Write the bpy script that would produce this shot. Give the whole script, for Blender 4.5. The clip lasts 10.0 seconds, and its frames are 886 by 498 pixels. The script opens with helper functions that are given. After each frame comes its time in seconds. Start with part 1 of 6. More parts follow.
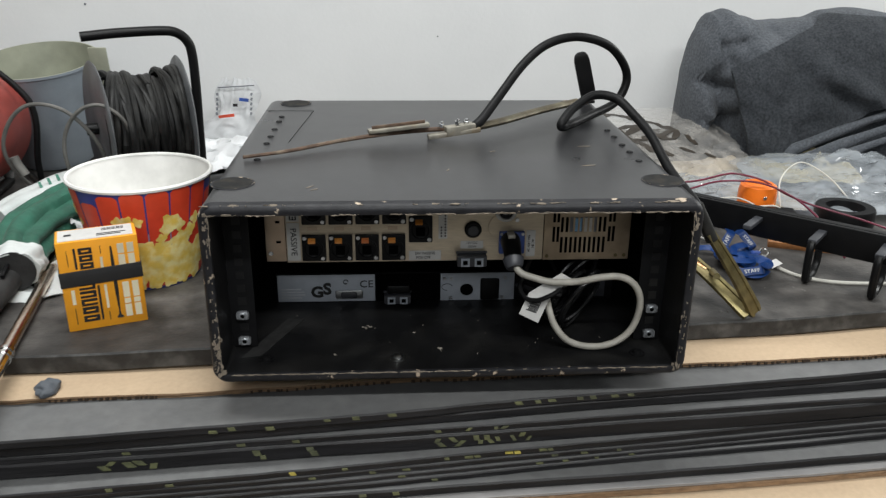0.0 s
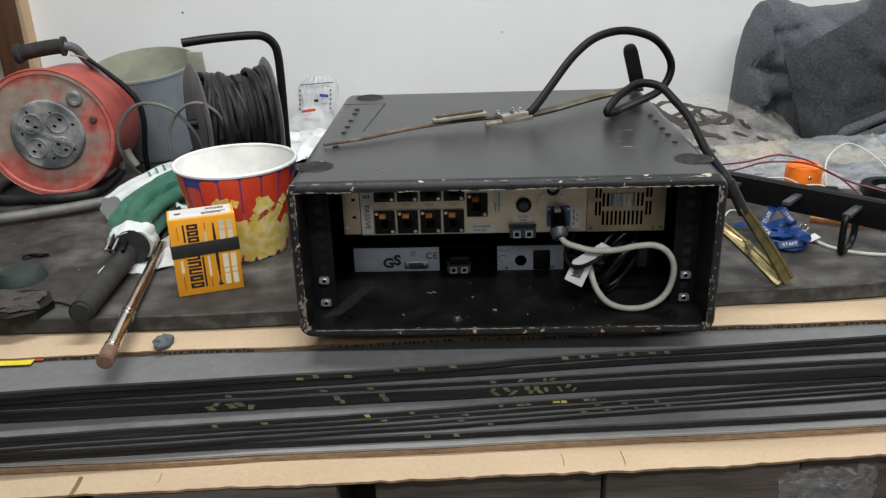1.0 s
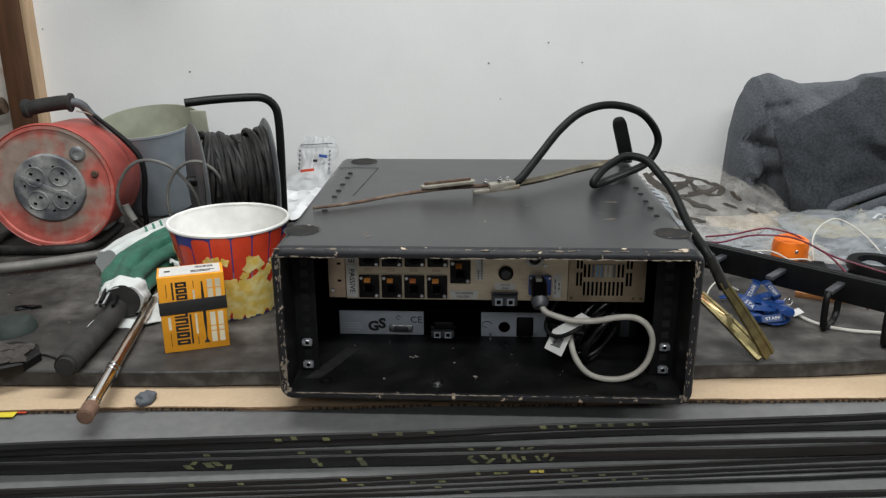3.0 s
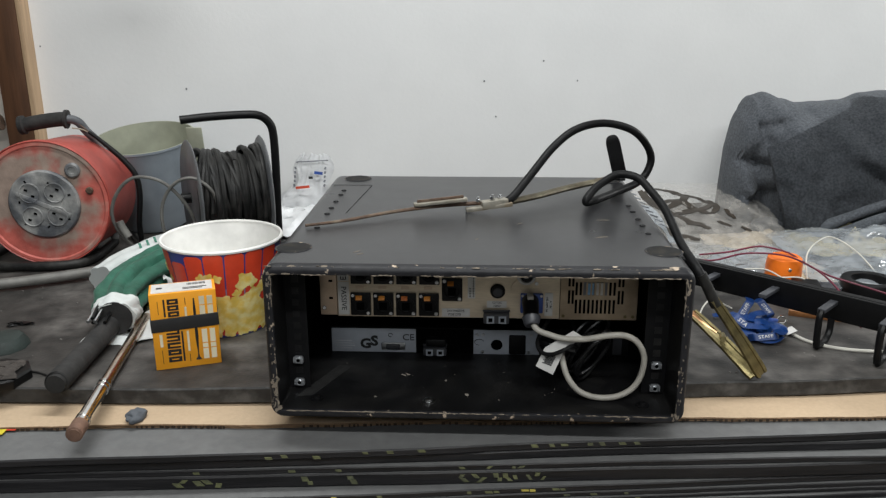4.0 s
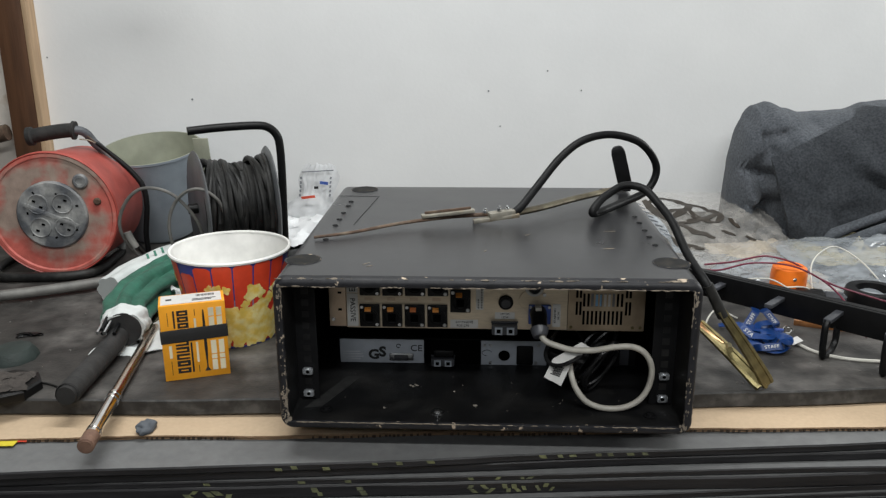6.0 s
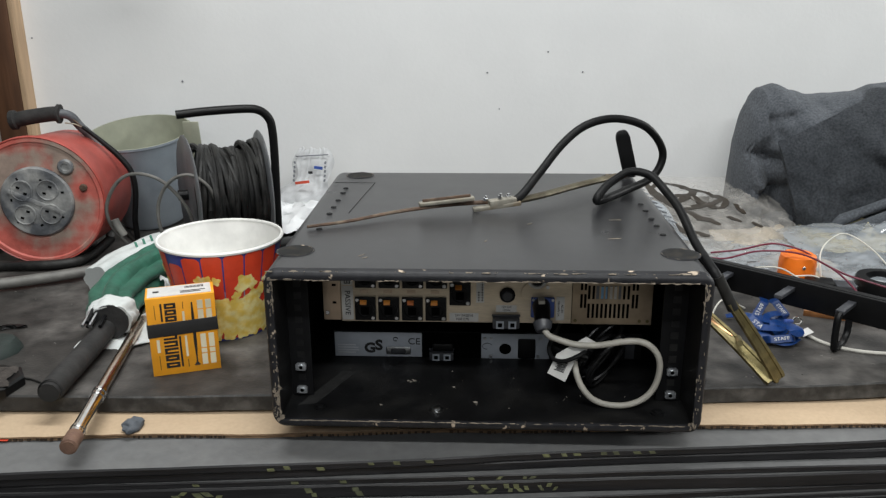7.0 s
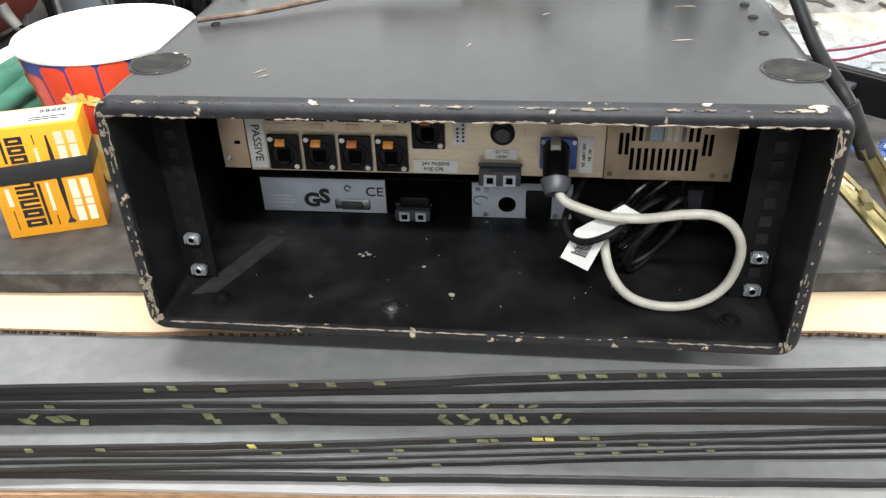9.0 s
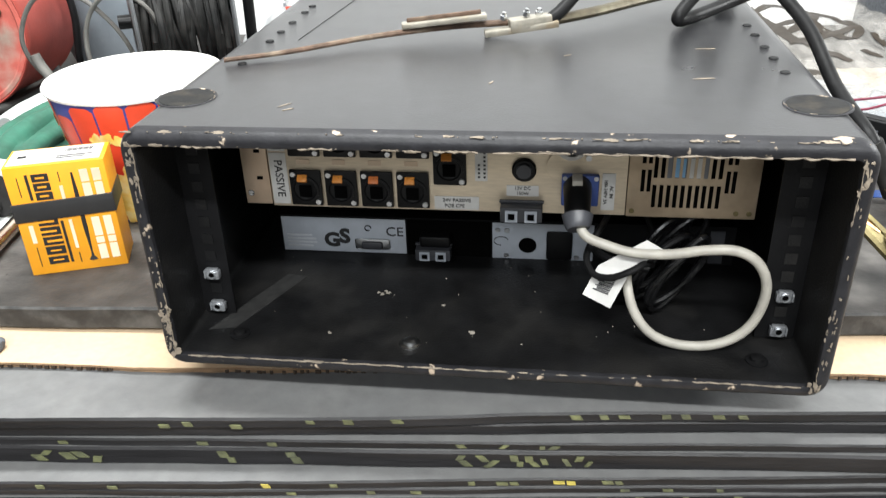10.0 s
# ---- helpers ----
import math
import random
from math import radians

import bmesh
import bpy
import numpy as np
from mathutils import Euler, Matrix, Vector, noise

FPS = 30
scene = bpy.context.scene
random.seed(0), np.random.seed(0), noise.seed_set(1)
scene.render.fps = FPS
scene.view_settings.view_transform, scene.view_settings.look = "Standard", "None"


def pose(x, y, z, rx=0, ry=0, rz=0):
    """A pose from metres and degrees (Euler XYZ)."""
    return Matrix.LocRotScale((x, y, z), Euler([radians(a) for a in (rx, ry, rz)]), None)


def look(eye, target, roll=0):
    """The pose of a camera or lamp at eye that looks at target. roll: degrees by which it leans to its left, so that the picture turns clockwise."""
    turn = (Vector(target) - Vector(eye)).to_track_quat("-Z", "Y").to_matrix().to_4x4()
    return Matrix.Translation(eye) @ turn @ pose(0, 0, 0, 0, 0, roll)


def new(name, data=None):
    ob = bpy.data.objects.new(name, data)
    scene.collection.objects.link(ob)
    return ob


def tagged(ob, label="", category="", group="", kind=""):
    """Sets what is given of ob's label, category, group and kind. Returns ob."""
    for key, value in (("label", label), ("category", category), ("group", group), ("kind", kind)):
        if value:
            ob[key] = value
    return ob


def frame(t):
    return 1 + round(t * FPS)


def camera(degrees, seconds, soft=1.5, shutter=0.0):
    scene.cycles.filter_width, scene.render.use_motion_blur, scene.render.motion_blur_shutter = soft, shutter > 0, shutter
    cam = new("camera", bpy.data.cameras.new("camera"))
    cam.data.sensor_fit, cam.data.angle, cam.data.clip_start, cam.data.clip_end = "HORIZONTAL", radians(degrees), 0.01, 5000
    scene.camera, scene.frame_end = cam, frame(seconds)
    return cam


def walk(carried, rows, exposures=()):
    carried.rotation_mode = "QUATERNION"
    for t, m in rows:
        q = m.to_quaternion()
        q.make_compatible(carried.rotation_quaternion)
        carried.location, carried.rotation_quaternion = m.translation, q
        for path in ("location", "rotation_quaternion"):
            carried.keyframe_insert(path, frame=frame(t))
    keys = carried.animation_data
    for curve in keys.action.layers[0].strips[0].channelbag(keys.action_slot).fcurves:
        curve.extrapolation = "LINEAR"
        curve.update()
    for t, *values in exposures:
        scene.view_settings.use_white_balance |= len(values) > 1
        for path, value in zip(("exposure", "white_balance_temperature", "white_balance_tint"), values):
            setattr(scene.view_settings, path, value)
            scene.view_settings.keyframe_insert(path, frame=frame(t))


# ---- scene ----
EXPOSURES = [(0.0, 0.38), (0.5, 0.46), (1.0, 0.42), (1.5, 0.39), (2.5, 0.3), (5.5, 0.26), (7.0, 0.3), (7.5, 0.46), (8.0, 1.07), (8.5, 1.48), (9.0, 1.66), (10.0, 1.7)]
cam = camera(56.8, 10.0, soft=1.3, shutter=0.25)
PATH = [
    (0, (-0.06, -0.778, 0.465), (0.054, 1.077, -0.274), 0.6),
    (0.5, (-0.04, -0.875, 0.489), (-0.03, 0.974, -0.275), -1.0),
    (1, (-0.037, -0.909, 0.489), (-0.113, 0.943, -0.263), -1.9),
    (1.5, (-0.027, -0.911, 0.497), (-0.121, 0.95, -0.229), -1.7),
    (2, (-0.023, -0.918, 0.499), (-0.117, 0.958, -0.189), -1.1),
    (2.5, (-0.015, -0.919, 0.506), (-0.108, 0.969, -0.147), -0.6),
    (4, (0.004, -0.918, 0.509), (-0.086, 0.992, -0.078), -0.2),
    (4.5, (-0.001, -0.921, 0.513), (-0.092, 0.992, -0.062), -0.3),
    (5, (-0.002, -0.925, 0.516), (-0.093, 0.99, -0.053), -0.3),
    (5.5, (-0.003, -0.925, 0.518), (-0.095, 0.99, -0.052), -0.3),
    (7, (-0.011, -0.875, 0.515), (-0.094, 1.026, -0.1), -0.3),
    (7.5, (0.009, -0.752, 0.471), (-0.025, 1.092, -0.302), -0.4),
    (8, (0.035, -0.551, 0.431), (-0.036, 1.182, -0.564), -1.2),
    (8.5, (0.051, -0.506, 0.434), (-0.092, 1.177, -0.636), -1.4),
    (9, (0.052, -0.502, 0.421), (-0.157, 1.161, -0.671), -2.0),
    (9.5, (0.05, -0.506, 0.411), (-0.194, 1.163, -0.663), -2.5),
    (10, (0.049, -0.511, 0.399), (-0.205, 1.228, -0.556), -2.0),
]
walk(cam, [(t, look(eye, target, roll)) for t, eye, target, roll in PATH], EXPOSURES)

# ---- light and exposure ----
world = bpy.data.worlds.new("world")
scene.world = world
world.use_nodes = True
world.node_tree.nodes["Background"].inputs[0].default_value = (0.75, 0.85, 1.0, 1)
world.node_tree.nodes["Background"].inputs[1].default_value = 0.05


def tube_lamp(x, y, z, power, length=1.5, width=0.14, turn=0.0, kelvin=(0.965, 0.985, 0.975)):
    data = bpy.data.lights.new("unseen_lamp", "AREA")
    data.shape, data.size, data.size_y, data.energy, data.color = "RECTANGLE", length, width, power, kelvin
    lamp = new("unseen_lamp", data)
    lamp.matrix_world = pose(x, y, z, 0, 0, turn)
    return lamp


tube_lamp(0.4, -1.4, 1.85, 36.0)
tube_lamp(-0.2, 0.15, 1.9, 27.0)
# added fill from the front, to light the inside of the case
front_light = tube_lamp(-0.3, -2.25, 1.55, 9.0, 1.6, 0.4, kelvin=(0.93, 0.97, 1.0))
front_light.matrix_world = look((-0.3, -2.25, 1.55), (0.0, 0.2, 0.0))
tube_lamp(1.9, -1.3, 1.9, 8.0, turn=90)
# added fill lamp at the right, out of view; no window stands there
side_fill = tube_lamp(2.1, 0.9, 1.0, 14.0, 0.3, 0.3)
side_fill.matrix_world = look((2.1, 0.9, 1.0), (0.1, 0.3, 0.2))


# ---- materials ----
def link(nt, a, b):
    nt.links.new(a, b)


def mat(name, base, rough=0.6, metal=0.0, var=0.18, scale=30.0, bump=0.15, bscale=250.0, second=None, patch=6.0, amount=0.5,
        stretch=(1, 1, 1), spec=0.5, alpha=None, coat=0.0, sheen=0.0, edge=0.05, rvar=0.12):
    """Principled surface with variation at two scales: fine grain, and patches of a second colour."""
    m = bpy.data.materials.new(name)
    m.use_nodes = True
    nt = m.node_tree
    b = nt.nodes["Principled BSDF"]
    b.inputs["Metallic"].default_value = metal
    b.inputs["Specular IOR Level"].default_value = spec
    b.inputs["Coat Weight"].default_value = coat
    b.inputs["Sheen Weight"].default_value = sheen
    co = nt.nodes.new("ShaderNodeTexCoord")
    mp = nt.nodes.new("ShaderNodeMapping")
    mp.inputs["Scale"].default_value = stretch
    link(nt, co.outputs["Object"], mp.inputs[0])
    fine = nt.nodes.new("ShaderNodeTexNoise")
    fine.inputs["Scale"].default_value, fine.inputs["Detail"].default_value = scale, 5
    big = nt.nodes.new("ShaderNodeTexNoise")
    big.inputs["Scale"].default_value, big.inputs["Detail"].default_value = patch, 6
    for n in (fine, big):
        link(nt, mp.outputs[0], n.inputs["Vector"])
    ramp = nt.nodes.new("ShaderNodeMapRange")
    ramp.inputs[1].default_value, ramp.inputs[2].default_value = 0.3, 0.7
    ramp.inputs[3].default_value, ramp.inputs[4].default_value = 1 - var, 1 + var
    link(nt, fine.outputs[0], ramp.inputs[0])
    mix = nt.nodes.new("ShaderNodeMix")
    mix.data_type = "RGBA"
    mix.inputs[6].default_value = (*base, 1)
    mix.inputs[7].default_value = (*(second or [c * 0.75 for c in base]), 1)
    mask = nt.nodes.new("ShaderNodeMapRange")
    mask.inputs[1].default_value, mask.inputs[2].default_value = 1 - amount - edge, 1 - amount + edge
    link(nt, big.outputs[0], mask.inputs[0])
    link(nt, mask.outputs[0], mix.inputs[0])
    mul = nt.nodes.new("ShaderNodeVectorMath")
    mul.operation = "SCALE"
    link(nt, mix.outputs[2], mul.inputs[0])
    link(nt, ramp.outputs[0], mul.inputs["Scale"])
    link(nt, mul.outputs[0], b.inputs["Base Color"])
    rr = nt.nodes.new("ShaderNodeMapRange")
    rr.inputs[3].default_value, rr.inputs[4].default_value = max(rough - rvar, 0.04), min(rough + rvar, 1)
    link(nt, big.outputs[0], rr.inputs[0])
    link(nt, rr.outputs[0], b.inputs["Roughness"])
    if bump:
        bn = nt.nodes.new("ShaderNodeTexNoise")
        bn.inputs["Scale"].default_value, bn.inputs["Detail"].default_value = bscale, 3
        link(nt, mp.outputs[0], bn.inputs["Vector"])
        bp = nt.nodes.new("ShaderNodeBump")
        bp.inputs["Strength"].default_value, bp.inputs["Distance"].default_value = bump, 0.002
        link(nt, bn.outputs[0], bp.inputs["Height"])
        link(nt, bp.outputs[0], b.inputs["Normal"])
    if alpha is not None:
        b.inputs["Alpha"].default_value = alpha
    return m


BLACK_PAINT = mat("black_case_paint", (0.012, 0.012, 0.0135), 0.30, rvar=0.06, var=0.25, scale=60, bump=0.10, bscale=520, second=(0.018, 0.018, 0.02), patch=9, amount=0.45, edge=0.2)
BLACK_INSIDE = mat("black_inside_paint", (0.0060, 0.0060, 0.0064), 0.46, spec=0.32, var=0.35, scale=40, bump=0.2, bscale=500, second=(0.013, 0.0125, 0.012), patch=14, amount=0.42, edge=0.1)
WORN_EDGE = mat("worn_case_edge", (0.015, 0.015, 0.0175), 0.5, spec=0.26, var=0.3, scale=80, bump=0.14, bscale=400, second=(0.42, 0.34, 0.26), patch=70, amount=0.335, edge=0.02)
BARE_WOOD = mat("bare_plywood", (0.24, 0.20, 0.155), 0.85, var=0.3, scale=200, bump=0.5, bscale=700)
STEEL_BLACK = mat("black_steel", (0.005, 0.005, 0.0056), 0.55, spec=0.18, metal=0.0, var=0.2, scale=50)
ZINC = mat("zinc_steel", (0.62, 0.63, 0.64), 0.28, metal=1.0, var=0.15, scale=90)
BRIGHT_ZINC = mat("bright_zinc_plate", (0.55, 0.57, 0.60), 0.3, metal=0.75, var=0.25, scale=300, bump=0.2, bscale=500)
CHROME = mat("chrome", (0.75, 0.74, 0.72), 0.14, metal=1.0, var=0.1, scale=60, bump=0.05)
PANEL = mat("bead_blasted_aluminium", (0.66, 0.56, 0.42), 0.42, metal=0.55, var=0.08, scale=90, bump=0.08, bscale=900, second=(0.60, 0.51, 0.39), patch=10, stretch=(1, 1, 6), edge=0.2)
PANEL_PINK = mat("bare_bracket_metal", (0.56, 0.44, 0.33), 0.4, metal=0.55, var=0.1, scale=60, second=(0.44, 0.33, 0.24), patch=30, edge=0.2)
GREY_PLATE = mat("grey_printed_plate", (0.43, 0.46, 0.51), 0.5, var=0.06, scale=80, second=(0.39, 0.42, 0.47), patch=20, edge=0.3)
BLACK_PLASTIC = mat("black_plastic", (0.005, 0.005, 0.0055), 0.42, spec=0.22, var=0.2, scale=70, bump=0.1)
GREY_PLASTIC = mat("grey_plastic", (0.12, 0.125, 0.14), 0.45, var=0.1, scale=60, bump=0.08)
DARK_PLASTIC = mat("dark_grey_plastic", (0.05, 0.052, 0.06), 0.45, var=0.15, scale=60)
LABEL_WHITE = mat("white_label", (0.60, 0.595, 0.575), 0.5, var=0.06, scale=120, bump=0.03, second=(0.53, 0.52, 0.505), patch=25, edge=0.25)
INK = mat("black_ink", (0.015, 0.015, 0.016), 0.6, var=0.1, bump=0)
INK_GREY = mat("grey_ink", (0.16, 0.17, 0.19), 0.6, var=0.1, bump=0)
ORANGE_TAB = mat("orange_latch", (0.78, 0.29, 0.045), 0.45, var=0.12, scale=90)
BLUE_INLET = mat("blue_inlet", (0.05, 0.10, 0.36), 0.4, var=0.1)
CABLE_GREY = mat("pale_grey_cable", (0.37, 0.35, 0.31), 0.5, var=0.10, scale=90, second=(0.29, 0.275, 0.24), patch=30, edge=0.2)
CABLE_BLACK = mat("black_rubber_cable", (0.004, 0.004, 0.0044), 0.45, spec=0.14, var=0.25, scale=120, bump=0.1, second=(0.011, 0.011, 0.0115), patch=25, edge=0.25)
CABLE_DULL = mat("dusty_black_cable", (0.010, 0.010, 0.010), 0.5, spec=0.3, var=0.3, scale=90, second=(0.028, 0.027, 0.025), patch=22, amount=0.4, edge=0.2)
RUBBER_MAT = mat("dusty_rubber_mat", (0.028, 0.0255, 0.0235), 0.6, var=0.5, scale=34, bump=0.3, bscale=180, second=(0.080, 0.074, 0.069), patch=6.5, amount=0.46, edge=0.07)
RUBBER_EDGE = mat("rubber_sheet_edge", (0.010, 0.0095, 0.0105), 0.5, var=0.3, scale=60, bump=0.4, bscale=120, stretch=(0.3, 1, 4), second=(0.026, 0.025, 0.027), patch=10, amount=0.4, edge=0.2, spec=0.3)
RUBBER_TOP = mat("grey_rubber_sheet", (0.130, 0.131, 0.132), 0.8, spec=0.3, var=0.10, scale=60, bump=0.2, bscale=220, second=(0.142, 0.142, 0.141), patch=22, amount=0.47, edge=0.2)
RUBBER_PALE = mat("pale_rubber_sheet", (0.25, 0.242, 0.238), 0.5, var=0.1, scale=30, second=(0.21, 0.205, 0.205), patch=5, edge=0.2)
CARD = mat("cardboard", (0.51, 0.385, 0.26), 0.85, var=0.05, scale=160, bump=0.2, bscale=300, second=(0.455, 0.335, 0.22), patch=9, edge=0.25)
CARD_DARK = mat("cardboard_edge", (0.26, 0.165, 0.095), 0.9, var=0.25, scale=90, bump=0.5, bscale=300, stretch=(1, 1, 3))
YELLOW_PRINT = mat("faded_yellow_print", (0.135, 0.142, 0.065), 0.65, var=0.3, scale=120, second=(0.07, 0.075, 0.05), patch=70, amount=0.46, edge=0.2)
YELLOW_BRIGHT = mat("bright_yellow_print", (0.55, 0.46, 0.10), 0.55, var=0.15, scale=90)
OLD_WOOD = mat("rough_dark_timber", (0.045, 0.034, 0.027), 0.9, var=0.45, scale=28, bump=0.7, bscale=90, stretch=(0.25, 1, 2.5), second=(0.085, 0.070, 0.057), patch=9, amount=0.42, edge=0.2)
BROWN_WOOD = mat("dark_stained_board", (0.070, 0.030, 0.014), 0.55, var=0.3, scale=25, bump=0.3, bscale=80, stretch=(2, 2, 0.2), second=(0.10, 0.045, 0.02), patch=6, edge=0.25)
PINE = mat("pine_edge", (0.50, 0.35, 0.22), 0.7, var=0.2, scale=30, bump=0.3, stretch=(2, 2, 0.2), second=(0.40, 0.27, 0.16), patch=8, edge=0.25)
WALL = mat("white_painted_wall", (0.80, 0.80, 0.79), 0.7, var=0.02, scale=8, bump=0.12, bscale=120, second=(0.70, 0.705, 0.71), patch=1.1, amount=0.46, edge=0.28)
nt = WALL.node_tree
bsdf = nt.nodes["Principled BSDF"]
paint = bsdf.inputs["Base Color"].links[0].from_socket
coord, place_, oval = nt.nodes.new("ShaderNodeTexCoord"), nt.nodes.new("ShaderNodeMapping"), nt.nodes.new("ShaderNodeTexGradient")
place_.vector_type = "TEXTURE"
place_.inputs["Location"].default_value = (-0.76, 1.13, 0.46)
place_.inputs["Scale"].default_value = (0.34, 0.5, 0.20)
oval.gradient_type = "QUADRATIC_SPHERE"
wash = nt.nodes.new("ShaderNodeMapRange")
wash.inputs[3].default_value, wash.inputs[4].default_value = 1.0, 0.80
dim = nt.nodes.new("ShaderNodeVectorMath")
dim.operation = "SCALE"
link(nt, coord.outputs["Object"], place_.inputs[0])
link(nt, place_.outputs[0], oval.inputs[0])
link(nt, oval.outputs["Fac"], wash.inputs[0])
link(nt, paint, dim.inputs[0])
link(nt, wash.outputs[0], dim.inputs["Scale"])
link(nt, dim.outputs[0], bsdf.inputs["Base Color"])   # soft oval high on the white wall, greyer towards its middle
# grey chosen to hold down bounce from the unseen walls and ceiling
WALL_GREY = mat("unseen_wall_grey", (0.26, 0.26, 0.25), 0.8, var=0.15, scale=10, bump=0.2, bscale=80)
WALL_CREAM = mat("stained_cream_wall", (0.66, 0.61, 0.55), 0.8, var=0.1, scale=12, second=(0.40, 0.27, 0.17), patch=9, amount=0.34, edge=0.06)
CONCRETE = mat("concrete_floor", (0.24, 0.23, 0.22), 0.8, var=0.2, scale=9, bump=0.3, bscale=60)
RED_PLASTIC = mat("red_reel_plastic", (0.34, 0.062, 0.048), 0.5, var=0.2, scale=20, second=(0.36, 0.06, 0.045), patch=8, amount=0.45, edge=0.2)
RED_DIRTY = mat("dirty_red_reel_face", (0.50, 0.115, 0.09), 0.6, var=0.22, scale=40, bump=0.2, second=(0.30, 0.225, 0.185), patch=10, amount=0.51, edge=0.06)
DUSTY_GREY = mat("dusty_grey_plastic", (0.085, 0.09, 0.10), 0.55, var=0.35, scale=40, bump=0.25, second=(0.30, 0.30, 0.29), patch=18, amount=0.46, edge=0.1)
FOAM = mat("worn_black_foam", (0.012, 0.012, 0.012), 0.8, var=0.3, scale=50, bump=0.4, bscale=160, second=(0.035, 0.033, 0.032), patch=22, amount=0.42, edge=0.2)
GALV = mat("galvanised_tube", (0.17, 0.165, 0.155), 0.6, metal=0.3, var=0.3, scale=40, second=(0.14, 0.135, 0.125), patch=20, edge=0.15)
TUB_OUT = mat("blue_grey_tub", (0.20, 0.235, 0.27), 0.55, var=0.15, scale=14, second=(0.27, 0.30, 0.33), patch=6, edge=0.25)
TUB_IN = mat("dusty_green_tub_inside", (0.33, 0.34, 0.26), 0.7, var=0.18, scale=10, second=(0.21, 0.22, 0.175), patch=9, amount=0.45, edge=0.2)
FLANGE = mat("grey_flange_plastic", (0.07, 0.074, 0.082), 0.45, var=0.2, scale=22, second=(0.15, 0.155, 0.16), patch=9, edge=0.2)
CUP_WHITE = mat("white_paper_cup", (0.82, 0.81, 0.78), 0.55, var=0.03, scale=60, bump=0.05)
CUP_RED = mat("red_cup_print", (0.78, 0.075, 0.03), 0.42, var=0.06, scale=70, bump=0.03, second=(0.68, 0.05, 0.02))
CUP_BLUE = mat("blue_cup_print", (0.045, 0.06, 0.30), 0.42, var=0.08, bump=0.03)
POPCORN = mat("popcorn_yellow_print", (0.86, 0.62, 0.12), 0.5, var=0.16, scale=45, bump=0.03, second=(0.92, 0.79, 0.36), patch=70, amount=0.5, edge=0.1)
BOX_ORANGE = mat("orange_carton", (0.86, 0.36, 0.015), 0.45, var=0.05, scale=60, bump=0.04, second=(0.80, 0.33, 0.02), patch=12, edge=0.2)
BOX_CREAM = mat("cream_print", (0.85, 0.76, 0.55), 0.5, var=0.05, bump=0)
UMB_GREEN = mat("green_umbrella_cloth", (0.010, 0.075, 0.045), 0.6, var=0.25, scale=40, bump=0.35, bscale=90, second=(0.016, 0.11, 0.07), patch=16, edge=0.2, sheen=0.1)
UMB_WHITE = mat("white_umbrella_cloth", (0.66, 0.68, 0.67), 0.6, var=0.08, scale=30, bump=0.3, bscale=60, second=(0.52, 0.55, 0.54), patch=12, edge=0.25)
GREEN_INK = mat("green_print", (0.03, 0.20, 0.13), 0.6, bump=0)
VARNISH = mat("varnished_wood", (0.36, 0.15, 0.05), 0.3, var=0.25, scale=40, stretch=(2, 0.3, 2), second=(0.26, 0.11, 0.04), patch=14, edge=0.2, coat=0.3)
TIP = mat("brown_rubber_tip", (0.17, 0.095, 0.065), 0.75, var=0.25, scale=80, bump=0.4)
CLAY = mat("blue_grey_putty", (0.085, 0.095, 0.11), 0.7, var=0.2, scale=60, bump=0.4)
BRASS = mat("tarnished_brass", (0.24, 0.20, 0.09), 0.42, metal=0.7, var=0.3, scale=60, second=(0.17, 0.14, 0.07), patch=26, amount=0.48, edge=0.15)
COPPER = mat("worn_copper", (0.62, 0.34, 0.17), 0.35, metal=0.8, var=0.25, scale=60)
RUST = mat("rusty_rod", (0.10, 0.062, 0.042), 0.75, metal=0.2, var=0.4, scale=90, bump=0.5, second=(0.19, 0.145, 0.105), patch=30, amount=0.42, edge=0.08)
PALE_METAL = mat("pale_worn_metal", (0.30, 0.28, 0.235), 0.5, metal=0.4, var=0.3, scale=80, second=(0.20, 0.16, 0.11), patch=40, amount=0.4, edge=0.08)
LANYARD = mat("blue_lanyard_ribbon", (0.003, 0.032, 0.145), 0.42, var=0.15, scale=200, bump=0.25, bscale=900)
ORANGE_CAP = mat("orange_plastic", (0.90, 0.20, 0.015), 0.4, var=0.1, scale=40, second=(0.75, 0.15, 0.01), patch=30, edge=0.2)
WIRE_RED = mat("dark_red_wire", (0.15, 0.014, 0.038), 0.4, var=0.15)
WIRE_WHITE = mat("white_wire", (0.62, 0.60, 0.54), 0.5, var=0.1)
FLEECE = mat("grey_marl_cloth", (0.078, 0.085, 0.096), 0.95, var=0.34, scale=210, bump=0.5, bscale=420, second=(0.098, 0.105, 0.117), patch=18, amount=0.47, edge=0.25, spec=0.05, sheen=0.08)
FILM_PRINT = mat("brown_film_print", (0.045, 0.035, 0.026), 0.5, var=0.2, scale=60)
PAPER = mat("pale_paper_scrap", (0.46, 0.39, 0.30), 0.8, var=0.15, scale=40, second=(0.5, 0.42, 0.31), patch=20, edge=0.2)
WHITE_BAG = mat("white_plastic_bag", (0.78, 0.79, 0.80), 0.45, var=0.05, scale=30, bump=0.4, bscale=70)
BLUE_PRINT = mat("blue_print", (0.04, 0.10, 0.40), 0.5, bump=0)
RED_PRINT = mat("red_print", (0.60, 0.08, 0.04), 0.5, bump=0)
YELLOW_TAPE = mat("yellow_tape", (0.80, 0.66, 0.05), 0.5, var=0.1)
RED_TAPE = mat("red_tape", (0.70, 0.08, 0.04), 0.5, var=0.1)
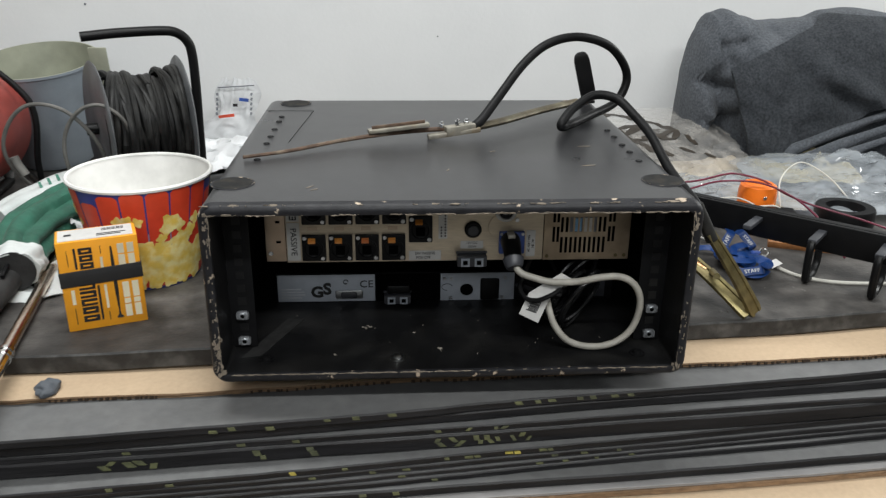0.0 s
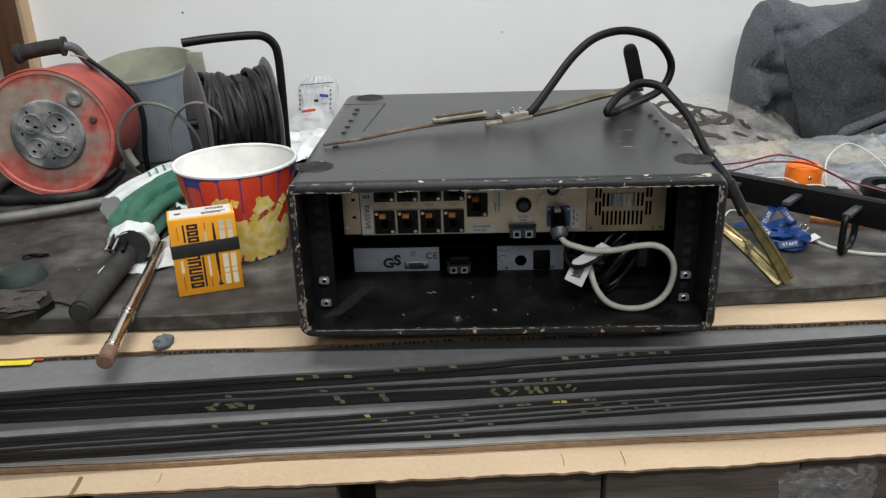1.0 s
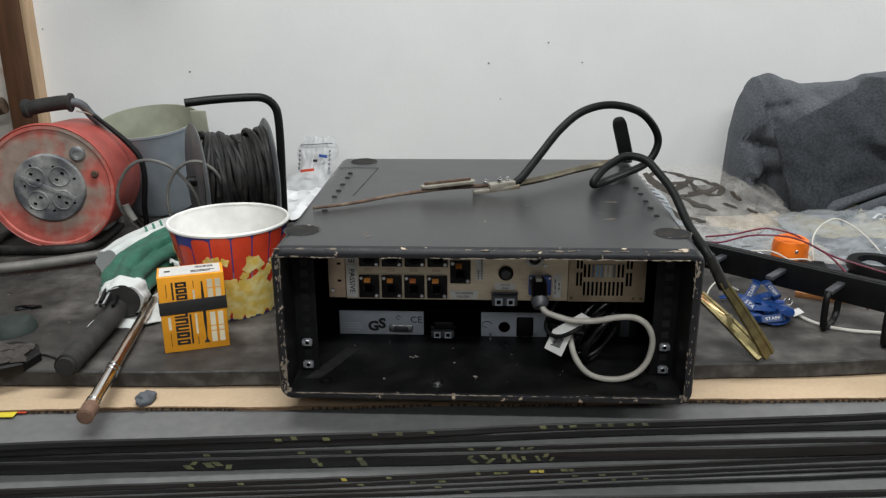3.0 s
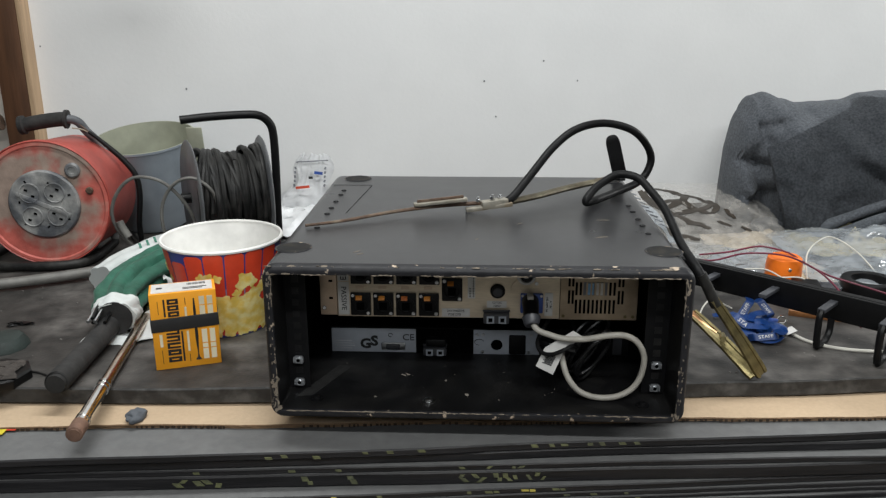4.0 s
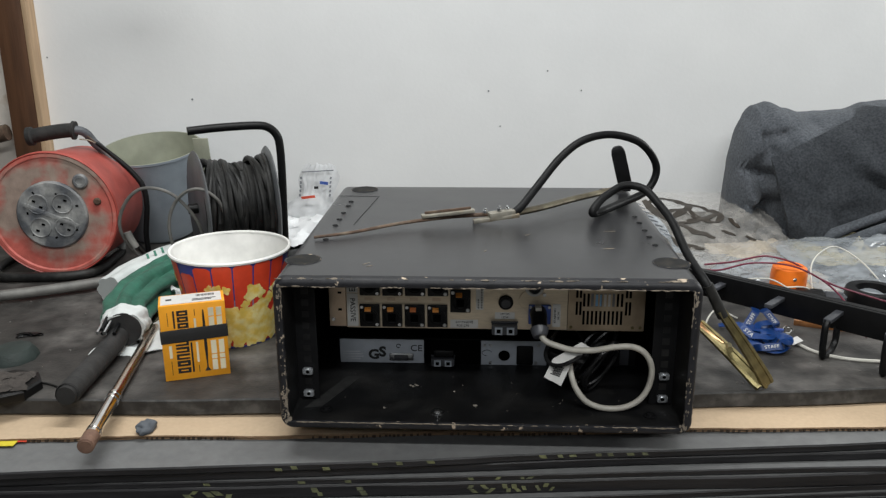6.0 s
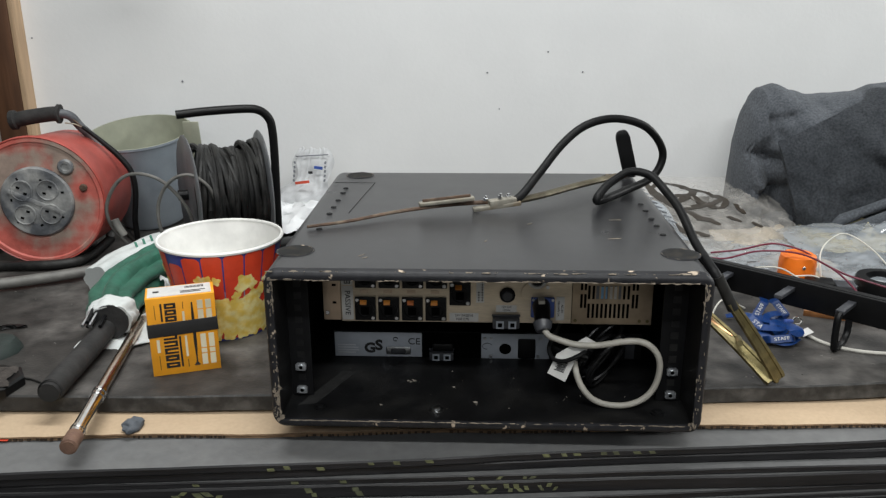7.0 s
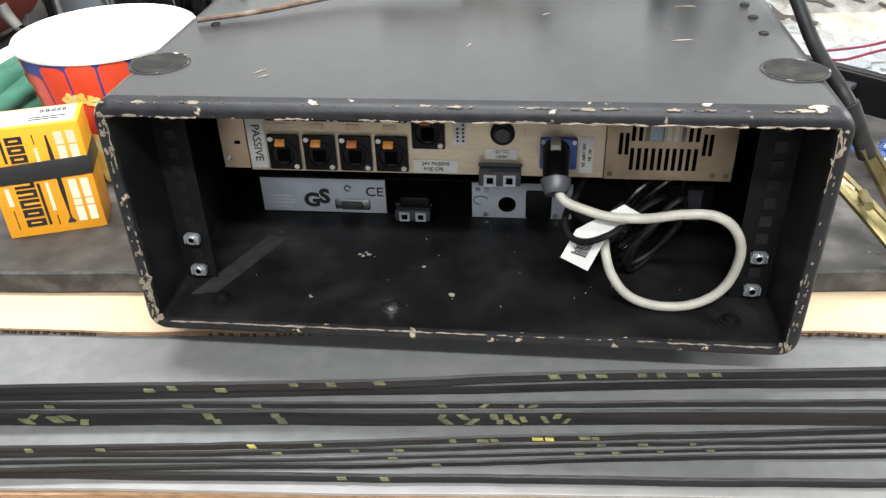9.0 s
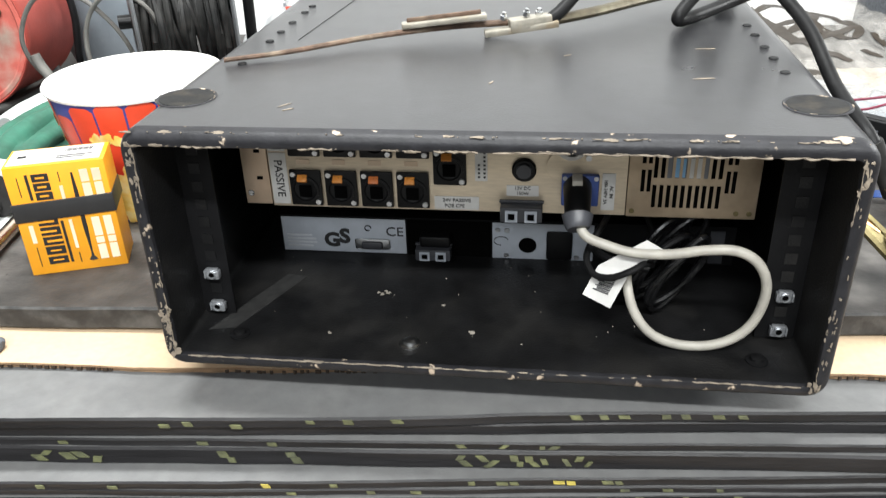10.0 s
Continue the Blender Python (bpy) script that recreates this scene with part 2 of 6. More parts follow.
BRASS_DARK = mat("dark_tarnished_brass", (0.12, 0.105, 0.068), 0.55, metal=0.35, var=0.35, scale=70, second=(0.09, 0.07, 0.045), patch=30, edge=0.15)
DUST = mat("dust_spot", (0.26, 0.235, 0.20), 0.9, var=0.3, scale=300)
# dull black with worn patches; its dullness stands in for shade in the recess
RECESS = mat("recess_shade_black", (0.011, 0.011, 0.011), 0.8, var=0.3, scale=120, second=(0.03, 0.026, 0.021), patch=55, amount=0.42, edge=0.08, spec=0.22)
# near-black for the darkness inside holes and slots that are not cut
HOLE = mat("hole_shade_black", (0.003, 0.003, 0.003), 0.9, var=0.1, bump=0, spec=0.0)


def film_mat(name, tint, clear, rough=0.12):
    """Thin clear plastic: part see-through, part glossy skin."""
    m = bpy.data.materials.new(name)
    m.use_nodes = True
    nt = m.node_tree
    b = nt.nodes["Principled BSDF"]
    b.inputs["Base Color"].default_value = (*tint, 1)
    b.inputs["Roughness"].default_value = rough
    no = nt.nodes.new("ShaderNodeTexNoise")
    no.inputs["Scale"].default_value, no.inputs["Detail"].default_value = 9, 3
    rg = nt.nodes.new("ShaderNodeMapRange")
    rg.inputs[1].default_value, rg.inputs[2].default_value = 0.35, 0.7
    rg.inputs[3].default_value, rg.inputs[4].default_value = 0.9 - clear, min(1, 1.2 - clear)
    link(nt, no.outputs[0], rg.inputs[0])
    link(nt, rg.outputs[0], b.inputs["Alpha"])
    return m


FILM = film_mat("clear_plastic_film", (0.50, 0.475, 0.44), 0.66, 0.09)
FILM_COOL = film_mat("milky_plastic_film", (0.38, 0.41, 0.44), 0.5, 0.14)
FILM_WRAP = film_mat("stretch_wrap", (0.35, 0.35, 0.36), 0.8, 0.08)


# ---- building helpers ----
def thing(name, m=None, label="", category="", group="", kind=""):
    ob = new(name)
    ob.empty_display_size = 0.02
    ob.matrix_world = m or Matrix()
    return tagged(ob, label, category, group, kind)


def finish(name, bm, material, smooth=True):
    bmesh.ops.recalc_face_normals(bm, faces=bm.faces)
    me = bpy.data.meshes.new(name)
    bm.to_mesh(me)
    bm.free()
    for mm in (material if isinstance(material, (list, tuple)) else [material]):
        me.materials.append(mm)
    if smooth:
        me.shade_smooth()
        me.set_sharp_from_angle(angle=radians(38))
    return me


def part(name, bm, material, parent, label="", kind=""):
    ob = new(name, finish(name, bm, material))
    ob.parent = parent
    return tagged(ob, label, kind=kind)


def solo(name, bm, material, label, category="", group="", kind="", m=None):
    ob = new(name, finish(name, bm, material))
    ob.matrix_world = m or Matrix()
    return tagged(ob, label, category, group, kind)


def box(bm, x0, x1, y0, y1, z0, z1, bevel=0.0, seg=2, m=None):
    vs = [bm.verts.new((x, y, z)) for x in (x0, x1) for y in (y0, y1) for z in (z0, z1)]
    fs = [bm.faces.new([vs[i] for i in f]) for f in ((0, 1, 3, 2), (4, 6, 7, 5), (0, 4, 5, 1), (2, 3, 7, 6), (0, 2, 6, 4), (1, 5, 7, 3))]
    bmesh.ops.recalc_face_normals(bm, faces=fs)
    if m:
        bmesh.ops.transform(bm, matrix=m, verts=vs)
    if bevel:
        es = {e for f in fs for e in f.edges}
        bmesh.ops.bevel(bm, geom=list(es), offset=bevel, segments=seg, profile=0.5, affect="EDGES")
    return bm


def new_box(*a, **k):
    return box(bmesh.new(), *a, **k)


def rings(bm, loops, cap=True, closed=False):
    """Skin a list of vertex rings."""
    rows = [[bm.verts.new(p) for p in loop] for loop in loops]
    n = len(rows[0])
    pairs = list(zip(rows, rows[1:])) + ([(rows[-1], rows[0])] if closed else [])
    for a, b in pairs:
        for i in range(n):
            bm.faces.new((a[i], a[(i + 1) % n], b[(i + 1) % n], b[i]))
    if cap and not closed:
        bm.faces.new(rows[0][::-1])
        bm.faces.new(rows[-1])
    return bm


def lathe(profile, n=32, m=None, bm=None, cap=True):
    """Turn (radius, height) pairs round z."""
    bm = bm or bmesh.new()
    m = m or Matrix()
    loops = [[m @ Vector((r * math.cos(2 * math.pi * i / n), r * math.sin(2 * math.pi * i / n), h)) for i in range(n)] for r, h in profile]
    return rings(bm, loops, cap)


def smooth_path(points, steps=8):
    """Catmull-Rom through the points."""
    p = [Vector(q) for q in points]
    p = [2 * p[0] - p[1]] + p + [2 * p[-1] - p[-2]]
    out = []
    for i in range(1, len(p) - 2):
        a, b, c, d = p[i - 1:i + 3]
        for s in range(steps):
            t = s / steps
            out.append(0.5 * ((2 * b) + (c - a) * t + (2 * a - 5 * b + 4 * c - d) * t * t + (3 * b - a - 3 * c + d) * t ** 3))
    out.append(p[-2])
    return out


def sweep(points, radius, n=10, steps=8, bm=None, flat=1.0, up=None):
    """A tube along a smooth path; radius may be a function of 0..1. flat squeezes it to a ribbon."""
    bm = bm or bmesh.new()
    path = smooth_path(points, steps) if steps > 1 else [Vector(q) for q in points]
    loops, side = [], None
    for i, c in enumerate(path):
        d = (path[min(i + 1, len(path) - 1)] - path[max(i - 1, 0)]).normalized()
        if side is None:
            ref = Vector(up) if up else (Vector((0, 0, 1)) if abs(d.z) < 0.9 else Vector((1, 0, 0)))
            side = d.cross(ref).normalized()
        side = (side - d * side.dot(d)).normalized()
        oth = d.cross(side)
        r = radius(i / (len(path) - 1)) if callable(radius) else radius
        loops.append([c + side * (r * math.cos(2 * math.pi * k / n)) + oth * (r * flat * math.sin(2 * math.pi * k / n)) for k in range(n)])
    return rings(bm, loops)


def disc(bm, x, y, z, r, axis="y", depth=0.001, n=20, bevel=0.0):
    """A short cylinder that faces -y (or +z)."""
    m = Matrix.Translation((x, y, z)) @ (pose(0, 0, 0, 90, 0, 0) if axis == "y" else Matrix())
    prof = [(r, 0), (r, depth - bevel), (r - bevel, depth)] if bevel else [(r, 0), (r, depth)]
    return lathe(prof, n, m, bm)


def text_mesh(name, words, size, m, material, parent, depth=0.0003, spacing=1.0, bold=0.0):
    cu = bpy.data.curves.new(name, "FONT")
    cu.body, cu.size, cu.extrude, cu.align_x, cu.align_y, cu.space_character = words, size, depth, "CENTER", "CENTER", spacing
    cu.resolution_u, cu.offset = 3, bold
    tmp = new(name, cu)
    dg = bpy.context.evaluated_depsgraph_get()
    me = bpy.data.meshes.new_from_object(tmp.evaluated_get(dg))
    bpy.data.objects.remove(tmp)
    me.materials.clear()
    me.materials.append(material)
    me.transform(m)
    ob = new(name, me)
    ob.parent = parent
    return ob


FACE = pose(0, 0, 0, 90, 0, 0)   # text that faces -y
DOWN = FACE @ pose(0, 0, 0, 0, 0, -90)   # the same, reading downward


def rnd(a, b):
    return random.uniform(a, b)


def fbm(x, y=0.0, z=0.0):
    return noise.fractal(Vector((x, y, z)), 1.0, 2.0, 4)


# ---- the room ----
BENCH = pose(0, 0, 0, 0, 0, 3.78)
FLOOR_Z = -0.86


def structure(name, bm, material, label, m=BENCH):
    return solo(name, bm, material, label, kind="structure", m=m)


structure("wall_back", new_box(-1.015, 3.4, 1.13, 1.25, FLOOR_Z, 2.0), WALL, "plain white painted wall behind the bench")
structure("wall_back_left", new_box(-3.2, -1.070, 1.13, 1.25, FLOOR_Z, 2.0), WALL_CREAM, "stained cream wall beside a brown board")
# added out of view to close the room and limit reflected light
structure("wall_front", new_box(-3.2, 3.4, -3.2, -3.1, FLOOR_Z, 2.0), WALL_GREY, "unseen grey wall added behind the camera")
structure("wall_left", new_box(-3.3, -3.2, -3.2, 1.25, FLOOR_Z, 2.0), WALL_GREY, "unseen grey side wall added to close the room")
structure("wall_right", new_box(3.4, 3.5, -3.2, 1.25, FLOOR_Z, 2.0), WALL_GREY, "unseen grey side wall added to close the room")
structure("ceiling", new_box(-3.3, 3.5, -3.2, 1.25, 2.0, 2.1), WALL_GREY, "unseen grey ceiling added to close the room")
structure("floor", new_box(-3.3, 3.5, -3.2, 1.25, FLOOR_Z - 0.1, FLOOR_Z), CONCRETE, "grey concrete floor")

frame_post = thing("wall_post", BENCH, "dark stained upright board with a pine edge on the wall", "post", kind="structure")
part("board", new_box(-1.074, -1.0112, 1.085, 1.24, FLOOR_Z, 2.0, bevel=0.002), BROWN_WOOD, frame_post)
part("edge_strip", new_box(-1.0110, -0.999, 1.087, 1.24, FLOOR_Z, 2.0, bevel=0.002), PINE, frame_post, "pale pine edge strip")

bracket = thing("pipe_bracket", BENCH, "rusty pipe stub fixed on the cream wall", "pipe")
part("pipe", sweep([(-1.220, 1.085, 0.205), (-1.160, 1.085, 0.21), (-1.085, 1.085, 0.226)], 0.02, 12), RUST, bracket)
part("flange", sweep([(-1.135, 1.085, 0.216), (-1.125, 1.085, 0.219)], 0.028, 14, 2), RUST, bracket)

for dx, dz in ((-0.645, 0.297), (0.085, 0.312), (0.315, 0.312), (0.115, 0.225), (0.23, 0.36), (-0.985, 0.40)):
    b = bmesh.new()
    disc(b, dx, 1.1298, dz, rnd(0.0014, 0.0026), n=8, depth=0.0008)
    solo("nail_hole", b, INK_GREY, "tiny dark nail hole in the white wall", "nail hole", "nail holes in the wall", m=BENCH)


# ---- the bench: timber, cardboard, rubber sheets, mat ----
def slab(length0, length1, front, back, top, thick, wave=0.0, seed=0.0, ragged=0.0, bow=0.0, n=90, lift=0.0, skew=0.0):
    """A long sheet with a slightly wavy front edge and rounded lip; faces are (top, edge)."""
    bm = bmesh.new()
    rows = []
    for i in range(n + 1):
        x = length0 + (length1 - length0) * i / n
        f = front + wave * fbm(x * 3.1, seed) + ragged * fbm(x * 45, seed + 5) + bow * x * x + skew * x
        zt = top + 0.35 * wave * fbm(x * 2.3, seed + 9) + lift * max(0, x - 0.2) ** 2
        r = min(thick * 0.18, 0.002)
        rows.append([bm.verts.new(p) for p in ((x, back, zt), (x, f + 0.06, zt), (x, f + r, zt), (x, f, zt - r), (x, f + 0.0005, zt - thick * 0.5), (x, f, zt - thick + r), (x, f + r, zt - thick), (x, back, zt - thick))])
    for a, b in zip(rows, rows[1:]):
        for k in range(8):
            fc = bm.faces.new((a[k], b[k], b[(k + 1) % 8], a[(k + 1) % 8]))
            fc.material_index = 1 if 2 <= k <= 5 else 0
    bm.faces.new(rows[0])
    bm.faces.new(rows[-1][::-1])
    return bm


# (front, top, thickness, top material, label)
SHEETS = [
    (0.0009, -0.0335, 0.0110, RUBBER_TOP, "grey-topped black rubber sheet on the pile"),
    (0.0035, -0.0450, 0.0125, RUBBER_TOP, "dark grey rubber sheet in the pile"),
    (-0.0037, -0.0580, 0.0085, RUBBER_TOP, "thin black rubber sheet with yellow edge print"),
    (-0.0048, -0.0670, 0.0185, RUBBER_TOP, "thick black rubber sheet with yellow edge lettering"),
    (-0.0156, -0.0860, 0.0090, RUBBER_TOP, "black rubber sheet that sticks out with yellow edge print"),
    (-0.0165, -0.0955, 0.0070, RUBBER_TOP, "black rubber sheet with faded yellow edge print"),
    (-0.0185, -0.1030, 0.0055, RUBBER_TOP, "thin black rubber sheet in the pile"),
    (-0.0210, -0.1090, 0.0075, RUBBER_TOP, "thin rubber sheet low in the pile"),
    (-0.0300, -0.1170, 0.0115, RUBBER_TOP, "grey-topped rubber sheet low in the pile"),
    (-0.0390, -0.1290, 0.0050, RUBBER_PALE, "pale grey sheet at the bottom of the pile"),
]
SKEW = (0.038, 0.030, 0.010, 0.012, 0.040, 0.039, 0.038, 0.034, 0.006, -0.002)
PRINTS = {   # x, height share
    0: ((-0.258, 0.8), (-0.238, 0.45), (-0.198, 0.85), (-0.137, 0.2), (-0.106, 0.2), (-0.066, 0.2), (0.078, 0.3), (0.1, 0.3), (0.116, 0.3), (0.149, 0.3), (0.165, 0.3), (0.191, 0.3), (0.21, 0.3)),
    2: ((-0.231, 0.5), (-0.172, 0.5), (-0.015, 0.4), (0.017, 0.4), (0.05, 0.5), (0.058, 0.5), (-0.35, 0.5)),
    3: ((-0.214, 0.2), (-0.157, 0.2), (-0.208, 0.75), (-0.152, 0.75), (-0.37, 0.2), (-0.372, 0.7), (-0.346, 0.45), (-0.335, 0.3), (-0.325, 0.75), (-0.018, 0.2), (0.004, 0.25), (0.028, 0.2),
        (0.04, 0.25), (0.053, 0.5), (-0.01, 0.75), (0.005, 0.75), (0.032, 0.75), (0.046, 0.75), (0.072, 0.55), (0.086, 0.7), (0.079, 0.2)),
    4: ((-0.176, 0.4), (0.064, 0.4), (0.074, 0.5), (-0.366, 0.5), (-0.305, 0.6), (-0.12, 0.4), (-0.007, 0.4), (0.018, 0.5), (0.028, 0.5), (0.104, 0.4), (0.113, 0.5)),
    5: ((-0.156, 0.5), (-0.09, 0.5), (-0.053, 0.5), (0.118, 0.5), (0.153, 0.5), (0.195, 0.5)),
    6: ((-0.058, 0.5), (0.1, 0.5), (0.131, 0.5), (0.168, 0.5), (0.21, 0.5)),
    7: ((-0.021, 0.5),),
    8: ((-0.102, 0.3), (-0.065, 0.3)),
}
for k, (front, top, thick, topmat, label) in enumerate(SHEETS):
    sheet = thing("rubber_sheet", BENCH, label, "rubber sheet", "pile of rubber sheets")
    part("sheet", slab(-1.7, 1.5, front, 1.12, top, thick - 0.0006, wave=0.003, seed=k * 3.7, ragged=0.0004, lift=0.006, skew=SKEW[k], n=140), [topmat, RUBBER_EDGE if k < 9 else RUBBER_PALE], sheet)
    lettered = k in (2, 3)
    marks = [(x, share, rnd(0.0045, 0.009) if lettered and x > -0.05 else rnd(0.007, 0.0125), rnd(-1.3, 1.3) if lettered and (x > -0.05 or x < -0.3) else rnd(0.2, 0.6)) for x, share in PRINTS.get(k, ())]
    if marks:
        for i, (x, share, w, slant) in enumerate(marks):
            f = front + 0.003 * fbm(x * 3.1, k * 3.7) + SKEW[k] * x - 0.0009
            zt = top + 0.00105 * fbm(x * 2.3, k * 3.7 + 9) + 0.006 * max(0, x - 0.2) ** 2
            w *= 0.75
            hh = thick * (0.34 if k == 3 else 0.38) * rnd(0.7, 1.1)
            zc = zt - thick * (0.2 + 0.6 * share)
            quad = [(x - w / 2, zc - hh / 2), (x + w / 2, zc - hh / 2), (x + w / 2 - slant * hh, zc + hh / 2), (x - w / 2 - slant * hh, zc + hh / 2)]
            quad = [(qx, min(max(qz, zt - thick + 0.001), zt - 0.001)) for qx, qz in quad]
            tgt = bmesh.new()
            vs = [tgt.verts.new((qx, f, qz)) for qx, qz in quad] + [tgt.verts.new((qx, f + 0.0012, qz)) for qx, qz in quad]
            for fc in ((0, 1, 2, 3), (4, 7, 6, 5), (0, 4, 5, 1), (1, 5, 6, 2), (2, 6, 7, 3), (3, 7, 4, 0)):
                tgt.faces.new([vs[j] for j in fc])
            part("edge_print", tgt, YELLOW_BRIGHT if (k == 4 and i < 3) else YELLOW_PRINT, sheet, "faded yellow printed edge mark")

card_low = thing("cardboard_sheet", BENCH, "torn cardboard sheet under the pile of rubber sheets", "cardboard")
part("liner", slab(-1.7, 1.5, -0.086, 1.1, -0.1435, 0.0035, wave=0.007, seed=31, ragged=0.0035, n=260), [CARD, CARD_DARK], card_low)
part("corrugated_edge", slab(-1.7, 1.5, -0.0385, 1.1, -0.1346, 0.0088, wave=0.003, seed=33, ragged=0.0006), [CARD_DARK, CARD_DARK], card_low, "dark brown corrugated edge")
for x, h in ((-0.535, 0.03), (-0.435, 0.010), (-0.27, 0.012), (0.065, 0.016), (0.14, 0.022)):
    b = bmesh.new()
    sweep([(x, -0.050, -0.1432), (x + 0.0004, -0.058 - 0.4 * h, -0.1432), (x - 0.0004, -0.061 - 0.8 * h, -0.1433)], 0.0006 if h < 0.03 else 0.0026, 6, 5, b, flat=0.4)
    part("crease", b, CARD_DARK, card_low, "dark crease in the liner")

card_top = thing("cardboard_sheet", BENCH, "pale cardboard sheet between the rubber mat and the pile", "cardboard")
part("liner", slab(-1.7, 1.5, 0.050, 1.1, -0.0255, 0.0025, wave=0.007, seed=41, ragged=0.0012, n=220), [CARD, CARD_DARK], card_top)
part("corrugated_edge", slab(-1.7, 1.5, 0.0525, 1.1, -0.0282, 0.0045, wave=0.007, seed=41, ragged=0.0022, n=260), [CARD_DARK, CARD_DARK], card_top, "crumbling corrugated edge")

q = bmesh.new()
x = -0.9
while x < 0.9:   # shade inside open flutes of the torn front edge, as dark blocks
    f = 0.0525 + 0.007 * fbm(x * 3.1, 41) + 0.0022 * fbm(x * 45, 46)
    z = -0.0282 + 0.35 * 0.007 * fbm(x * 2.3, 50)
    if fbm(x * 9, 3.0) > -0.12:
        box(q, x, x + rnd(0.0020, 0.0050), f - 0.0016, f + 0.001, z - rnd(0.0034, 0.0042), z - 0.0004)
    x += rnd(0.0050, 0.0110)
part("flute_shade_blocks", q, mat("flute_shadow", (0.05, 0.032, 0.02), 0.9), card_top, "dark blocks for the shade in open flutes of torn cardboard", kind="stuff")

mat_ob = thing("rubber_mat", BENCH, "dusty dark rubber mat on the bench with scuffed edge", "rubber mat")
part("mat", slab(-1.7, 1.5, 0.100, 1.125, 0.0, 0.0235, wave=0.006, seed=51, ragged=0.0006, bow=0.03), [RUBBER_MAT, mat("scuffed_mat_edge", (0.03, 0.029, 0.028), 0.7, var=0.4, scale=60, bump=0.6, bscale=110, second=(0.065, 0.063, 0.06), patch=30, amount=0.42, edge=0.1)], mat_ob)

q = bmesh.new()
for i in range(260):
    x, y = rnd(-0.95, 0.85), rnd(0.12, 0.6)
    r, a = rnd(0.0006, 0.0022), rnd(0, 3.1)
    va, vb = Vector((math.cos(a), math.sin(a), 0)), Vector((-math.sin(a), math.cos(a), 0))
    ring = [Vector((x, y, 0.0012)) + va * (r * rnd(0.6, 1.6) * math.cos(k * 1.05)) + vb * (r * 0.6 * math.sin(k * 1.05)) for k in range(6)]
    low = [p - Vector((0, 0, 0.0016)) for p in ring]
    rings(q, [[tuple(p) for p in low], [tuple(p) for p in ring]])
part("grit", q, mat("pale_grit", (0.16, 0.15, 0.14), 0.9, var=0.4, scale=300), mat_ob, "pale grit and crumbs", kind="stuff")

# heavy timbers under the pile
pallet = thing("timber_pallet", BENCH, "rough dark weathered timber pallet under the pile", "pallet")
x = -1.7
while x < 1.5:
    w = rnd(0.16, 0.30)
    b = new_box(x, x + w, -0.078 + rnd(-0.006, 0.008), 1.1, -0.30 + rnd(-0.01, 0.01), -0.1475, bevel=0.004)
    part("deck_block", b, OLD_WOOD, pallet)
    x += w + (rnd(0.02, 0.05) if rnd(0, 1) < 0.45 else 0.004)
part("bearer", new_box(-1.7, 1.5, -0.02, 1.1, -0.44, -0.315, bevel=0.006), OLD_WOOD, pallet)
for x in (-1.6, -0.3, 1.0):
    part("leg", new_box(x, x + 0.12, 0.0, 0.12, FLOOR_Z, -0.44, bevel=0.004), OLD_WOOD, pallet)
    part("leg", new_box(x, x + 0.12, 0.95, 1.07, FLOOR_Z, -0.44, bevel=0.004), OLD_WOOD, pallet)


def crumple(x0, x1, y0, y1, height, n=28, seed=0.0, rough=9.0, edge=0.25, fold=0.5, slope=0.0):
    """A crumpled sheet: returns its bmesh and its height function."""
    def z(x, y):
        u, v = (x - x0) / (x1 - x0), (y - y0) / (y1 - y0)
        rim = max(0.0, min(1.0, min(u, 1 - u, v, 1 - v) / edge))
        body = height * (0.35 + 0.65 * rim) * (0.55 + 0.45 * fbm(x * rough * 0.5, y * rough * 0.5, seed))
        return max(0.0015, slope * (y - y0) + body + fold * height * abs(fbm(x * rough, y * rough, seed + 3)) * (0.3 + rim))
    bm = bmesh.new()
    g = [[bm.verts.new((x0 + (x1 - x0) * i / n + 0.008 * fbm(i * 0.35, j * 0.3, seed + 7), y0 + (y1 - y0) * j / n + 0.012 * fbm(i * 0.3, j * 0.35, seed + 8),
                        z(x0 + (x1 - x0) * i / n, y0 + (y1 - y0) * j / n))) for j in range(n + 1)] for i in range(n + 1)]
    for i in range(n):
        for j in range(n):
            bm.faces.new((g[i][j], g[i + 1][j], g[i + 1][j + 1], g[i][j + 1]))
    return bm, z


wrap, _ = crumple(0, 0.16, 0, 0.10, 0.02, seed=61, rough=14)
solo("stretch_wrap", wrap, FILM_WRAP, "scrap of clear stretch wrap hanging on the timbers", "plastic wrap", m=BENCH @ pose(0.335, -0.088, -0.245, 80, 0, 4) @ Matrix.Diagonal((0.8, 0.8, 1, 1)))


# ---- the rack case ----
W, H, D, R = 0.518, 0.204, 0.522, 0.017
case = thing("rack_case", Matrix(), "black plywood rack case with chipped paint on its edges", "rack case")


def rounded(inset, y, seg=6):
    r = max(R - inset, 0.004)
    x1, z0, z1 = W / 2 - inset, inset, H - inset
    out = []
    for cx, cz, a0 in ((x1 - r, z1 - r, 0), (-x1 + r, z1 - r, 90), (-x1 + r, z0 + r, 180), (x1 - r, z0 + r, 270)):
        for k in range(seg + 1):
            a = radians(a0 + 90 * k / seg)
            out.append((cx + r * math.cos(a), y, cz + r * math.sin(a)))
    return out


T = 0.0125
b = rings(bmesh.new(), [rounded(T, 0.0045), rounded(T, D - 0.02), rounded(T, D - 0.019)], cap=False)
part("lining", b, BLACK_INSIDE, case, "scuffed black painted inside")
b = rings(bmesh.new(), [rounded(0, 0.0118), rounded(0, D - 0.008), rounded(0.003, D - 0.002), rounded(0.008, D)], cap=False)
part("shell", b, BLACK_PAINT, case)
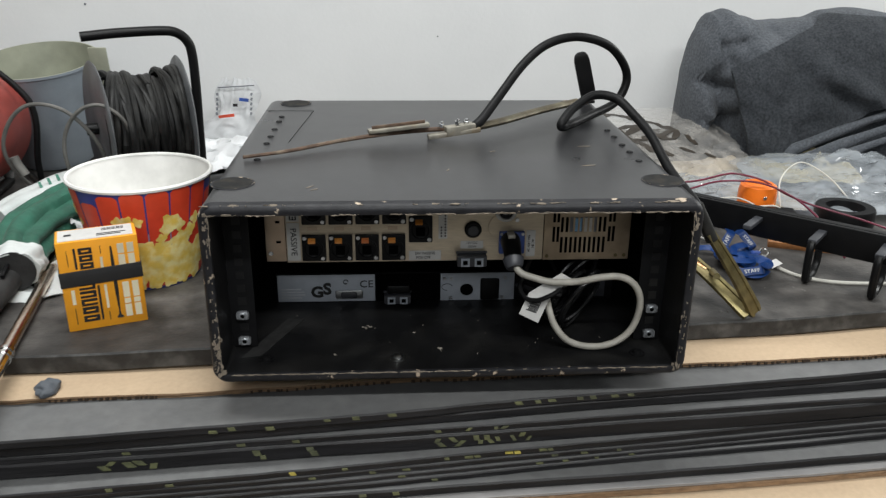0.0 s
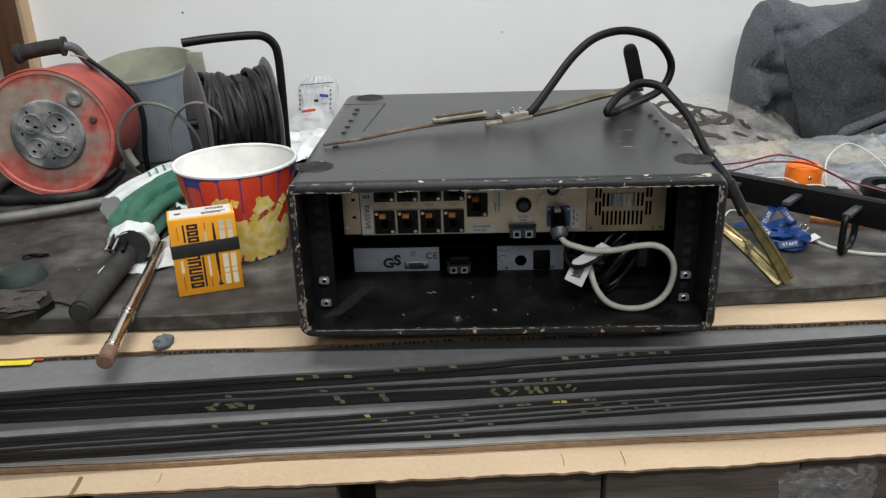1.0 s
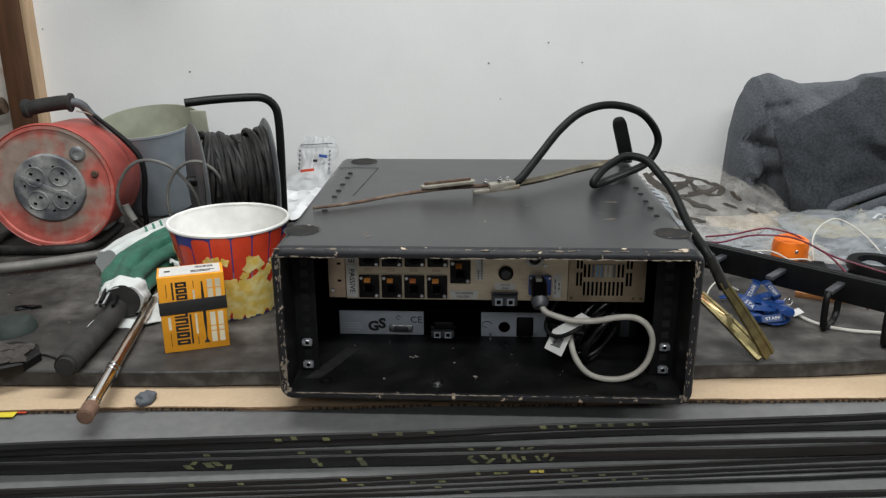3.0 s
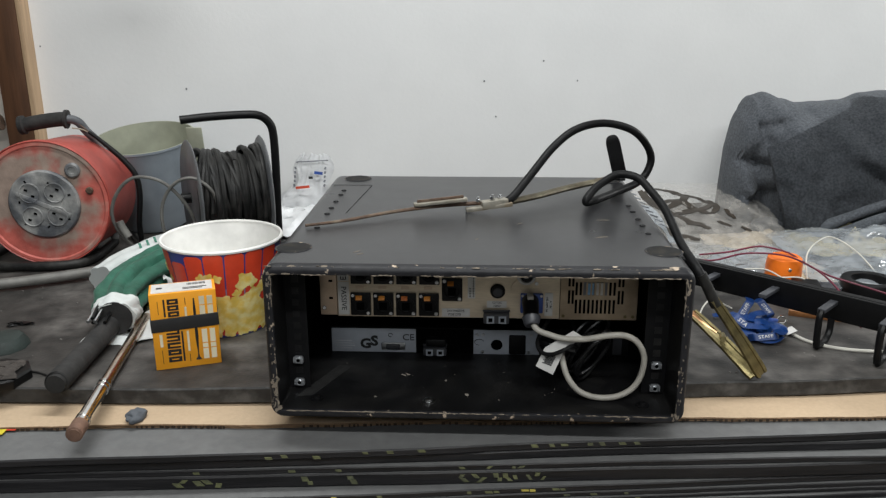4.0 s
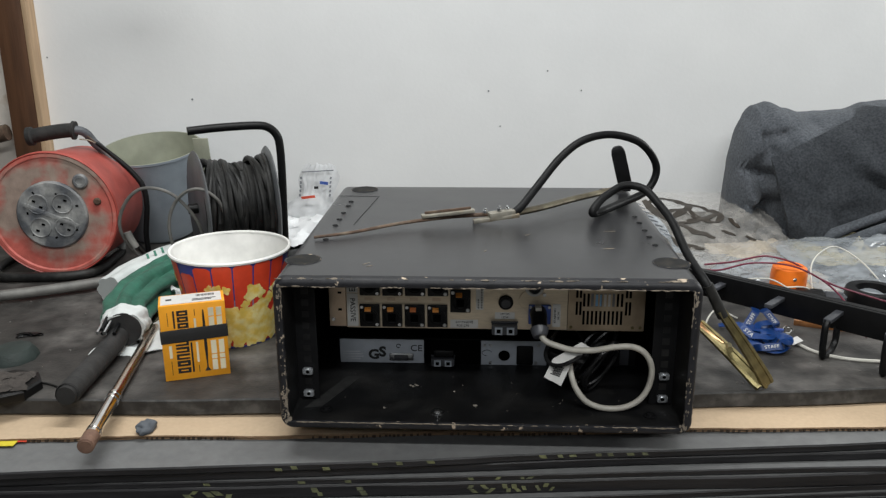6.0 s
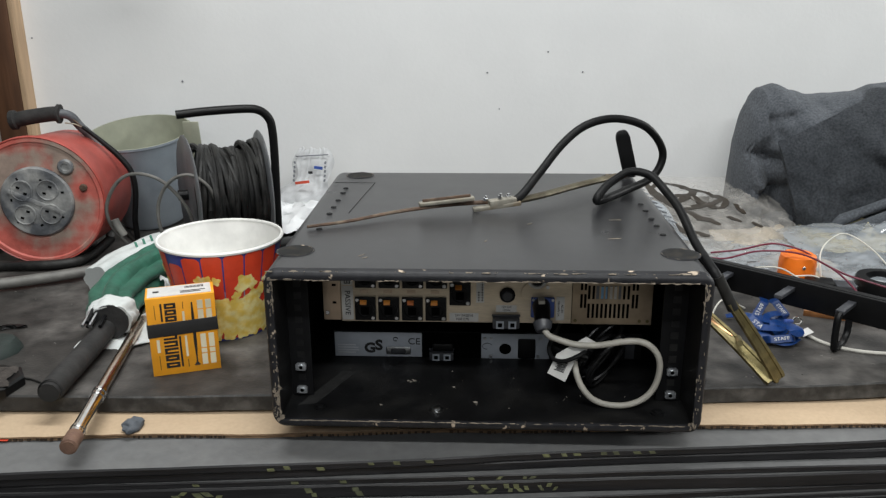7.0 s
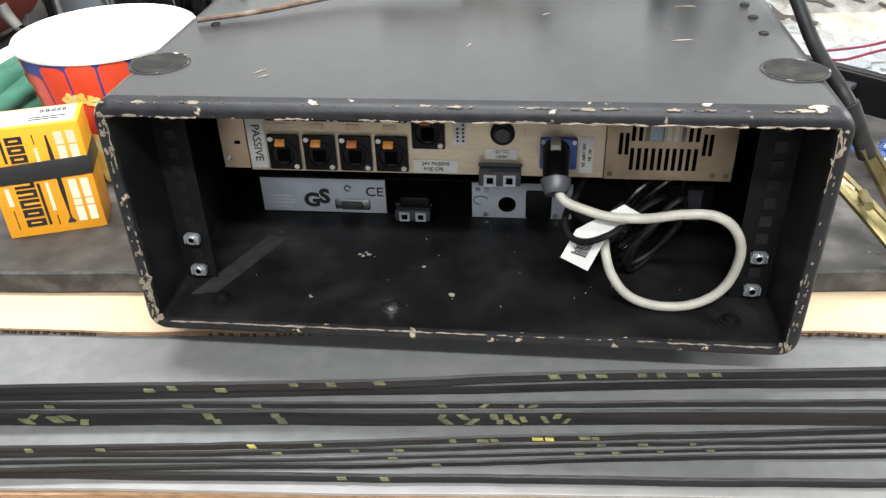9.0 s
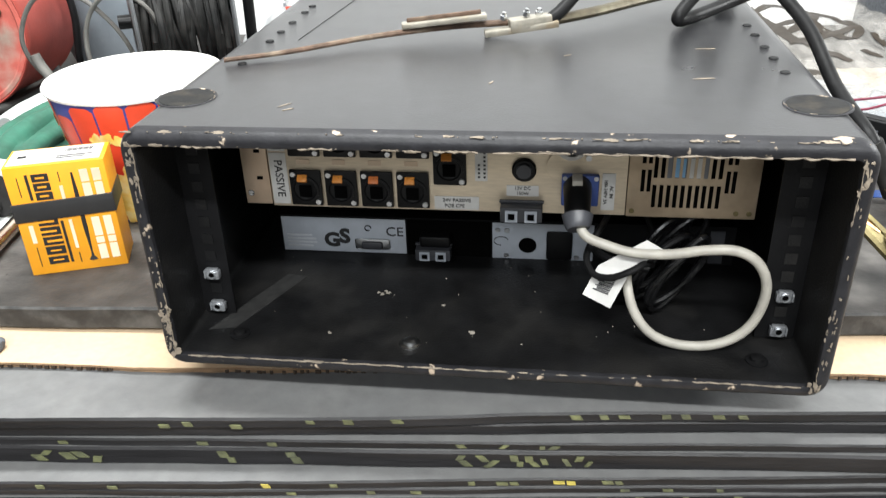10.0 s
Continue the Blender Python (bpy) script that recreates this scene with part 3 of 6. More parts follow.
b = rings(bmesh.new(), [rounded(0, 0.0118), rounded(0.0006, 0.0065), rounded(0.003, 0.0022), rounded(0.0060, 0.0004), rounded(0.0104, 0.0004), rounded(0.0118, 0.0011), rounded(0.0124, 0.0030), rounded(T, 0.0045)], cap=False)
part("front_edge", b, WORN_EDGE, case, "rounded edge with paint chipped to bare wood")
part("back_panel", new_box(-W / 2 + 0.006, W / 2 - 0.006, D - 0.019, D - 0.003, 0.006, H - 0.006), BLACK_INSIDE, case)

# chips knocked out of the paint along the edge
b = bmesh.new()


def chip(bm, c, a, bvec, ra, rb, n=9):
    """A thin irregular flake: centre, two directions in its plane, two radii."""
    nrm = a.cross(bvec).normalized() * 0.0004
    top = []
    for k in range(n):
        t, j = 2 * math.pi * k / n, rnd(0.35, 1.25)
        top.append(c + a * (ra * j * math.cos(t)) + bvec * (rb * j * math.sin(t)))
    vs = [bm.verts.new(p + nrm) for p in top]
    lo = [bm.verts.new(p - nrm) for p in top]
    bm.faces.new(vs)
    bm.faces.new(lo[::-1])
    for k in range(n):
        bm.faces.new((vs[k], lo[k], lo[(k + 1) % n], vs[(k + 1) % n]))


X, Y, Z = Vector((1, 0, 0)), Vector((0, 1, 0)), Vector((0, 0, 1))
for i in range(90):   # lower lip, its inner corner
    x = rnd(-0.24, 0.24)
    if -0.02 < x < 0.16 and rnd(0, 1) < 0.6:
        continue
    chip(b, Vector((x, 0.0006 + rnd(0, 0.0006), 0.0114 + rnd(-0.0008, 0.0006))), X, (Z + 0.8 * Y).normalized(), rnd(0.0012, 0.006), rnd(0.0002, 0.0007), 11)
for i in range(120):   # upper lip
    x, big = rnd(-0.25, 0.25), rnd(0, 1) ** 4
    lo = rnd(0, 1) < 0.55
    if -0.17 < x < -0.05 and rnd(0, 1) < 0.5:
        continue
    c = Vector((x, 0.0002 + rnd(0, 0.0004), H - rnd(0.0102, 0.0116))) if lo else Vector((x, rnd(0.0028, 0.0048), H - 0.0016 + rnd(-0.0004, 0.0004)))
    chip(b, c, X, (Z - 0.3 * Y if lo else Z + Y).normalized(), 0.0006 + 0.007 * big, 0.00025 + 0.0012 * big * rnd(0.4, 1), 12)
for s in (-1, 1):   # uprights
    for i in range(30):
        z = rnd(0.02, 0.19)
        chip(b, Vector((s * (0.2495 + rnd(-0.003, 0.003)), 0.0002, z)), Z, X, rnd(0.0007, 0.003), rnd(0.0004, 0.0010))
    chip(b, Vector((s * 0.2475, 0.0000, 0.189)), Z, X, 0.0045, 0.0018, 14)
for i in range(12):   # scratches on the lower near corner
    chip(b, Vector((-0.2535 + rnd(-0.002, 0.004), 0.0006, 0.016 + 0.0034 * i + rnd(-0.0012, 0.0012))), (X + 0.5 * Z).normalized(), (Z - 0.5 * X).normalized(), rnd(0.0012, 0.003), 0.00045, 10)
for i in range(26):   # heavy wear on the lower near corner and the upper corners
    cx, cz = ((-0.2495, rnd(0.012, 0.06)), (-0.2500, rnd(0.150, 0.196)), (0.2500, rnd(0.165, 0.196)), (0.247, rnd(0.008, 0.02)))[(0, 1, 0, 2, 0, 3)[i % 6]]
    chip(b, Vector((cx + rnd(-0.004, 0.004), 0.0001, cz)), (Z + rnd(-0.4, 0.4) * X).normalized(), X, rnd(0.0015, 0.0052), rnd(0.0008, 0.0024), 13)
chip(b, Vector((-0.247, 0.0000, 0.014)), (X + Z).normalized(), (Z - X).normalized(), 0.007, 0.003, 14)
for x0, x1 in ((-0.238, -0.19), (-0.186, -0.125), (-0.118, -0.06), (-0.055, -0.03), (-0.02, 0.02), (0.16, 0.19), (0.195, 0.238)):
    n = 9
    sweep([(x0 + (x1 - x0) * i / n, 0.0006, 0.0115 + rnd(-0.0004, 0.0004)) for i in range(n + 1)], lambda t: 0.0003 + 0.0005 * abs(math.sin(t * 9.0)), 5, 2, b)
for x0, x1 in ((-0.21, -0.18), (-0.125, -0.10), (-0.03, 0.0), (0.01, 0.06), (0.07, 0.125), (0.13, 0.19), (0.195, 0.24)):
    n = 10
    sweep([(x0 + (x1 - x0) * i / n, 0.0006, H - 0.0113 + rnd(-0.0006, 0.0006)) for i in range(n + 1)], lambda t: 0.0003 + 0.0007 * abs(math.sin(t * 11.0)), 5, 2, b)
for s, z0, z1 in ((-1, 0.012, 0.070), (-1, 0.075, 0.085), (1, 0.015, 0.03), (1, 0.15, 0.19), (-1, 0.15, 0.185)):
    sweep([(s * (0.2473 + rnd(-0.0006, 0.0006)), 0.0007, z0 + (z1 - z0) * i / 6) for i in range(7)], lambda t: 0.00015 + 0.0004 * abs(math.sin(t * 8.0)), 5, 2, b)
part("paint_wear", b, BARE_WOOD, case, "bare wood showing through chipped paint", kind="stuff")

# stacking recesses, screws and marks on the lid
for x, y in ((-0.234, 0.074), (0.234, 0.073), (-0.212, 0.492), (0.222, 0.488)):
    r = 0.0225
    bb = lathe([(r + 0.0012, 0.0), (r + 0.0012, 0.0003), (r, 0.0008), (r - 0.0012, 0.0002), (r - 0.0014, 0.0001)], 36, Matrix.Translation((x, y, H)))
    ring_ob = part("stacking_recess", bb, WORN_EDGE, case, "round recess ringed by worn paint")
    # disc lies on the lid; shade of a sunk floor is in its colour
    part("recess_floor", lathe([(r - 0.0015, 0.0), (r - 0.0015, 0.0004)], 36, Matrix.Translation((x, y + 0.0005, H))), RECESS, ring_ob)
    wb = bmesh.new()
    for i in range(6):
        t = radians(rnd(150, 390) if y < 0.2 else rnd(0, 360))
        ca, sa = math.cos(t), math.sin(t)
        chip(wb, Vector((x + (r + rnd(-0.0008, 0.0008)) * ca, y + (r + rnd(-0.0008, 0.0008)) * sa, H + 0.0006)), Vector((-sa, ca, 0)), Vector((ca, sa, 0)), rnd(0.001, 0.003), rnd(0.0002, 0.0005), 9)
    part("rim_wear", wb, BARE_WOOD, ring_ob, kind="stuff")
for x, ys in ((-0.222, (0.168, 0.245, 0.281, 0.321, 0.368, 0.398)), (0.230, (0.308, 0.271, 0.229, 0.194, 0.153))):
    for y in ys:
        part("screw_head", disc(bmesh.new(), x, y, H - 0.0006, 0.0042, "z", 0.0016, 12, 0.0006), STEEL_BLACK, case)
bb = bmesh.new()
for (x0, y0), (x1, y1) in (((-0.25, 0.44), (-0.18, 0.438)), ((-0.18, 0.438), (-0.195, 0.25))):
    sweep([(x0, y0, H), ((x0 + x1) / 2, (y0 + y1) / 2, H), (x1, y1, H)], 0.0005, 6, 2, bb, flat=0.5)
part("seam", bb, HOLE, case, "thin scored line in the lid")
bb = bmesh.new()
for x, y, a, l in ((0.166, 0.135, 8, 0.009), (0.180, 0.223, 4, 0.009), (0.0, 0.12, 70, 0.004), (-0.15, 0.06, 50, 0.007), (-0.145, 0.05, 40, 0.005), (0.06, 0.2, 40, 0.006)):
    c, s = math.cos(radians(a)), math.sin(radians(a))
    chip(bb, Vector((x, y, H)), Vector((c, s, 0)), Vector((-s, c, 0)), l, 0.0010)
part("scratches", bb, BARE_WOOD, case, "pale scratches on the black lid", kind="stuff")

# dust, bolts and marks inside
bb = bmesh.new()
for i in range(26):
    r = rnd(0.0004, 0.0009)
    chip(bb, Vector((rnd(-0.23, 0.23), rnd(0.02, 0.19), T + 0.0001)), X, Y, r, r, 6)
for x, y, r in ((-0.097, 0.104, 0.0035), (-0.092, 0.107, 0.0028), (-0.101, 0.107, 0.002), (-0.095, 0.110, 0.0018), (-0.012, 0.05, 0.0035), (-0.13, 0.04, 0.0025), (-0.04, 0.09, 0.002)):
    chip(bb, Vector((x, y, T + 0.0002)), X, Y, r, r * 0.7, 8)
# slanting light on the floor, painted as a thin paler grey flake
streak = bmesh.new()
lo = [streak.verts.new(p) for p in ((-0.2340, 0.036, T + 0.0002), (-0.2120, 0.041, T + 0.0002), (-0.1740, 0.130, T + 0.0002), (-0.1930, 0.133, T + 0.0002))]
hi = [streak.verts.new(v.co + Z * 0.0003) for v in lo]
streak.faces.new(hi)
streak.faces.new(lo[::-1])
for k in range(4):
    streak.faces.new((lo[k], lo[(k + 1) % 4], hi[(k + 1) % 4], hi[k]))
part("lit_streak", streak, mat("lit_floor_grey", (0.016, 0.0157, 0.0153), 0.7, var=0.4, scale=140, second=(0.010, 0.010, 0.010), patch=60, amount=0.45, edge=0.2), case, "grey streak of light painted on the black floor")
part("dust_specks", bb, DUST, case, "pale dust specks on the black floor", kind="stuff")
for x, y in ((-0.205, 0.032), (0.212, 0.030), (-0.060, 0.030)):
    part("bolt", lathe([(0.0085, 0), (0.0085, 0.0012), (0.0055, 0.0018), (0.005, 0.004), (0.003, 0.0048)], 18, Matrix.Translation((x, y, T))), ZINC if x == -0.060 else STEEL_BLACK, case)

for s in (-1, 1):
    rail = part("rack_rail", box(new_box(s * 0.2325 - 0.0165, s * 0.2325 + 0.0135, 0.062, 0.064, T + 0.001, H - T - 0.001), s * 0.2325 + s * 0.0125 - 0.001, s * 0.2325 + s * 0.0125 + 0.001, 0.0641, 0.100, T + 0.001, H - T - 0.001), STEEL_BLACK, case, "black steel rack rail with square holes")
    for k in range(11):
        z = 0.0229 + 0.01588 * k
        hole = part("square_hole", new_box(s * 0.2325 - 0.0046, s * 0.2325 + 0.0046, 0.0612, 0.0619, z - 0.0046, z + 0.0046), BLACK_INSIDE, rail)
    for z in (0.0229, 0.0547):
        q = bmesh.new()
        box(q, s * 0.2325 - 0.0052, s * 0.2325 + 0.0052, 0.0565, 0.0611, z - 0.0050, z + 0.0050, bevel=0.0008)
        box(q, s * 0.2325 - 0.0066, s * 0.2325 - 0.0053, 0.0555, 0.0611, z - 0.0036, z + 0.0036, bevel=0.0004)
        box(q, s * 0.2325 + 0.0053, s * 0.2325 + 0.0066, 0.0555, 0.0611, z - 0.0036, z + 0.0036, bevel=0.0004)
        nut = part("cage_nut", q, BRIGHT_ZINC, rail, "bright zinc cage nut")
        part("barrel", lathe([(0.0042, 0), (0.0042, 0.0012), (0.0036, 0.0016), (0.0026, 0.0014), (0.0024, 0.0004)], 18, pose(s * 0.2325, 0.0565, z, 90, 0, 0)), BRIGHT_ZINC, nut)
        part("thread", lathe([(0.0024, 0), (0.0024, 0.0008)], 14, pose(s * 0.2325, 0.0565, z, 90, 0, 0)), HOLE, nut)


# ---- upper power and data unit in the rack ----
UY = 0.098
unit = thing("power_unit", Matrix.Translation((-0.003, 0, -0.002)), "rack power unit with brushed metal rear panel and network sockets", "rack unit")
part("chassis", new_box(-0.205, 0.214, UY + 0.002, 0.42, 0.104, 0.190), STEEL_BLACK, unit)
part("rear_panel", new_box(-0.1815, 0.1125, UY, UY + 0.0016, 0.1035, 0.190, bevel=0.0004), PANEL, unit)
flange = part("left_flange", new_box(-0.2045, -0.182, UY - 0.001, UY + 0.0016, 0.1055, 0.190, bevel=0.0005), PANEL_PINK, unit, "bare pinkish metal flange")
for z in (0.128, 0.152):
    part("slot", new_box(-0.1925, -0.1875, UY - 0.0016, UY - 0.0009, z, z + 0.0028), HOLE, flange)
part("screw_head", disc(bmesh.new(), -0.1995, UY - 0.001, 0.1155, 0.0028, depth=0.0012, bevel=0.0004), ZINC, flange)


def port(x, z, tab):
    """A square black network socket plate; x, z: lower left corner."""
    ob = part("network_socket", new_box(x, x + 0.0270, UY - 0.0035, UY - 0.0001, z, z + 0.0318, bevel=0.0012), BLACK_PLASTIC, unit, "black network socket with orange latch")
    bb = lathe([(0.0118, 0.0), (0.0118, 0.0016), (0.0100, 0.0020), (0.0092, 0.0006), (0.0088, 0.0004)], 26, pose(x + 0.01325, UY - 0.0034, z + 0.0150, 90, 0, 0))
    part("socket_ring", bb, BLACK_PLASTIC, ob)
    part("jack_hole", new_box(x + 0.0082, x + 0.0183, UY - 0.0052, UY - 0.0041, z + 0.0085, z + 0.0185), HOLE, ob)
    part("latch", new_box(-0.0042, 0.0042, -0.0012, 0.0012, -0.0036, 0.0036, bevel=0.0005, m=pose(x + 0.0115, UY - 0.0044, z + 0.0255, -44, 0, 0)), tab, ob, "orange release latch")
    for dx, dz in ((0.0034, 0.0282), (0.0234, 0.0036)):
        part("screw_head", disc(bmesh.new(), x + dx, UY - 0.0035, z + dz, 0.0026, depth=0.0010, n=12, bevel=0.0004), ZINC, ob)


ORANGE_DARK = mat("dark_orange_latch", (0.70, 0.20, 0.05), 0.45, var=0.1)
for k in range(4):
    port(-0.1640 + 0.0302 * k, 0.1060, ORANGE_DARK if k == 2 else ORANGE_TAB)
    port(-0.1630 + 0.0302 * k, 0.1500, ORANGE_TAB)
    strip = new_box(-0.157 + 0.0302 * k, -0.146 + 0.0302 * k, UY - 0.0006, UY - 0.0001, 0.1425, 0.1468)
    part("number_strip", strip, PANEL_PINK, unit, "small grey numbering strip")
port(-0.0425, 0.1275, ORANGE_TAB)


def label_plate(x0, x1, z0, z1, parent, lines=(), size=0.005, down=False, y=UY, bars=(), material=None):
    ob = part("label", new_box(x0, x1, y - 0.0006, y - 0.0001, z0, z1), material or LABEL_WHITE, parent, "white printed label")
    for i, words in enumerate(lines):
        off = ((len(lines) - 1) / 2 - i) * size * 1.15
        c = ((x0 + x1) / 2 + (off if down else 0), y - 0.0008, (z0 + z1) / 2 + (0 if down else off))
        text_mesh("lettering", words, size, Matrix.Translation(c) @ (DOWN if down else FACE), INK, ob)
    if bars:
        q = bmesh.new()
        for bx0, bx1, bz0, bz1 in bars:
            box(q, bx0, bx1, y - 0.0010, y - 0.0005, bz0, bz1)
        part("print_bars", q, INK, ob)
    return ob


label_plate(-0.1805, -0.1660, 0.1060, 0.1520, unit, ("PASSIVE",), 0.0098, True)
label_plate(-0.1805, -0.1660, 0.1535, 0.1890, unit, bars=((-0.177, -0.169, 0.1552, 0.1562), (-0.177, -0.1755, 0.1562, 0.160), (-0.1738, -0.1723, 0.1562, 0.1595), (-0.1705, -0.169, 0.1562, 0.160)))
label_plate(-0.0425, -0.0055, 0.1048, 0.1165, unit, ("24V PASSIVE", "POE CPE   "), 0.0044)
label_plate(-0.0085, 0.0015, 0.1310, 0.1630, unit, bars=[(-0.0062 + 0.0045 * r, -0.0044 + 0.0045 * r, 0.1335 + 0.0035 * i, 0.1352 + 0.0035 * i) for r in range(2) for i in range(8 if r else 4)])
label_plate(0.0170, 0.0430, 0.1185, 0.1278, unit, ("12V DC", "150W"), 0.0040)
label_plate(0.0930, 0.1035, 0.1080, 0.1400, unit, ("AC IN", "100-240V 3A"), 0.0040, True)
label_plate(0.0640, 0.0930, 0.1620, 0.1800, unit, bars=((0.070, 0.076, 0.164, 0.1655), (0.08, 0.088, 0.164, 0.168)))
fuse = part("fuse_holder", disc(bmesh.new(), 0.031, UY, 0.142, 0.0098, depth=0.004, n=26, bevel=0.0012), BLACK_PLASTIC, unit)
part("fuse_cap", disc(bmesh.new(), 0.031, UY - 0.004, 0.142, 0.0065, depth=0.002, n=22, bevel=0.0008), DARK_PLASTIC, fuse)
part("cover_ring", lathe([(0.0098, 0), (0.0098, 0.0008), (0.0090, 0.0010), (0.0088, 0.0004)], 26, pose(0.0585, UY - 0.0001, 0.144, 90, 0, 0)), PANEL, unit, "clear round blank in the panel")


def twin_connector(x, y, z, parent, w=0.034, h=0.0130):
    ob = part("power_connector", new_box(x, x + w, y - 0.015, y, z, z + h, bevel=0.0012), DARK_PLASTIC, parent, "grey twin power connector")
    part("lip", new_box(x - 0.001, x + w + 0.001, y - 0.006, y - 0.003, z + h, z + h + 0.0025, bevel=0.0006), DARK_PLASTIC, ob)
    for k in range(2):
        c = x + w * (0.27 + 0.46 * k)
        q = lathe([(0.0070, 0), (0.0070, 0.0014), (0.0050, 0.0014), (0.0046, 0.0002)], 4, pose(c, y - 0.015, z + h * 0.45, 90, 0, 0) @ pose(0, 0, 0, 0, 0, 45))
        part("contact_housing", q, GREY_PLATE, ob, "pale contact frame")
        part("contact", new_box(c - 0.0026, c + 0.0026, y - 0.0166, y - 0.0155, z + h * 0.25, z + h * 0.62), HOLE, ob)
    return ob


twin_connector(0.0125, UY, 0.1012, unit)
inlet = part("mains_inlet", new_box(0.0610, 0.0905, UY - 0.006, UY - 0.0001, 0.1130, 0.1400, bevel=0.0015), BLUE_INLET, unit, "blue mains inlet socket")
part("clear_cover", lathe([(0.013, 0), (0.013, 0.0006)], 24, pose(0.062, UY - 0.0008, 0.146, 90, 0, 0)), PANEL, unit, "pale round sticker")
outlet = part("mains_outlet", lathe([(0.0125, 0.0), (0.0125, 0.003), (0.0105, 0.0045), (0.0088, 0.0045), (0.0082, 0.001), (0.0, 0.001)], 32, pose(0.0680, UY - 0.0008, 0.1640, 90, 0, 0), cap=False), LABEL_WHITE, unit, "pale round mains outlet")
part("outlet_ring", lathe([(0.0080, 0.001), (0.0080, 0.0036), (0.0050, 0.0036), (0.0046, 0.0012)], 28, pose(0.0680, UY - 0.0008, 0.1640, 90, 0, 0), cap=False), BLACK_PLASTIC, outlet)
part("screw_head", disc(bmesh.new(), 0.0815, UY - 0.001, 0.1530, 0.0024, depth=0.001, n=12), ZINC, unit)
for dx in (0.0635, 0.0880):
    part("screw_head", disc(bmesh.new(), dx, UY - 0.006, 0.1375, 0.0018, depth=0.001, n=12), ZINC, inlet)

VENT_METAL = mat("stained_vent_metal", (0.47, 0.375, 0.265), 0.45, metal=0.55, var=0.15, scale=60, bump=0.1, second=(0.36, 0.275, 0.19), patch=26, amount=0.45, edge=0.2)
vent = part("vent_plate", new_box(0.1130, 0.2135, UY - 0.0016, UY + 0.0014, 0.1035, 0.190, bevel=0.0005), VENT_METAL, unit, "slotted brown-stained metal vent plate")
slots = []
for k in range(10):
    x = 0.1337 + 0.00547 * k
    slots += [(x, 0.1125, 0.1317), (x, 0.1630, 0.1730)]
    if k < 2 or k > 7:
        slots.append((x, 0.1380, 0.1560))
for x in (0.1243, 0.1291, 0.1889, 0.1937):
    slots += [(x, 0.1260, 0.1445), (x, 0.1500, 0.1630)]
for x, z0, z1 in slots:
    part("vent_slot", new_box(x - 0.0015, x + 0.0015, UY - 0.0021, UY - 0.0017, z0, z1), HOLE, vent)
fan = part("fan_window", new_box(0.1425, 0.1740, UY - 0.0020, UY - 0.0015, 0.1380, 0.1560), INK_GREY, vent, "opening with fan label behind it")
part("fan_label", new_box(0.1465, 0.1560, UY - 0.0026, UY - 0.0021, 0.1390, 0.1545), mat("pale_blue_label", (0.20, 0.42, 0.68), 0.5, bump=0), fan, "pale blue fan label")
part("fan_label", new_box(0.1585, 0.1680, UY - 0.0026, UY - 0.0021, 0.1385, 0.1550), LABEL_WHITE, fan)
for i in range(6):
    part("vent_bar", new_box(0.1460 + 0.00547 * i, 0.1482 + 0.00547 * i, UY - 0.0032, UY - 0.0027, 0.138, 0.156), VENT_METAL, fan)
for x in (0.1175, 0.1985, 0.2085):
    part("screw_head", disc(bmesh.new(), x, UY - 0.0016, 0.1085, 0.0021, depth=0.001, n=12, bevel=0.0003), BRASS, vent)

# mains plug and its pale cable
lead = thing("mains_lead", Matrix.Translation((0.070, 0.05, 0.001)), "pale grey mains cable looping out of the rack", "cable")


def lead_pts(pts):
    return [(x - 0.075, y - 0.05, z) for x, y, z in pts]


part("plug", sweep(lead_pts([(0.0755, 0.092, 0.1265), (0.0755, 0.082, 0.126), (0.0755, 0.074, 0.123), (0.0755, 0.066, 0.1175), (0.0760, 0.060, 0.112)]), lambda t: 0.0115 - 0.002 * t, 18, 4), BLACK_PLASTIC, lead, "dark grey moulded plug")
part("strain_collar", sweep(lead_pts([(0.0757, 0.064, 0.1155), (0.0761, 0.0585, 0.1105), (0.0766, 0.056, 0.108)]), lambda t: 0.0122 - 0.0035 * t, 18, 4), DARK_PLASTIC, lead, "grey ribbed collar")
part("finger_grip", new_box(-0.004, 0.004, 0.026, 0.041, 0.1345, 0.1395, bevel=0.001), CABLE_GREY, lead)
part("cable", sweep(lead_pts([(0.0765, 0.059, 0.111), (0.083, 0.054, 0.103), (0.097, 0.05, 0.0985), (0.118, 0.046, 0.0945), (0.145, 0.042, 0.0965), (0.170, 0.039, 0.1025), (0.192, 0.037, 0.1035), (0.208, 0.036, 0.094), (0.2165, 0.037, 0.074), (0.214, 0.039, 0.047), (0.203, 0.040, 0.028), (0.183, 0.040, 0.0175), (0.158, 0.040, 0.0168), (0.137, 0.041, 0.025), (0.123, 0.045, 0.042), (0.117, 0.055, 0.060), (0.118, 0.075, 0.068), (0.128, 0.11, 0.06), (0.14, 0.15, 0.045)]), 0.0039, 12, 7), CABLE_GREY, lead)

tag = thing("cable_tag", Matrix.Translation((0.100, 0.05, 0.051)), "white folded paper tag with barcode on a cable", "tag")
b = bmesh.new()
lower = [Vector(p) for p in ((-0.023, -0.004, 0.006), (-0.001, -0.006, -0.005), (0.0135, -0.002, 0.029), (-0.012, 0.0, 0.030))]
vs = [b.verts.new(p) for p in lower] + [b.verts.new(p + Vector((0, 0.0005, 0))) for p in lower]
for fc in ((0, 1, 2, 3), (4, 7, 6, 5), (0, 4, 5, 1), (1, 5, 6, 2), (2, 6, 7, 3), (3, 7, 4, 0)):
    b.faces.new([vs[j] for j in fc])
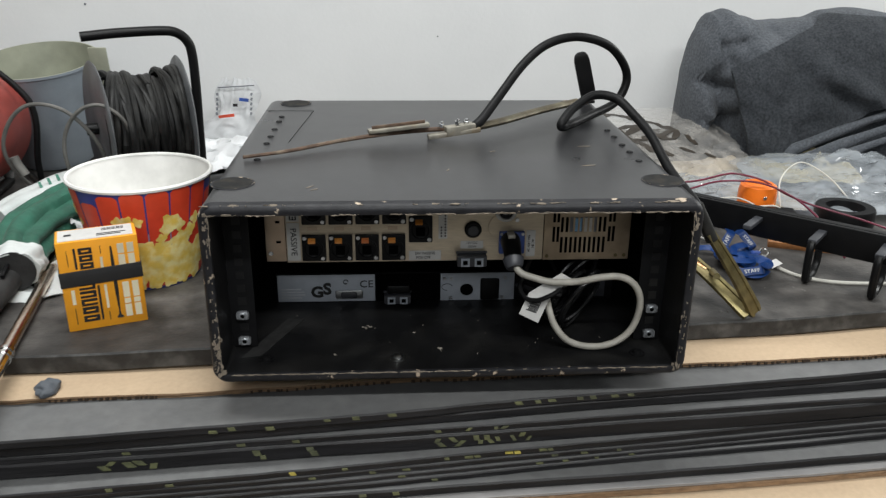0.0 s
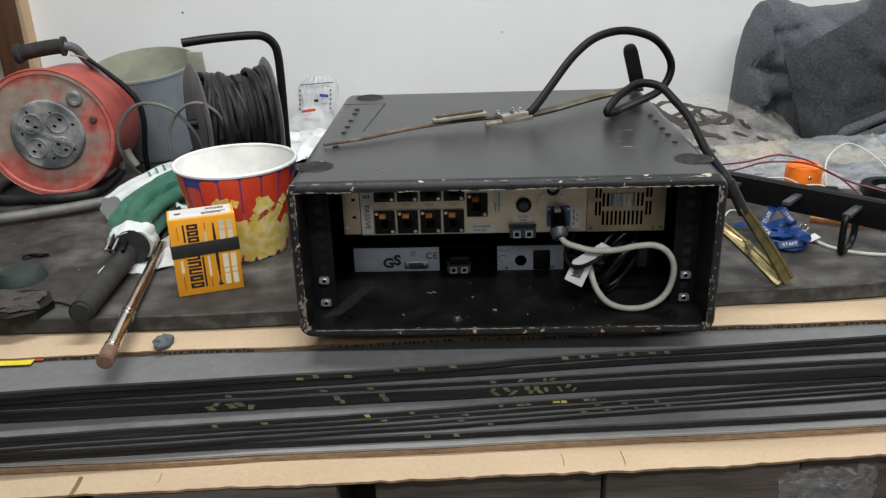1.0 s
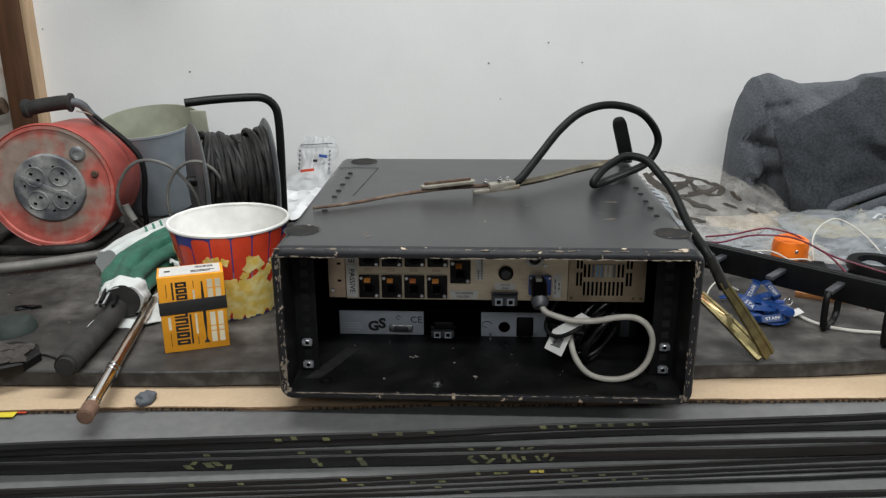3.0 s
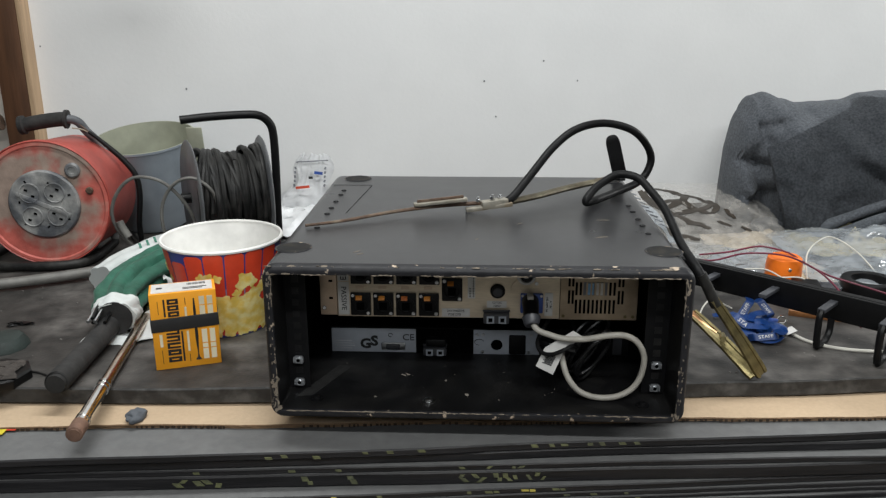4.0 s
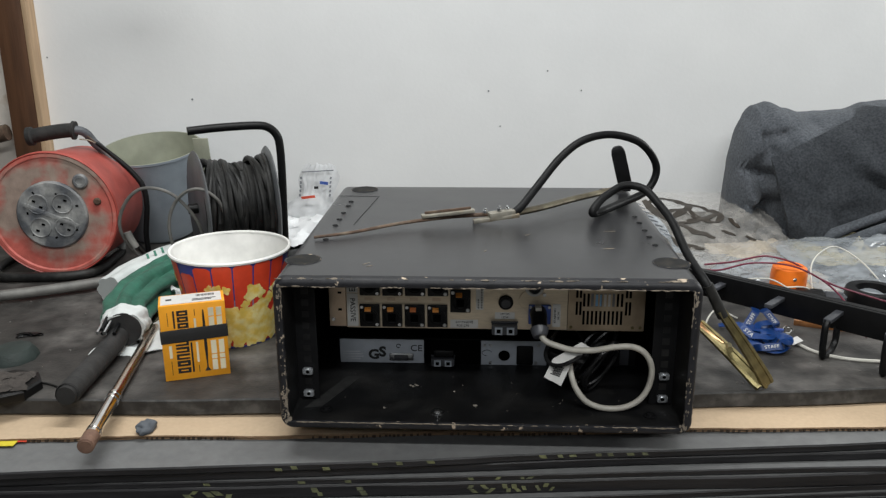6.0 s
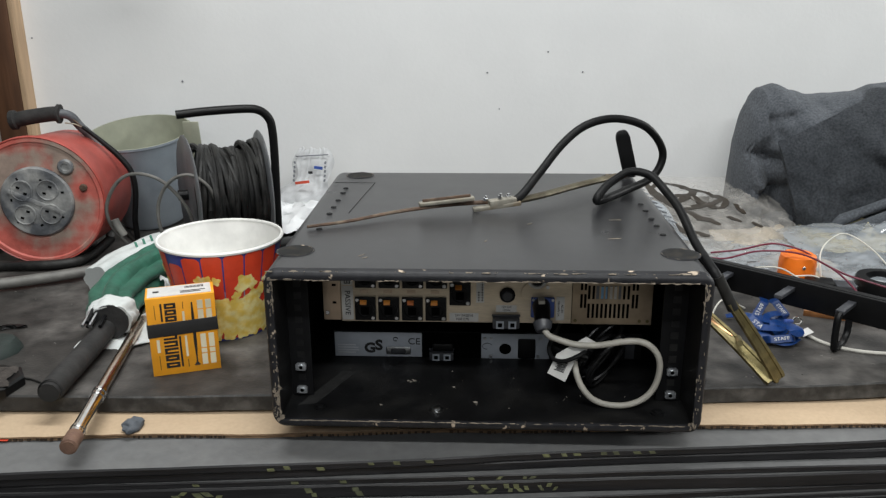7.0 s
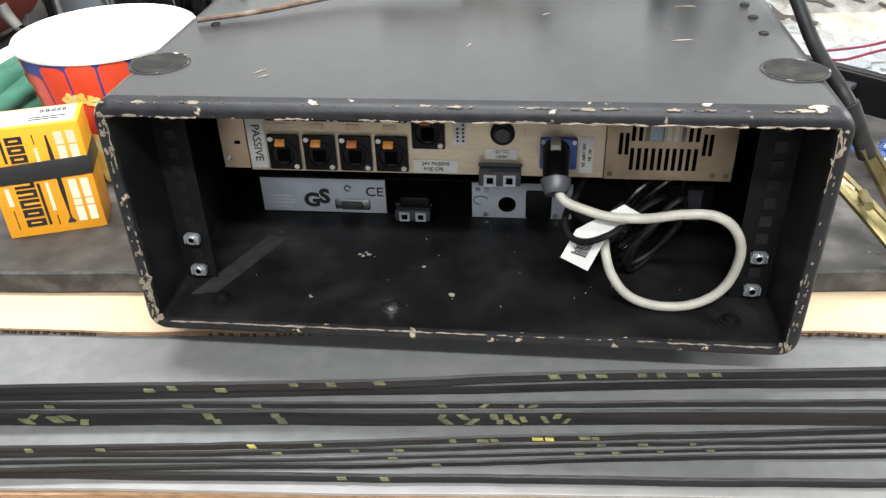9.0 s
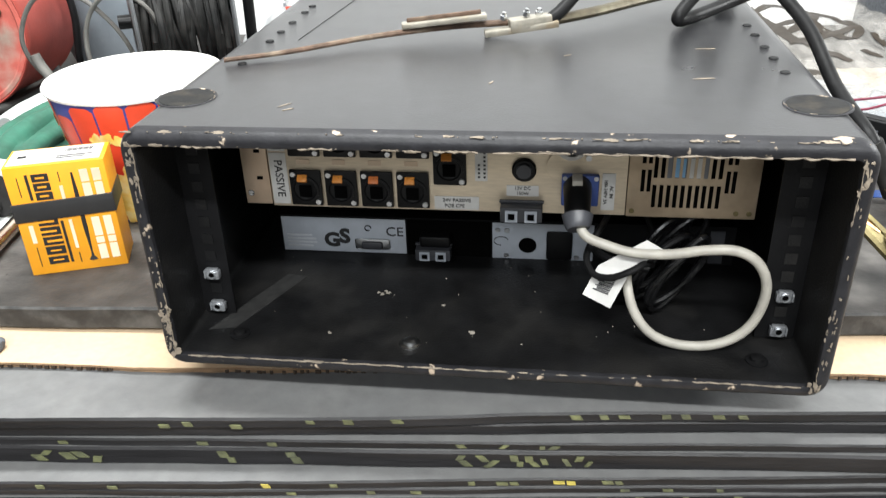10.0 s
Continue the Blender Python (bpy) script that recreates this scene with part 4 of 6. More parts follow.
leaf = part("tag_leaf", b, LABEL_WHITE, tag)
bb = bmesh.new()
for i in range(9):
    t = 0.30 + 0.045 * i
    p, q = lower[0].lerp(lower[3], t), lower[1].lerp(lower[2], t)
    a, c = p.lerp(q, 0.28 if i % 3 else 0.2), p.lerp(q, 0.72)
    sweep([a - Y * 0.0006, (a + c) / 2 - Y * 0.0006, c - Y * 0.0006], 0.00045 if i % 2 else 0.0007, 4, 1, bb)
part("barcode", bb, INK, leaf)
upper = [Vector(p) for p in ((-0.012, 0.0, 0.030), (0.0135, -0.002, 0.029), (0.036, -0.003, 0.047), (0.023, -0.001, 0.054))]
b = bmesh.new()
vs = [b.verts.new(p) for p in upper] + [b.verts.new(p + Vector((0, 0.0005, 0))) for p in upper]
for fc in ((0, 1, 2, 3), (4, 7, 6, 5), (0, 4, 5, 1), (1, 5, 6, 2), (2, 6, 7, 3), (3, 7, 4, 0)):
    b.faces.new([vs[j] for j in fc])
part("tag_leaf", b, LABEL_WHITE, tag)

wire_end = thing("thin_black_cable", Matrix.Translation((0.10, 0.05, 0.05)), "thin black cable curling over the white paper tag", "cable")
part("strand", sweep([(0.060, 0.10, -0.03), (0.020, 0.11, 0.045), (-0.008, 0.04, 0.046), (-0.0205, 0.012, 0.034), (-0.016, -0.004, 0.0265), (-0.003, -0.011, 0.027), (0.012, -0.012, 0.034), (0.022, -0.004, 0.036), (0.030, 0.01, 0.028)], 0.0027, 9, 7), CABLE_BLACK, wire_end)

CABLE_SHINY = mat("shiny_black_cable", (0.005, 0.005, 0.0056), 0.28, spec=0.5, var=0.2, scale=90)
bundle = thing("cable_bundle", Matrix.Translation((0.15, 0.11, T)), "coiled thin black cables lying in the rack", "cable")
for i in range(7):
    a, b_, cx, cz, lean = rnd(0.012, 0.019), rnd(0.032, 0.044), rnd(-0.014, 0.006), rnd(0.046, 0.052), radians(rnd(18, 36))
    pts = []
    for t in [2 * math.pi * k / 12 + i for k in range(14)]:
        u, v = a * math.cos(t), b_ * math.sin(t)
        pts.append((cx + u * math.cos(lean) + v * math.sin(lean), -0.03 + 0.007 * i + 0.010 * math.cos(t), max(0.0035, cz - 0.004 + v * math.cos(lean) - u * math.sin(lean))))
    part("cable_turn", sweep(pts, 0.0027, 8, 5), CABLE_SHINY, bundle)
part("cable_end", sweep([(-0.045, 0.07, 0.02), (-0.056, 0.045, 0.03), (-0.062, 0.0, 0.05), (-0.045, -0.03, 0.055), (-0.02, -0.03, 0.05)], 0.0034, 8), CABLE_BLACK, bundle)


# ---- lower unit in the rack ----
LY = 0.180
lower_unit = thing("battery_unit", Matrix.Translation((0.0065, 0, 0)) @ Matrix.Diagonal((0.985, 1, 0.92, 1)), "low rack unit with grey printed rear plates", "rack unit")
part("chassis", new_box(-0.222, 0.216, LY + 0.001, 0.5, T + 0.001, 0.056), STEEL_BLACK, lower_unit)
plate = part("rear_plate", new_box(-0.2205, -0.0955, LY - 0.001, LY, 0.0145, 0.0545, bevel=0.0004), GREY_PLATE, lower_unit)
q = bmesh.new()
for i in range(4):
    box(q, -0.2160, -0.186 + rnd(-0.006, 0.004), LY - 0.0018, LY - 0.0011, 0.020 + 0.0042 * i, 0.0218 + 0.0042 * i)
part("small_print", q, mat("pale_print", (0.6, 0.62, 0.65), 0.5, bump=0), plate, "unreadable pale small print")
text_mesh("approval_mark", "G", 0.0220, Matrix.Translation((-0.1700, LY - 0.0014, 0.0285)) @ FACE, INK, plate, depth=0.0005, bold=0.0009)
text_mesh("approval_mark", "S", 0.0230, Matrix.Translation((-0.1570, LY - 0.0014, 0.0330)) @ FACE, INK, plate, depth=0.0005, bold=0.0009)
q = bmesh.new()
sweep([(-0.1330 + 0.0030 * math.cos(a), LY - 0.0014, 0.0440 + 0.0030 * math.sin(a)) for a in [radians(30 * k) for k in range(11)]], 0.0013, 6, 2, q, flat=0.4)
part("small_mark", q, INK, plate)
text_mesh("lettering", "CE", 0.0150, Matrix.Translation((-0.1065, LY - 0.0014, 0.0400)) @ FACE, INK, plate)
serial = part("serial_socket", new_box(-0.1465, -0.1115, LY - 0.004, LY - 0.0011, 0.0195, 0.0320, bevel=0.002), ZINC, plate, "metal serial socket")
part("socket_face", new_box(-0.1395, -0.1185, LY - 0.0065, LY - 0.0041, 0.0215, 0.0300, bevel=0.002), DARK_PLASTIC, serial)
part("bay", new_box(-0.0940, -0.0120, LY - 0.0008, LY, 0.0140, 0.0545), HOLE, lower_unit, "dark open bay")
body_ = part("connector_body", new_box(-0.0800, -0.0500, LY - 0.016, LY - 0.001, 0.0310, 0.0440, bevel=0.003), BLACK_PLASTIC, lower_unit)
twin_connector(-0.0835, LY - 0.006, 0.0190, lower_unit, 0.034, 0.0125)
plate = part("rear_plate", new_box(-0.0105, 0.0860, LY - 0.001, LY, 0.0135, 0.0545, bevel=0.0004), GREY_PLATE, lower_unit)
part("knock_out", disc(bmesh.new(), 0.0235, LY - 0.001, 0.0300, 0.0085, depth=0.0015, n=26), HOLE, plate)
part("mains_socket", new_box(0.0415, 0.0660, LY - 0.0035, LY - 0.0011, 0.0150, 0.0470, bevel=0.002), BLACK_PLASTIC, plate)
for x, z in ((0.0035, 0.0465), (-0.0055, 0.0465), (0.0030, 0.0175), (0.0705, 0.0175), (0.0740, 0.0470)):
    part("screw_head", disc(bmesh.new(), x, LY - 0.001, z, 0.0026, depth=0.0012, n=12, bevel=0.0004), ZINC, plate)
q = bmesh.new()
sweep([(-0.002 + 0.007 * math.cos(a), LY - 0.0014, 0.034 + 0.005 * math.sin(a)) for a in [radians(20 + 25 * k) for k in range(11)]], 0.0008, 6, 2, q, flat=0.4)
part("round_mark", q, INK, plate)
part("end_plate", new_box(0.1930, 0.2060, LY - 0.001, LY, 0.0160, 0.0520), DARK_PLASTIC, lower_unit)


# ---- things on the case ----
holder = thing("electrode_holder", Matrix.Translation((0.005, 0.268, H)), "worn welding electrode holder lying on the black case", "welding tool")


def at_holder(pts):
    return [(x, y - 0.28, z - H) for x, y, z in pts]


part("rusty_rod", sweep(at_holder([(-0.243, 0.179, 0.2075), (-0.19, 0.205, 0.2085), (-0.13, 0.246, 0.2105), (-0.06, 0.276, 0.213), (0.0, 0.287, 0.215)]), lambda t: 0.0021 + 0.0012 * t, 8, 6), RUST, holder, "rusty brown rod")
part("upper_jaw", new_box(-0.045, 0.035, -0.006, 0.006, -0.0025, 0.0025, bevel=0.001, m=pose(-0.055, -0.008, 0.0165, 0, -4, 12)), PALE_METAL, holder, "pale worn metal jaw")
part("jaw_spine", new_box(-0.04, 0.03, -0.0015, 0.0015, 0.0, 0.004, bevel=0.0008, m=pose(-0.055, -0.008, 0.019, 0, -4, 12)), RUST, holder)
part("lower_jaw", new_box(-0.035, 0.035, -0.006, 0.006, -0.003, 0.003, bevel=0.001, m=pose(0.012, 0.0, 0.007, 0, -6, 10)), PALE_METAL, holder, "dark stained metal jaw")
part("clamp_block", new_box(-0.020, 0.020, -0.0075, 0.0075, -0.006, 0.006, bevel=0.0015, m=pose(0.020, 0.003, 0.0115, 0, -5, 14)), PALE_METAL, holder)
for x, y, z in ((-0.005, -0.004, 0.016), (0.016, 0.000, 0.0185), (0.028, 0.006, 0.0175)):
    part("bolt", lathe([(0.0036, 0), (0.0036, 0.004), (0.0022, 0.0042), (0.0022, 0.007), (0.001, 0.0072)], 6, pose(x, y, z, 10, 4, rnd(0, 60))), ZINC, holder)
part("brass_bar", sweep(at_holder([(0.030, 0.289, 0.2145), (0.08, 0.325, 0.216), (0.14, 0.385, 0.217), (0.208, 0.445, 0.218)]), 0.0066, 10, 5, flat=0.75), BRASS_DARK, holder, "tarnished brass bar")

cable = thing("welding_cable", Matrix.Translation((0.16, 0.30, H)), "thick black rubber welding cable looping over the case", "cable")
CABLE = [(0.041, 0.274, 0.216), (0.056, 0.286, 0.226), (0.081, 0.31, 0.252), (0.116, 0.34, 0.289), (0.152, 0.36, 0.313), (0.197, 0.38, 0.3195), (0.244, 0.40, 0.306), (0.272, 0.41, 0.279), (0.280, 0.412, 0.251), (0.262, 0.40, 0.223), (0.216, 0.36, 0.2125), (0.172, 0.306, 0.2105), (0.1635, 0.297, 0.2145), (0.174, 0.308, 0.2265), (0.188, 0.32, 0.2355), (0.216, 0.335, 0.247), (0.245, 0.33, 0.243), (0.262, 0.30, 0.2275), (0.276, 0.26, 0.2085), (0.286, 0.20, 0.178), (0.2955, 0.134, 0.160), (0.306, 0.128, 0.142)]
part("cable", sweep([(x - 0.16, y - 0.30, z - H) for x, y, z in CABLE], 0.0062, 12, 7), CABLE_BLACK, cable)

paddle = thing("antenna", pose(0.2480, 0.495, H, 0, 0, 0), "flat black paddle antenna upright at the back of the case", "antenna")
b = rings(bmesh.new(), [[(x * s, y * s2, z) for x, y in ((-1, -1), (1, -1), (1, 1), (-1, 1))] for z, s, s2 in ((0.004, 0.0115, 0.004), (0.02, 0.0118, 0.0042), (0.068, 0.0118, 0.0042), (0.077, 0.0095, 0.0036), (0.081, 0.005, 0.002))])
bmesh.ops.bevel(b, geom=list(b.edges), offset=0.0012, segments=2, affect="EDGES")
bmesh.ops.transform(b, matrix=pose(0, 0, 0, 0, -15, 0), verts=b.verts)
part("paddle", b, BLACK_PLASTIC, paddle)
part("hinge", lathe([(0.008, 0), (0.008, 0.003), (0.006, 0.007), (0.004, 0.008)], 18), BLACK_PLASTIC, paddle)

# ---- brass earth clamp beside the case ----
clamp = thing("earth_clamp", Matrix.Translation((0.388, 0.14, 0.0)), "brass welding earth clamp leaning on the rubber mat", "clamp")


def jaw_mesh(p, q, w0, w1, th, channel=True):
    """A pressed channel jaw from p to q that widens to its end."""
    p, q = Vector(p), Vector(q)
    d = (q - p).normalized()
    side = d.cross(Vector((0.25, -1, 0.35))).normalized()
    nrm = side.cross(d).normalized()
    loops = []
    for t in (0, 0.12, 0.3, 0.55, 0.8, 0.95, 1):
        w = w0 + (w1 - w0) * t
        if t == 1:
            w *= 0.86
        c = p.lerp(q, t) + nrm * 0.004 * math.sin(t * 3.1)
        prof = [(-1, 0), (-0.9, 1), (-0.45, 1.15), (-0.35, 0.75), (0.35, 0.75), (0.45, 1.15), (0.9, 1), (1, 0), (0.85, -0.3), (-0.85, -0.3)]
        loops.append([c + side * (w * a) + nrm * (th * h) for a, h in prof])
    return rings(bmesh.new(), loops)


part("upper_jaw", jaw_mesh((-0.072, -0.013, 0.122), (0.009, 0.003, 0.006), 0.0065, 0.0105, 0.005), BRASS, clamp)
part("lower_jaw", jaw_mesh((-0.070, 0.085, 0.062), (0.000, -0.002, 0.004), 0.008, 0.011, 0.005), BRASS, clamp)
part("copper_liner", sweep([(-0.074, 0.083, 0.067), (-0.060, 0.072, 0.057), (-0.040, 0.052, 0.047)], 0.0055, 8, 5, flat=0.4), COPPER, clamp, "worn copper liner")
part("pivot", sweep([(-0.048, 0.000, 0.058), (-0.042, 0.022, 0.052), (-0.036, 0.045, 0.046)], 0.0042, 10, 3), BRASS, clamp)
part("grip_sleeve", sweep([(-0.090, -0.012, 0.157), (-0.080, -0.012, 0.138), (-0.066, -0.012, 0.112)], lambda t: 0.0070 + 0.0008 * t, 14, 5), CABLE_DULL, clamp, "black rubber grip sleeve")

# ---- black mounting frame ----
frame_ob = thing("mounting_frame", Matrix.Translation((0.482, 0.34, 0.0)), "black plastic mounting rail with looped feet on the mat", "frame")
A, Bp = Vector((-0.150, 0.128, 0.0)), Vector((0.200, -0.185, 0.0))
d = (Bp - A).normalized()
side = Vector((d.y, -d.x, 0)) * -1
ang = math.degrees(math.atan2(d.y, d.x))
LEN = (Bp - A).length
M0 = Matrix.Translation(A) @ pose(0, 0, 0, 0, 0, ang)
part("rail", new_box(0, LEN, 0, 0.006, 0.034, 0.076, bevel=0.0012, m=M0), BLACK_PLASTIC, frame_ob)
part("rail_lip", new_box(0, LEN, 0.0062, 0.020, 0.070, 0.0765, bevel=0.0012, m=M0), BLACK_PLASTIC, frame_ob)
for s in (0.095, 0.195, 0.285, 0.370):
    bb = new_box(s - 0.006, s + 0.006, -0.052, -0.0002, 0.060, 0.0665, bevel=0.0012, m=M0)
    arm = part("arm", bb, DARK_PLASTIC, frame_ob, "flat side arm with worn edge")
    if s > 0.25:
        loop_pts = [(s, -0.050, 0.063), (s, -0.056, 0.050), (s, -0.054, 0.012), (s, -0.044, 0.0055), (s, -0.018, 0.0055), (s, -0.004, 0.018), (s, -0.003, 0.036)]
        part("foot_loop", sweep([M0 @ Vector(p) for p in loop_pts], 0.0052, 8, 5), BLACK_PLASTIC, frame_ob)

# ---- lanyard ----
lanyard = thing("lanyard", Matrix.Translation((0.437, 0.284, 0.0)) @ Matrix.Diagonal((0.82, 0.82, 0.62, 1)), "crumpled blue staff lanyard with white lettering", "lanyard")


def ribbon(points, width, up=(0, -0.5, 1), m=None):
    bm = bmesh.new()
    path = smooth_path(points, 8)
    rows = []
    for i, c in enumerate(path):
        dd = (path[min(i + 1, len(path) - 1)] - path[max(i - 1, 0)]).normalized()
        u = Vector(up) + (Vector((0.5 * math.sin(i * 0.4), 0.35 * math.cos(i * 0.31), 0)) if m is None else Vector((0, 0, 0)))
        sd = dd.cross(u).normalized() * (width / 2)
        nn = sd.cross(dd).normalized() * 0.0006
        rows.append([bm.verts.new(p) for p in (c - sd - nn, c + sd - nn, c + sd + nn, c - sd + nn)])
    for a, c in zip(rows, rows[1:]):
        for k in range(4):
            bm.faces.new((a[k], a[(k + 1) % 4], c[(k + 1) % 4], c[k]))
    bm.faces.new(rows[0])
    bm.faces.new(rows[-1][::-1])
    if m is not None:
        bmesh.ops.transform(bm, matrix=m, verts=bm.verts)
    return bm


part("ribbon", ribbon([(0.005, 0.105, 0.02), (-0.008, 0.07, 0.03), (-0.014, 0.03, 0.028), (-0.025, 0.0, 0.020), (0.0, -0.03, 0.012), (0.024, -0.03, 0.012), (0.040, -0.012, 0.014)], 0.016), LANYARD, lanyard)
part("ribbon", ribbon([(-0.06, 0.09, 0.012), (-0.03, 0.085, 0.018), (0.01, 0.06, 0.020), (0.035, 0.03, 0.024), (0.055, 0.01, 0.016), (0.03, -0.005, 0.013), (0.0, -0.012, 0.016)], 0.014), LANYARD, lanyard)
part("ribbon", ribbon([(0.05, 0.075, 0.03), (0.030, 0.06, 0.038), (0.005, 0.05, 0.036), (-0.008, 0.02, 0.034)], 0.014), LANYARD, lanyard)
random.seed(21)
for k in range(5):
    cx, cy, aa = rnd(-0.015, 0.025), rnd(-0.01, 0.05), rnd(0, 6.28)
    pts = [(cx + 0.026 * math.cos(aa + 1.1 * i) * rnd(0.6, 1.2), cy + 0.030 * math.sin(aa + 1.1 * i) * rnd(0.6, 1.2), rnd(0.008, 0.034)) for i in range(5)]
    part("ribbon", ribbon(pts, 0.017, (rnd(-0.6, 0.6), -0.7, 1)), LANYARD, lanyard)
FACING = pose(0, 0, 0, 62, 0, 0)
for words, p, turn, size in (("STAFF", (-0.024, 0.004, 0.034), -48, 0.0125), ("STAFF", (0.004, -0.034, 0.0225), 8, 0.0105), ("STAFF", (-0.005, 0.066, 0.044), 62, 0.0115), ("STAFF", (0.034, 0.064, 0.047), -60, 0.010)):
    plane = Matrix.Translation(p) @ FACING @ pose(0, 0, 0, 0, 0, turn)
    part("ribbon", ribbon([(-size * 2.6, 0.0, -0.016), (-size * 1.9, 0.001, -0.003), (-size * 0.9, 0.0, -0.0013), (0.0, 0.0, -0.0012), (size * 0.9, 0.0, -0.0013), (size * 1.9, -0.001, -0.003), (size * 2.7, 0.0, -0.018)], 0.0165, (0, 0, 1), m=plane), LANYARD, lanyard)
    text_mesh("lettering", words, size, plane, LABEL_WHITE, lanyard)
part("clip_sleeve", new_box(-0.01, 0.01, -0.004, 0.004, 0, 0.008, bevel=0.0015, m=pose(0.045, 0.05, 0.018, 0, 15, 30)), BLUE_INLET, lanyard, "blue plastic sleeve")
part("swivel_hook", sweep([(0.055, 0.055, 0.02), (0.064, 0.062, 0.026), (0.072, 0.055, 0.022), (0.066, 0.046, 0.016), (0.058, 0.05, 0.014)], 0.0024, 8, 5), CHROME, lanyard, "chrome swivel hook")
part("card_corner", new_box(-0.012, 0.012, -0.008, 0.008, 0, 0.0008, m=pose(0.062, 0.008, 0.016, 20, -20, 20)), LABEL_WHITE, lanyard, "white plastic card corner")

# ---- loose wires, cap and small parts ----
cap = thing("orange_cap", pose(0.555, 0.520, 0.0, 0, 0, 10), "orange plastic cap with a small screw", "cap")
part("cup", lathe([(0.030, 0.0), (0.0315, 0.004), (0.0315, 0.048), (0.0295, 0.058), (0.024, 0.0615), (0.020, 0.060), (0.018, 0.0605), (0.0, 0.0605)], 28, cap=False), ORANGE_CAP, cap)
part("screw_head", disc(bmesh.new(), -0.006, -0.030, 0.044, 0.0033, depth=0.003, n=14, bevel=0.001), ZINC, cap)


def wire(label, pts, r, material, name="wire", category="wire", shift=(0.033, -0.006, -0.0005)):
    pts = [Vector(p) + Vector(shift) for p in pts]
    base = pts[0]
    ob = thing(name, Matrix.Translation((base.x, base.y, 0)), label, category)
    part("strand", sweep([Vector(p) - Vector((base.x, base.y, 0)) for p in pts], r, 8, 7), material, ob)
    return ob


wire("thin dark red wire trailing over the black rail", [(0.362, 0.50, 0.070), (0.42, 0.53, 0.066), (0.47, 0.55, 0.070), (0.497, 0.555, 0.069), (0.53, 0.53, 0.065), (0.555, 0.50, 0.052), (0.572, 0.45, 0.05), (0.60, 0.43, 0.045), (0.66, 0.41, 0.03), (0.74, 0.39, 0.004)], 0.0017, WIRE_RED)
wire("thin dark red wire looping beside the orange cap", [(0.355, 0.49, 0.064), (0.39, 0.50, 0.060), (0.45, 0.52, 0.067), (0.51, 0.50, 0.070), (0.55, 0.47, 0.058), (0.568, 0.43, 0.045), (0.572, 0.38, 0.032), (0.58, 0.33, 0.004)], 0.0017, WIRE_RED)
wire("thin dark red wire lying on the black rail", [(0.356, 0.472, 0.062), (0.375, 0.468, 0.062), (0.41, 0.455, 0.055), (0.43, 0.44, 0.045)], 0.0016, WIRE_RED)
wire("thin white wire near the orange cap", [(0.40, 0.51, 0.036), (0.425, 0.50, 0.042), (0.477, 0.50, 0.044), (0.505, 0.48, 0.034), (0.52, 0.46, 0.025), (0.525, 0.43, 0.004)], 0.0014, WIRE_WHITE)
wire("thin white wire crossing the orange cap", [(0.485, 0.49, 0.030), (0.51, 0.485, 0.034), (0.54, 0.485, 0.033), (0.57, 0.50, 0.01)], 0.0014, WIRE_WHITE)
wire("thin pale wire arched over a plastic bag", [(0.565, 0.52, 0.012), (0.57, 0.55, 0.055), (0.60, 0.58, 0.074), (0.636, 0.60, 0.075), (0.67, 0.57, 0.055), (0.70, 0.54, 0.02)], 0.0014, WIRE_WHITE)
wire("white cord lying on the rubber mat", [(0.455, 0.36, 0.003), (0.463, 0.335, 0.003), (0.475, 0.295, 0.003), (0.49, 0.268, 0.003), (0.52, 0.247, 0.003), (0.57, 0.237, 0.003), (0.66, 0.235, 0.003)], 0.0028, WIRE_WHITE, "cord", "cord", (0.021, -0.005, 0))
wire("thin white wire at the side of the case", [(0.33, 0.36, 0.003), (0.35, 0.40, 0.012), (0.37, 0.42, 0.014), (0.40, 0.41, 0.003)], 0.0014, WIRE_WHITE)

pack = thing("adapter_block", pose(0.599, 0.465, 0.0, 0, 0, -12), "small black adapter block in two pieces", "adapter")
part("body", new_box(-0.045, 0.0, -0.018, 0.018, 0, 0.030, bevel=0.003), BLACK_PLASTIC, pack)
part("socket", new_box(0.001, 0.034, -0.016, 0.016, 0, 0.027, bevel=0.003), DARK_PLASTIC, pack)
tape_roll = thing("cable_roll", pose(0.695, 0.487, 0.0, 0, 0, 0), "black roll with a white label inside on the bench", "roll")
part("ring", lathe([(0.030, 0), (0.047, 0), (0.048, 0.004), (0.048, 0.026), (0.046, 0.030), (0.031, 0.030), (0.030, 0.026), (0.030, 0)], 30, cap=False), BLACK_PLASTIC, tape_roll)
part("core_label", lathe([(0.0, 0.012), (0.029, 0.012), (0.029, 0.014), (0.0, 0.014)], 24, cap=False), LABEL_WHITE, tape_roll)
strip = thing("wood_strip", pose(0.567, 0.368, 0.0, 0, 0, -20), "thin reddish wooden strip on the mat", "strip")
part("strip", new_box(-0.05, 0.09, -0.006, 0.006, 0, 0.010, bevel=0.001), VARNISH, strip)

# ---- plastic bags and paper on the bench ----
bm_, zf = crumple(0.30, 0.60, 0.66, 1.10, 0.034, 46, seed=71, rough=8, fold=0.35, slope=0.16)
bag = thing("plastic_bag", Matrix.Translation((0.050, -0.05, 0)), "crumpled clear plastic bag with brown print", "plastic bag")
part("film", bm_, FILM, bag)


